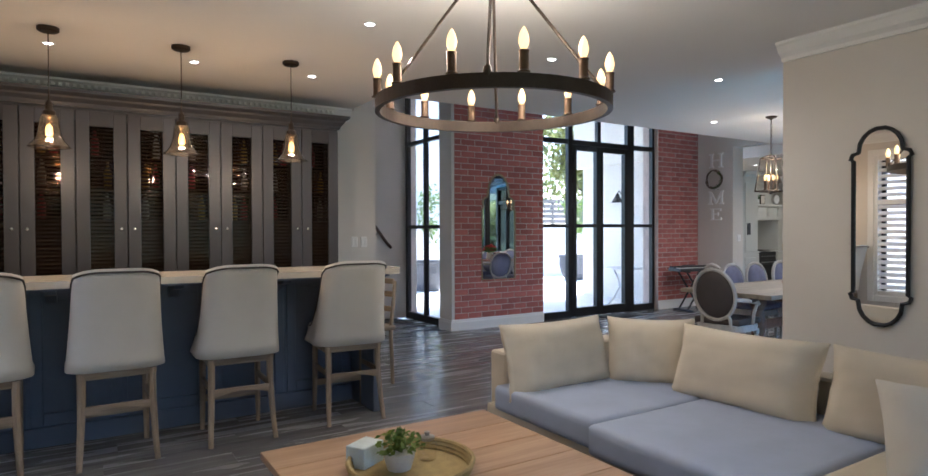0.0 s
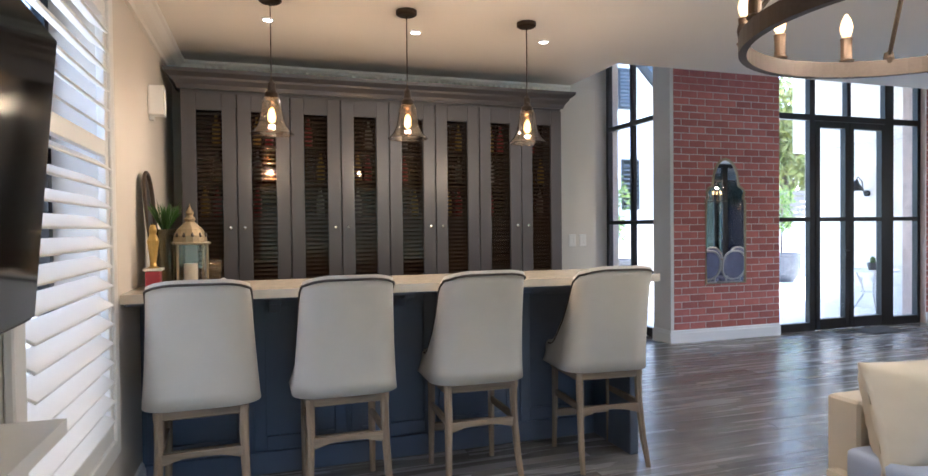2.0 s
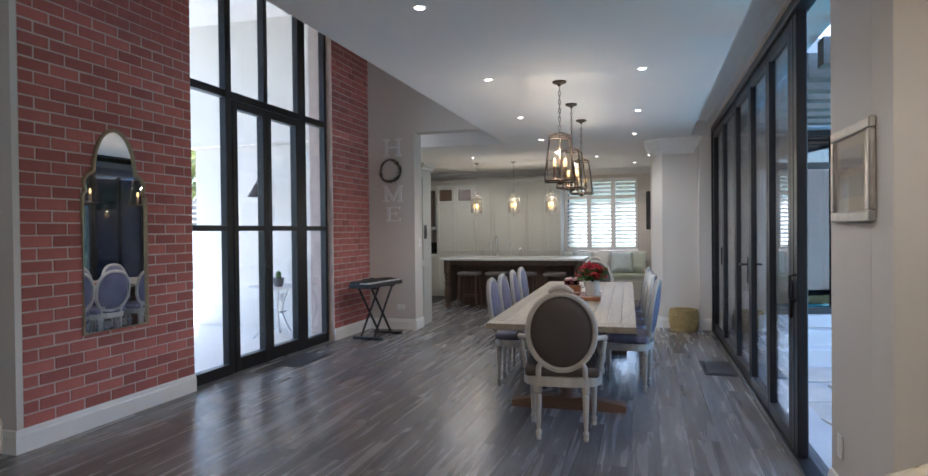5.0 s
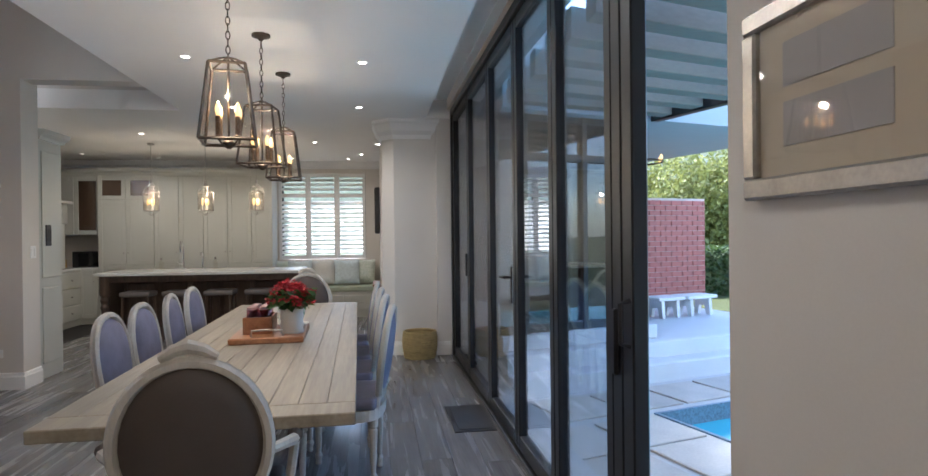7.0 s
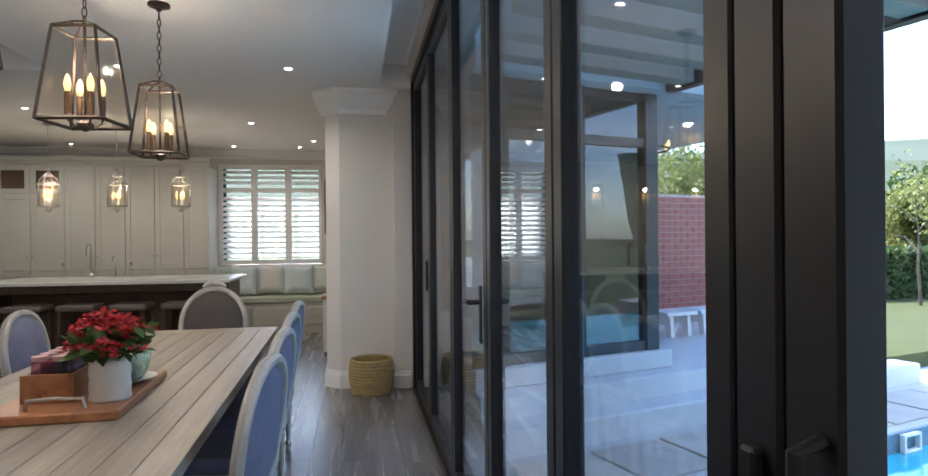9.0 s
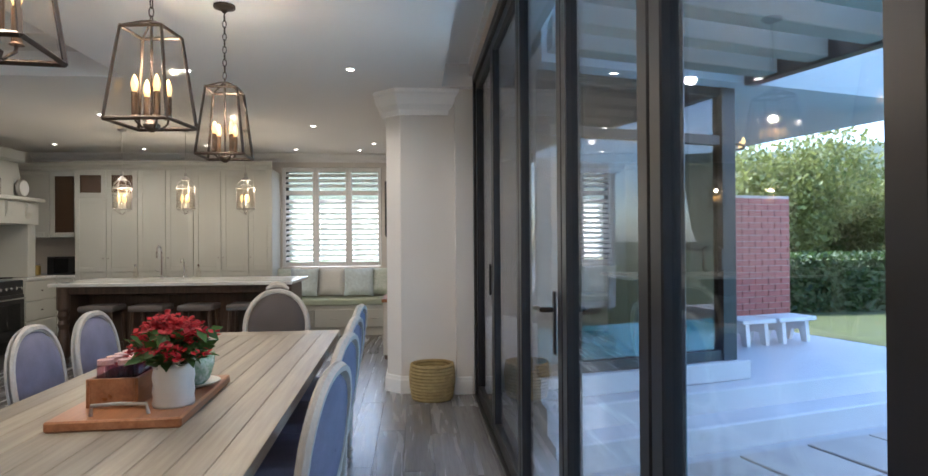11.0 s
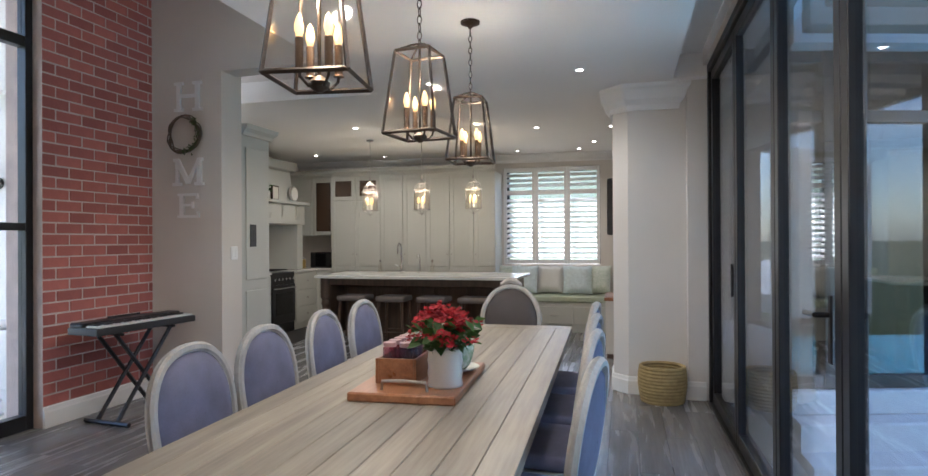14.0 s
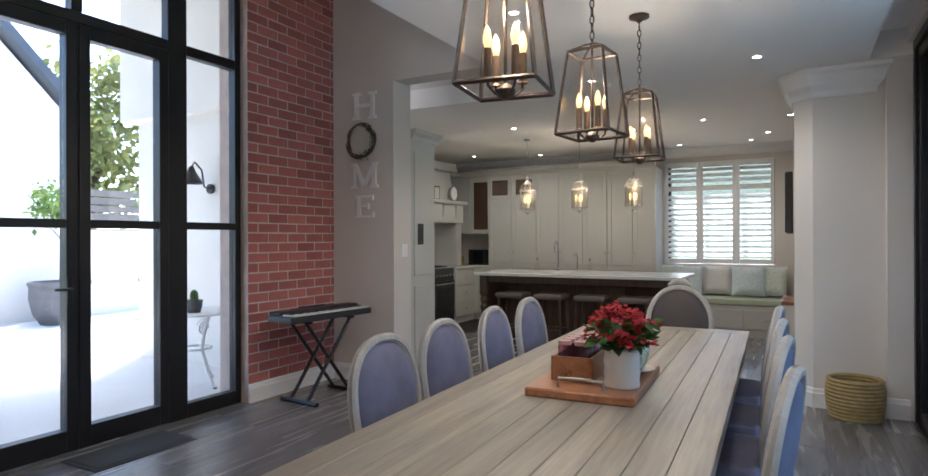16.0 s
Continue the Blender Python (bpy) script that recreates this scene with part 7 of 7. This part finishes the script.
# pergola beams along the house
perg = thing("pergola", (0, 0, 0), 0, "grey weathered timber pergola beams over the terrace", "pergola")
part("edge_beam", wbox(3.9, 9.148, 2.30, 2.40, 2.58, 2.80, 0.006), M["black"], perg)
for i in range(12):
    u = 4.2 + i * 0.42
    part("beam", wbox(u, u + 0.16, -3.0, 2.298, 2.60, 2.80, 0.006), M["beam"], perg)
setting("wall_terrace", box(4.05, 14.4, 2.05, 2.262, 2.815, 4.6), M["render_white"], "white plastered outer wall above the folding doors", "wall")

# garden wall of red brick
gw = setting("garden_wall", wbox(11.88, 12.1, 3.1, 5.84, 0.22, 1.96), M["mortar"], "free-standing red brick garden wall", "brick wall")

# low benches by the garden wall
def garden_bench(u, v, length):
    b = thing("garden_bench", wing(u, v, 0.22), math.degrees(A), "low whitewashed wooden garden bench", "bench", "garden benches")
    part("seat", box(-0.18, 0.18, -length / 2, length / 2, 0.24, 0.285, 0.008), M["white"], b)
    for y in (-length / 2 + 0.10, length / 2 - 0.10):
        bm = bmesh.new()
        outline([(-0.15, 0), (-0.08, 0), (-0.05, 0.13), (0.05, 0.13), (0.08, 0), (0.15, 0), (0.13, 0.24), (-0.13, 0.24)], 0.05, bm, "XZ", (0, y - 0.03, 0))
        part("leg", bm, M["white"], b)


garden_bench(10.55, 3.72, 0.46)
garden_bench(10.55, 4.27, 0.54)

# hanging ring of bulbs under the terrace roof
tl = thing("terrace_chandelier", wing(11.0, 3.6, 2.6), 0, "black ring chandelier with glowing bulbs under the terrace roof", "chandelier")
part("rod", tube([(0, 0, 0), (0, 0, -0.2)], 0.008), M["iron"], tl)
part("ring", tube([(0.4 * math.cos(a * math.pi / 12), 0.4 * math.sin(a * math.pi / 12), -0.2) for a in range(24)], 0.014, 6, None, True), M["iron"], tl)
part("spoke", tube([(-0.4, 0, -0.2), (0, 0, -0.2), (0.4, 0, -0.2)], 0.008, 6), M["iron"], tl)
for i in range(8):
    a = i * math.pi / 4
    part("bulb", lathe([(0.005, -0.01), (0.02, 0.02), (0.022, 0.04), (0.008, 0.075), (0.001, 0.085)], 10, None, (0.4 * math.cos(a), 0.4 * math.sin(a), -0.19)), M["bulb"], tl)


# planting
def leaf_cloud(bm, centre, radii, count, size, rng, shell=0.45):
    """Many small bent leaves through an uneven, gappy volume."""
    lumps = [(Vector((rng.uniform(-0.6, 0.6), rng.uniform(-0.6, 0.6), rng.uniform(-0.5, 0.6))), rng.uniform(0.35, 0.62)) for _ in range(9)]
    for _ in range(count):
        c, r = lumps[rng.randrange(len(lumps))]
        d = Vector((rng.gauss(0, 1), rng.gauss(0, 1), rng.gauss(0, 1))).normalized() * r * (shell + (1 - shell) * rng.random())
        p = Vector(centre) + Vector(((c.x + d.x) * radii[0], (c.y + d.y) * radii[1], (c.z + d.z) * radii[2]))
        add_leaf(bm, p, size * rng.uniform(0.6, 1.3), rng)


def add_leaf(bm, p, s, rng):
    e = Euler((rng.uniform(-1.2, 1.2), rng.uniform(-1.2, 1.2), rng.uniform(0, 6.28))).to_matrix()
    pts = [(-0.5, 0, 0), (0, -0.28, 0.06), (0.55, 0, -0.05), (0, 0.28, 0.06)]
    vs = [bm.verts.new(p + e @ Vector(q) * s) for q in pts]
    bm.faces.new((vs[0], vs[1], vs[2]))
    bm.faces.new((vs[0], vs[2], vs[3]))


def trunk(bm, base_at, top, r0, rng, limbs=5, spread=0.5):
    base_at, top = Vector(base_at), Vector(top)
    pts = [base_at.lerp(top, k / 6) + Vector((rng.uniform(-1, 1), rng.uniform(-1, 1), 0)) * r0 * 0.5 * (k > 0) for k in range(7)]
    tube(pts, [r0 * (1 - 0.11 * k) for k in range(7)], 7, bm)
    h = (top - base_at).length
    for i in range(limbs):
        a = i * 2.4 + rng.uniform(-0.3, 0.3)
        s = base_at.lerp(top, 0.5 + 0.09 * i)
        tip = s + Vector((math.cos(a) * spread, math.sin(a) * spread, 0.3)) * h * 0.5
        tube([s, s.lerp(tip, 0.5) + Vector((0, 0, 0.06 * h)), tip], [r0 * 0.45, r0 * 0.3, r0 * 0.12], 5, bm)


def tree(name, at, height, crown, count, size, seed, label, leaves="tree_leaf", stem=None):
    rng = random.Random(seed)
    t = thing(name, at, 0, label, "tree")
    bm = bmesh.new()
    trunk(bm, (0, 0, 0), (0.1 * height * 0.3, 0, height * 0.72), stem or height * 0.025, rng)
    part("trunk", bm, M["bark"], t)
    bm = bmesh.new()
    leaf_cloud(bm, (0, 0, height - crown[2] * 0.9), crown, count, size, rng)
    part("crown", bm, M[leaves], t)
    return t


# hedge along the lawn
def hedge(at, length, rz, height, depth, seed, count):
    rng = random.Random(seed)
    h = thing("hedge", at, rz, "clipped dark green garden hedge", "hedge")
    bm = box(-depth / 2 + 0.06, depth / 2 - 0.06, -length / 2 + 0.05, length / 2 - 0.05, 0, height - 0.08)
    part("branch_core", bm, M["soil"], h)
    bm = bmesh.new()
    for _ in range(count):
        y = rng.uniform(-length / 2, length / 2)
        if rng.random() < 0.7:
            p = Vector((-depth / 2 + rng.uniform(-0.03, 0.06), y, rng.uniform(0.02, height)))
        else:
            p = Vector((rng.uniform(-depth / 2, depth / 2), y, height + rng.uniform(-0.06, 0.05)))
        add_leaf(bm, p, rng.uniform(0.07, 0.14), rng)
    part("foliage", bm, M["hedge"], h)


hedge((15.8, -6.5, 0.03), 12.5, 2, 1.02, 0.9, 11, 9000)

rng = random.Random(5)
for i in range(15):
    y = -0.5 - i * 1.9 + rng.uniform(-0.5, 0.5)
    h = rng.uniform(3.3, 4.4) if i < 6 else rng.uniform(2.8, 3.5)
    tree("tree", (20.5 + rng.uniform(-1.0, 3.0) + 0.1 * i, y, -0.5), h, (2.3, 2.1, h * 0.52), 26000, 0.135, 40 + i, "broad leafy garden tree beyond the hedge", "tree_leaf" if i % 4 else "leaf_light")
for i in range(10):
    tree("tree", (28 + 3 * (i % 2), -1 - i * 5, -0.5), 4.3, (4.0, 3.4, 2.3), 8000, 0.30, 80 + i, "tall leafy tree in the distance", "hedge")
tree("small_tree", (14.4, -7.4, 0.03), 2.8, (0.55, 0.55, 0.9), 260, 0.09, 71, "slender young garden tree on the lawn", "tree_leaf", 0.03)


def hill():
    """Rolling far hills on the terrace side."""
    bm = bmesh.new()
    rows = []
    for j in range(7):
        r = 70 + j * 40
        row = []
        for i in range(61):
            a = radians(-125 + i * 2.6)
            z = (3.0 + 5.0 * noise.noise((i * 0.13, j * 0.3, 2.0)) + j * 6.6) * min(1, j / 2)
            row.append(bm.verts.new((10 + r * math.cos(a), -5 + r * math.sin(a), z - 0.6)))
        rows.append(row)
    for a, b in zip(rows, rows[1:]):
        for i in range(60):
            bm.faces.new((a[i], a[i + 1], b[i + 1], b[i]))
    return bm


setting("backdrop", hill(), M["hill"], "distant wooded green hills", "hill")


def round_pot(name, at, radius, height, material, label, soil=True):
    p = thing(name, at, 0, label, "plant pot")
    prof = [(radius * 0.62, 0), (radius * 0.85, height * 0.25), (radius * 0.98, height * 0.6), (radius * 0.96, height * 0.88), (radius * 1.02, height * 0.93), (radius * 1.02, height),
            (radius * 0.9, height), (radius * 0.88, height * 0.86)]
    part("bowl", lathe(prof, 28), M[material], p, smooth=False)
    part("soil", lathe([(radius * 0.87, height * 0.84), (radius * 0.5, height * 0.88), (0.0005, height * 0.9)], 20), M["bark"], p)
    return p


p = round_pot("plant_pot", wing(9.22, 4.76, 0.22), 0.145, 0.235, "pot_white", "white round planter at the terrace edge")
bm = bmesh.new()
r2 = random.Random(3)
for _ in range(60):
    add_leaf(bm, Vector((r2.uniform(-0.12, 0.12), r2.uniform(-0.12, 0.12), 0.22 + r2.uniform(0, 0.06))), 0.05, r2)
part("plant", bm, M["leaf"], p)

# ---- courtyard ----
setting("courtyard_floor", box(3.0, 40, 7.40, 40, -0.5, -0.05), M["court"], "very pale courtyard paving in bright daylight", "paving")
setting("courtyard_wall", box(4.15, 16, 14.9, 15.1, -0.3, 1.55), M["render_white"], "low white plastered courtyard wall", "wall")
bm = bmesh.new()
add_box(bm, 9.30, 9.6, 7.56, 10.25, -0.3, 2.8)
add_box(bm, 9.16, 9.6, 7.56, 10.4, 2.8, 5.0)
add_box(bm, 9.6, 13.2, 10.0, 10.25, -0.3, 2.8)
setting("wall_courtyard_wing", bm, M["render_white"], "white plastered wing with an overhanging upper wall", "wall")
setting("wall_hall_outer", box(4.152, 4.25, 8.772, 9.0, -0.3, HIGH), M["render_white"], "white plastered outer wall of the stair hall", "wall")

house = thing("neighbour_house", (0, 0, 0), 0, "white plastered gabled house with a dark slate roof", "house")
part("wall", outline([(2.5, -0.3), (12.0, -0.3), (12.0, 4.2), (7.3, 9.0), (2.5, 4.2)], 8.0, None, "XZ", (0, 17.0, 0)), M["render_white"], house)
for sgn in (1, -1):
    part("roof", outline([(7.3, 9.1), (7.3 + sgn * 5.0, 4.0), (7.3 + sgn * 5.0, 4.25), (7.3, 9.35)], 8.6, None, "XZ", (0, 16.7, 0)), M["roof"], house)
for x, z0, z1 in ((9.5, 1.9, 3.4), (9.4, 4.9, 6.1), (6.0, 4.9, 6.1)):
    w = part("window", box(x, x + 0.6, 16.95, 16.998, z0, z1, 0.004), M["black"], house)
    part("pane", box(x + 0.05, x + 0.55, 16.94, 16.949, z0 + 0.05, z1 - 0.05), M["screen"], w)
    for k in range(10):
        zz = z0 + 0.08 + k * (z1 - z0 - 0.16) / 10
        part("shutter_slat", box(x + 0.05, x + 0.55, 16.925, 16.94, zz, zz + 0.05), M["roof"], w)

car = thing("fence", (0, 0, 0), 0, "dark slatted timber fence behind the courtyard wall", "fence")
for k in range(9):
    part("slat", box(12.2, 22.0, 18.0, 18.03, 0.9 + k * 0.19, 1.06 + k * 0.19), M["beam"], car)
for x in (12.3, 15, 18, 21.8):
    part("post", box(x, x + 0.1, 18.03, 18.12, -0.5, 2.6), M["beam"], car)
for i, (x, y, h) in enumerate(((15.0, 21, 7.5), (18.5, 20, 8.0), (22, 23, 7.0), (13.4, 27, 9.0), (26, 22, 8), (10.0, 29, 10.5))):
    tree("tree", (x, y, -0.5), h, (2.4, 2.4, h * 0.42), 2600, 0.3, 120 + i, "tall leafy tree behind the courtyard wall", "tree_leaf")


def potted_tree(x, y, seed):
    rng = random.Random(seed)
    p = round_pot("potted_tree", (x, y, -0.05), 0.46, 0.72, "pot_grey", "young citrus tree in a large charcoal pot")
    p["category"] = "potted tree"
    bm = bmesh.new()
    trunk(bm, (0, 0, 0.6), (0.05, 0.02, 2.0), 0.025, rng, 5, 0.4)
    part("trunk", bm, M["bark"], p)
    bm = bmesh.new()
    leaf_cloud(bm, (0, 0, 1.85), (0.48, 0.48, 0.75), 420, 0.11, rng, 0.2)
    part("foliage", bm, M["leaf_light"], p)


potted_tree(10.5, 14.2, 1)
potted_tree(12.0, 13.5, 2)
potted_tree(6.75, 13.0, 3)

# wall lamp on the courtyard wing
wl = thing("wall_lamp", (9.299, 8.95, 2.02), 0, "black barn-style outdoor wall lamp", "wall lamp")
part("mount", lathe([(0.055, 0), (0.055, 0.03), (0.03, 0.04)], 16), M["black"], wl).matrix_basis = pose(0, 0, -0.08, 0, -90, 0)
part("arm", tube([(-0.03, 0, -0.08), (-0.10, 0, -0.06), (-0.13, 0, 0.12), (-0.22, 0, 0.20), (-0.26, 0, 0.14)], 0.010), M["black"], wl)
part("shade", lathe([(0.02, 0.12), (0.035, 0.09), (0.05, 0.05), (0.12, -0.06), (0.125, -0.07), (0.115, -0.06), (0.04, 0.05)], 24, None, (-0.26, 0, 0.03)), M["black"], wl)

# white iron table with a small cactus
it = thing("garden_table", (8.62, 8.35, -0.05), 0, "white ornate cast iron garden table", "table")
part("tabletop", lathe([(0.36, 0.70), (0.385, 0.705), (0.385, 0.72), (0.37, 0.728), (0.001, 0.728)], 28), M["white"], it)
for i in range(3):
    a = i * 2.094 + 0.4
    c, s = math.cos(a), math.sin(a)
    part("leg", tube([(c * 0.22, s * 0.22, 0.70), (c * 0.13, s * 0.13, 0.5), (c * 0.10, s * 0.10, 0.35), (c * 0.2, s * 0.2, 0.16), (c * 0.30, s * 0.30, 0.02), (c * 0.33, s * 0.33, 0.012)], 0.018, 8), M["white"], it)
    part("scroll", tube([(c * 0.13 + math.cos(k * 0.55) * 0.06 * (-s) * (1 - k / 24), s * 0.13 + math.cos(k * 0.55) * 0.06 * c * (1 - k / 24), 0.56 + math.sin(k * 0.55) * 0.07 * (1 - k / 24)) for k in range(20)], 0.008, 6), M["white"], it)
part("ring", tube([(0.14 * math.cos(a * math.pi / 10), 0.14 * math.sin(a * math.pi / 10), 0.36) for a in range(20)], 0.012, 6, None, True), M["white"], it)
cp = thing("cactus_pot", (8.50, 8.22, 0.678), 0, "small dark pot with a stubby cactus", "pot plant")
part("pot", lathe([(0.055, 0), (0.07, 0.05), (0.078, 0.12), (0.07, 0.12), (0.065, 0.10), (0.001, 0.10)], 18), M["pot_grey"], cp)
part("cactus", lathe([(0.03, 0.10), (0.04, 0.14), (0.035, 0.19), (0.012, 0.215), (0.001, 0.22)], 12), M["leaf"], cp)

# ---- bricks and floor planks ----
BW, BH, JT = 0.222, 0.075, 0.010


def brick_mesh(name, w):
    bm = box(0, w, -0.022, 0.02, 0, BH, 0.004)
    me = bpy.data.meshes.new(name)
    bm.to_mesh(me)
    bm.free()
    me.materials.append(M["brick"])
    return me


FULL = brick_mesh("brick", BW)


def brick_face(parent, x0, x1, z0, z1, split, seed):
    """Stretcher bond on a wall facing -y; courses above the split are joined."""
    rng = random.Random(seed)
    joined = bmesh.new()
    row, z, cut = 0, z0, {}
    while z + BH < z1:
        x = x0 - (0.5 * (BW + JT) if row % 2 else 0)
        while x < x1 - 0.02:
            a, b = max(x, x0), min(x + BW, x1)
            if b - a > 0.03:
                dy = rng.uniform(-0.002, 0.002)
                if z < split:
                    w = round(b - a, 3)
                    me = FULL if abs(w - BW) < 0.002 else cut.setdefault(w, None) or cut.update({w: brick_mesh("brick", w)}) or cut[w]
                    shared("brick", me, parent, (a, Y_BRICK + dy, z))
                else:
                    add_box(joined, a, b, Y_BRICK - 0.022 + dy, Y_BRICK + 0.018, z, z + BH)
            x += BW + JT
        z += BH + JT
        row += 1
    tagged(part("brick", joined, M["brick"], parent), kind="stuff")


for ob in list(scene.objects):
    if ob.name == "wall_brick_1":
        brick_face(ob, 4.033, 5.628, 0.158, HIGH, 3.0, 1)
    if ob.name == "wall_brick_2":
        brick_face(ob, 8.242, 9.328, 0.158, HIGH, 3.7, 2)
rng = random.Random(8)
bm = bmesh.new()
z, row = 0.23, 0
while z < 1.9:
    v = 3.12 - (0.11 if row % 2 else 0)
    while v < 5.8:
        q = wbox(11.865, 11.9, max(v, 3.11), min(v + BW, 5.83), z, z + BH)
        me = bpy.data.meshes.new("tmp")
        q.to_mesh(me)
        q.free()
        bm.from_mesh(me)
        bpy.data.meshes.remove(me)
        v += BW + JT
    z += BH + JT
    row += 1
tagged(part("brick", bm, M["brick"], gw), kind="stuff")

PL, PW = 1.5, 0.19
pk = box(0, PL - 0.0014, 0, PW - 0.0014, -0.012, 0, 0.0008)
plank_mesh = bpy.data.meshes.new("plank")
pk.to_mesh(plank_mesh)
pk.free()
plank_mesh.materials.append(M["floor"])
floor = next(o for o in scene.objects if o.name == "floor")
verts, faces = [], []
j = 0
y = -4.6
while y < 11.3:
    x = -1.6 - (j * 0.47 % 1.0) * PL
    while x < 14.6:
        inside = not (y > 7.2 and x > 3.0) and not (y < 2.2 and x > 2.6)
        near = 2.2 < y < 7.1 and 2.2 < x < 9.0
        if inside and near:
            shared("plank", plank_mesh, floor, (x, y, 0.0))
        elif inside:
            n = len(verts)
            xa, xb, ya, yb = max(x, -1.6), min(x + PL - 0.0014, 14.6), y, y + PW - 0.0014
            for zz in (-0.012, 0.0):
                verts += [(xa, ya, zz), (xb, ya, zz), (xb, yb, zz), (xa, yb, zz)]
            faces += [(n + 4, n + 5, n + 6, n + 7), (n, n + 1, n + 5, n + 4), (n + 1, n + 2, n + 6, n + 5), (n + 2, n + 3, n + 7, n + 6), (n + 3, n, n + 4, n + 7)]
        x += PL
    y += PW
    j += 1
me = bpy.data.meshes.new("plank")
me.from_pydata(verts, [], faces)
me.materials.append(M["floor_rest"])
rest = new("plank", me)
rest.parent = floor
tagged(rest, kind="stuff")
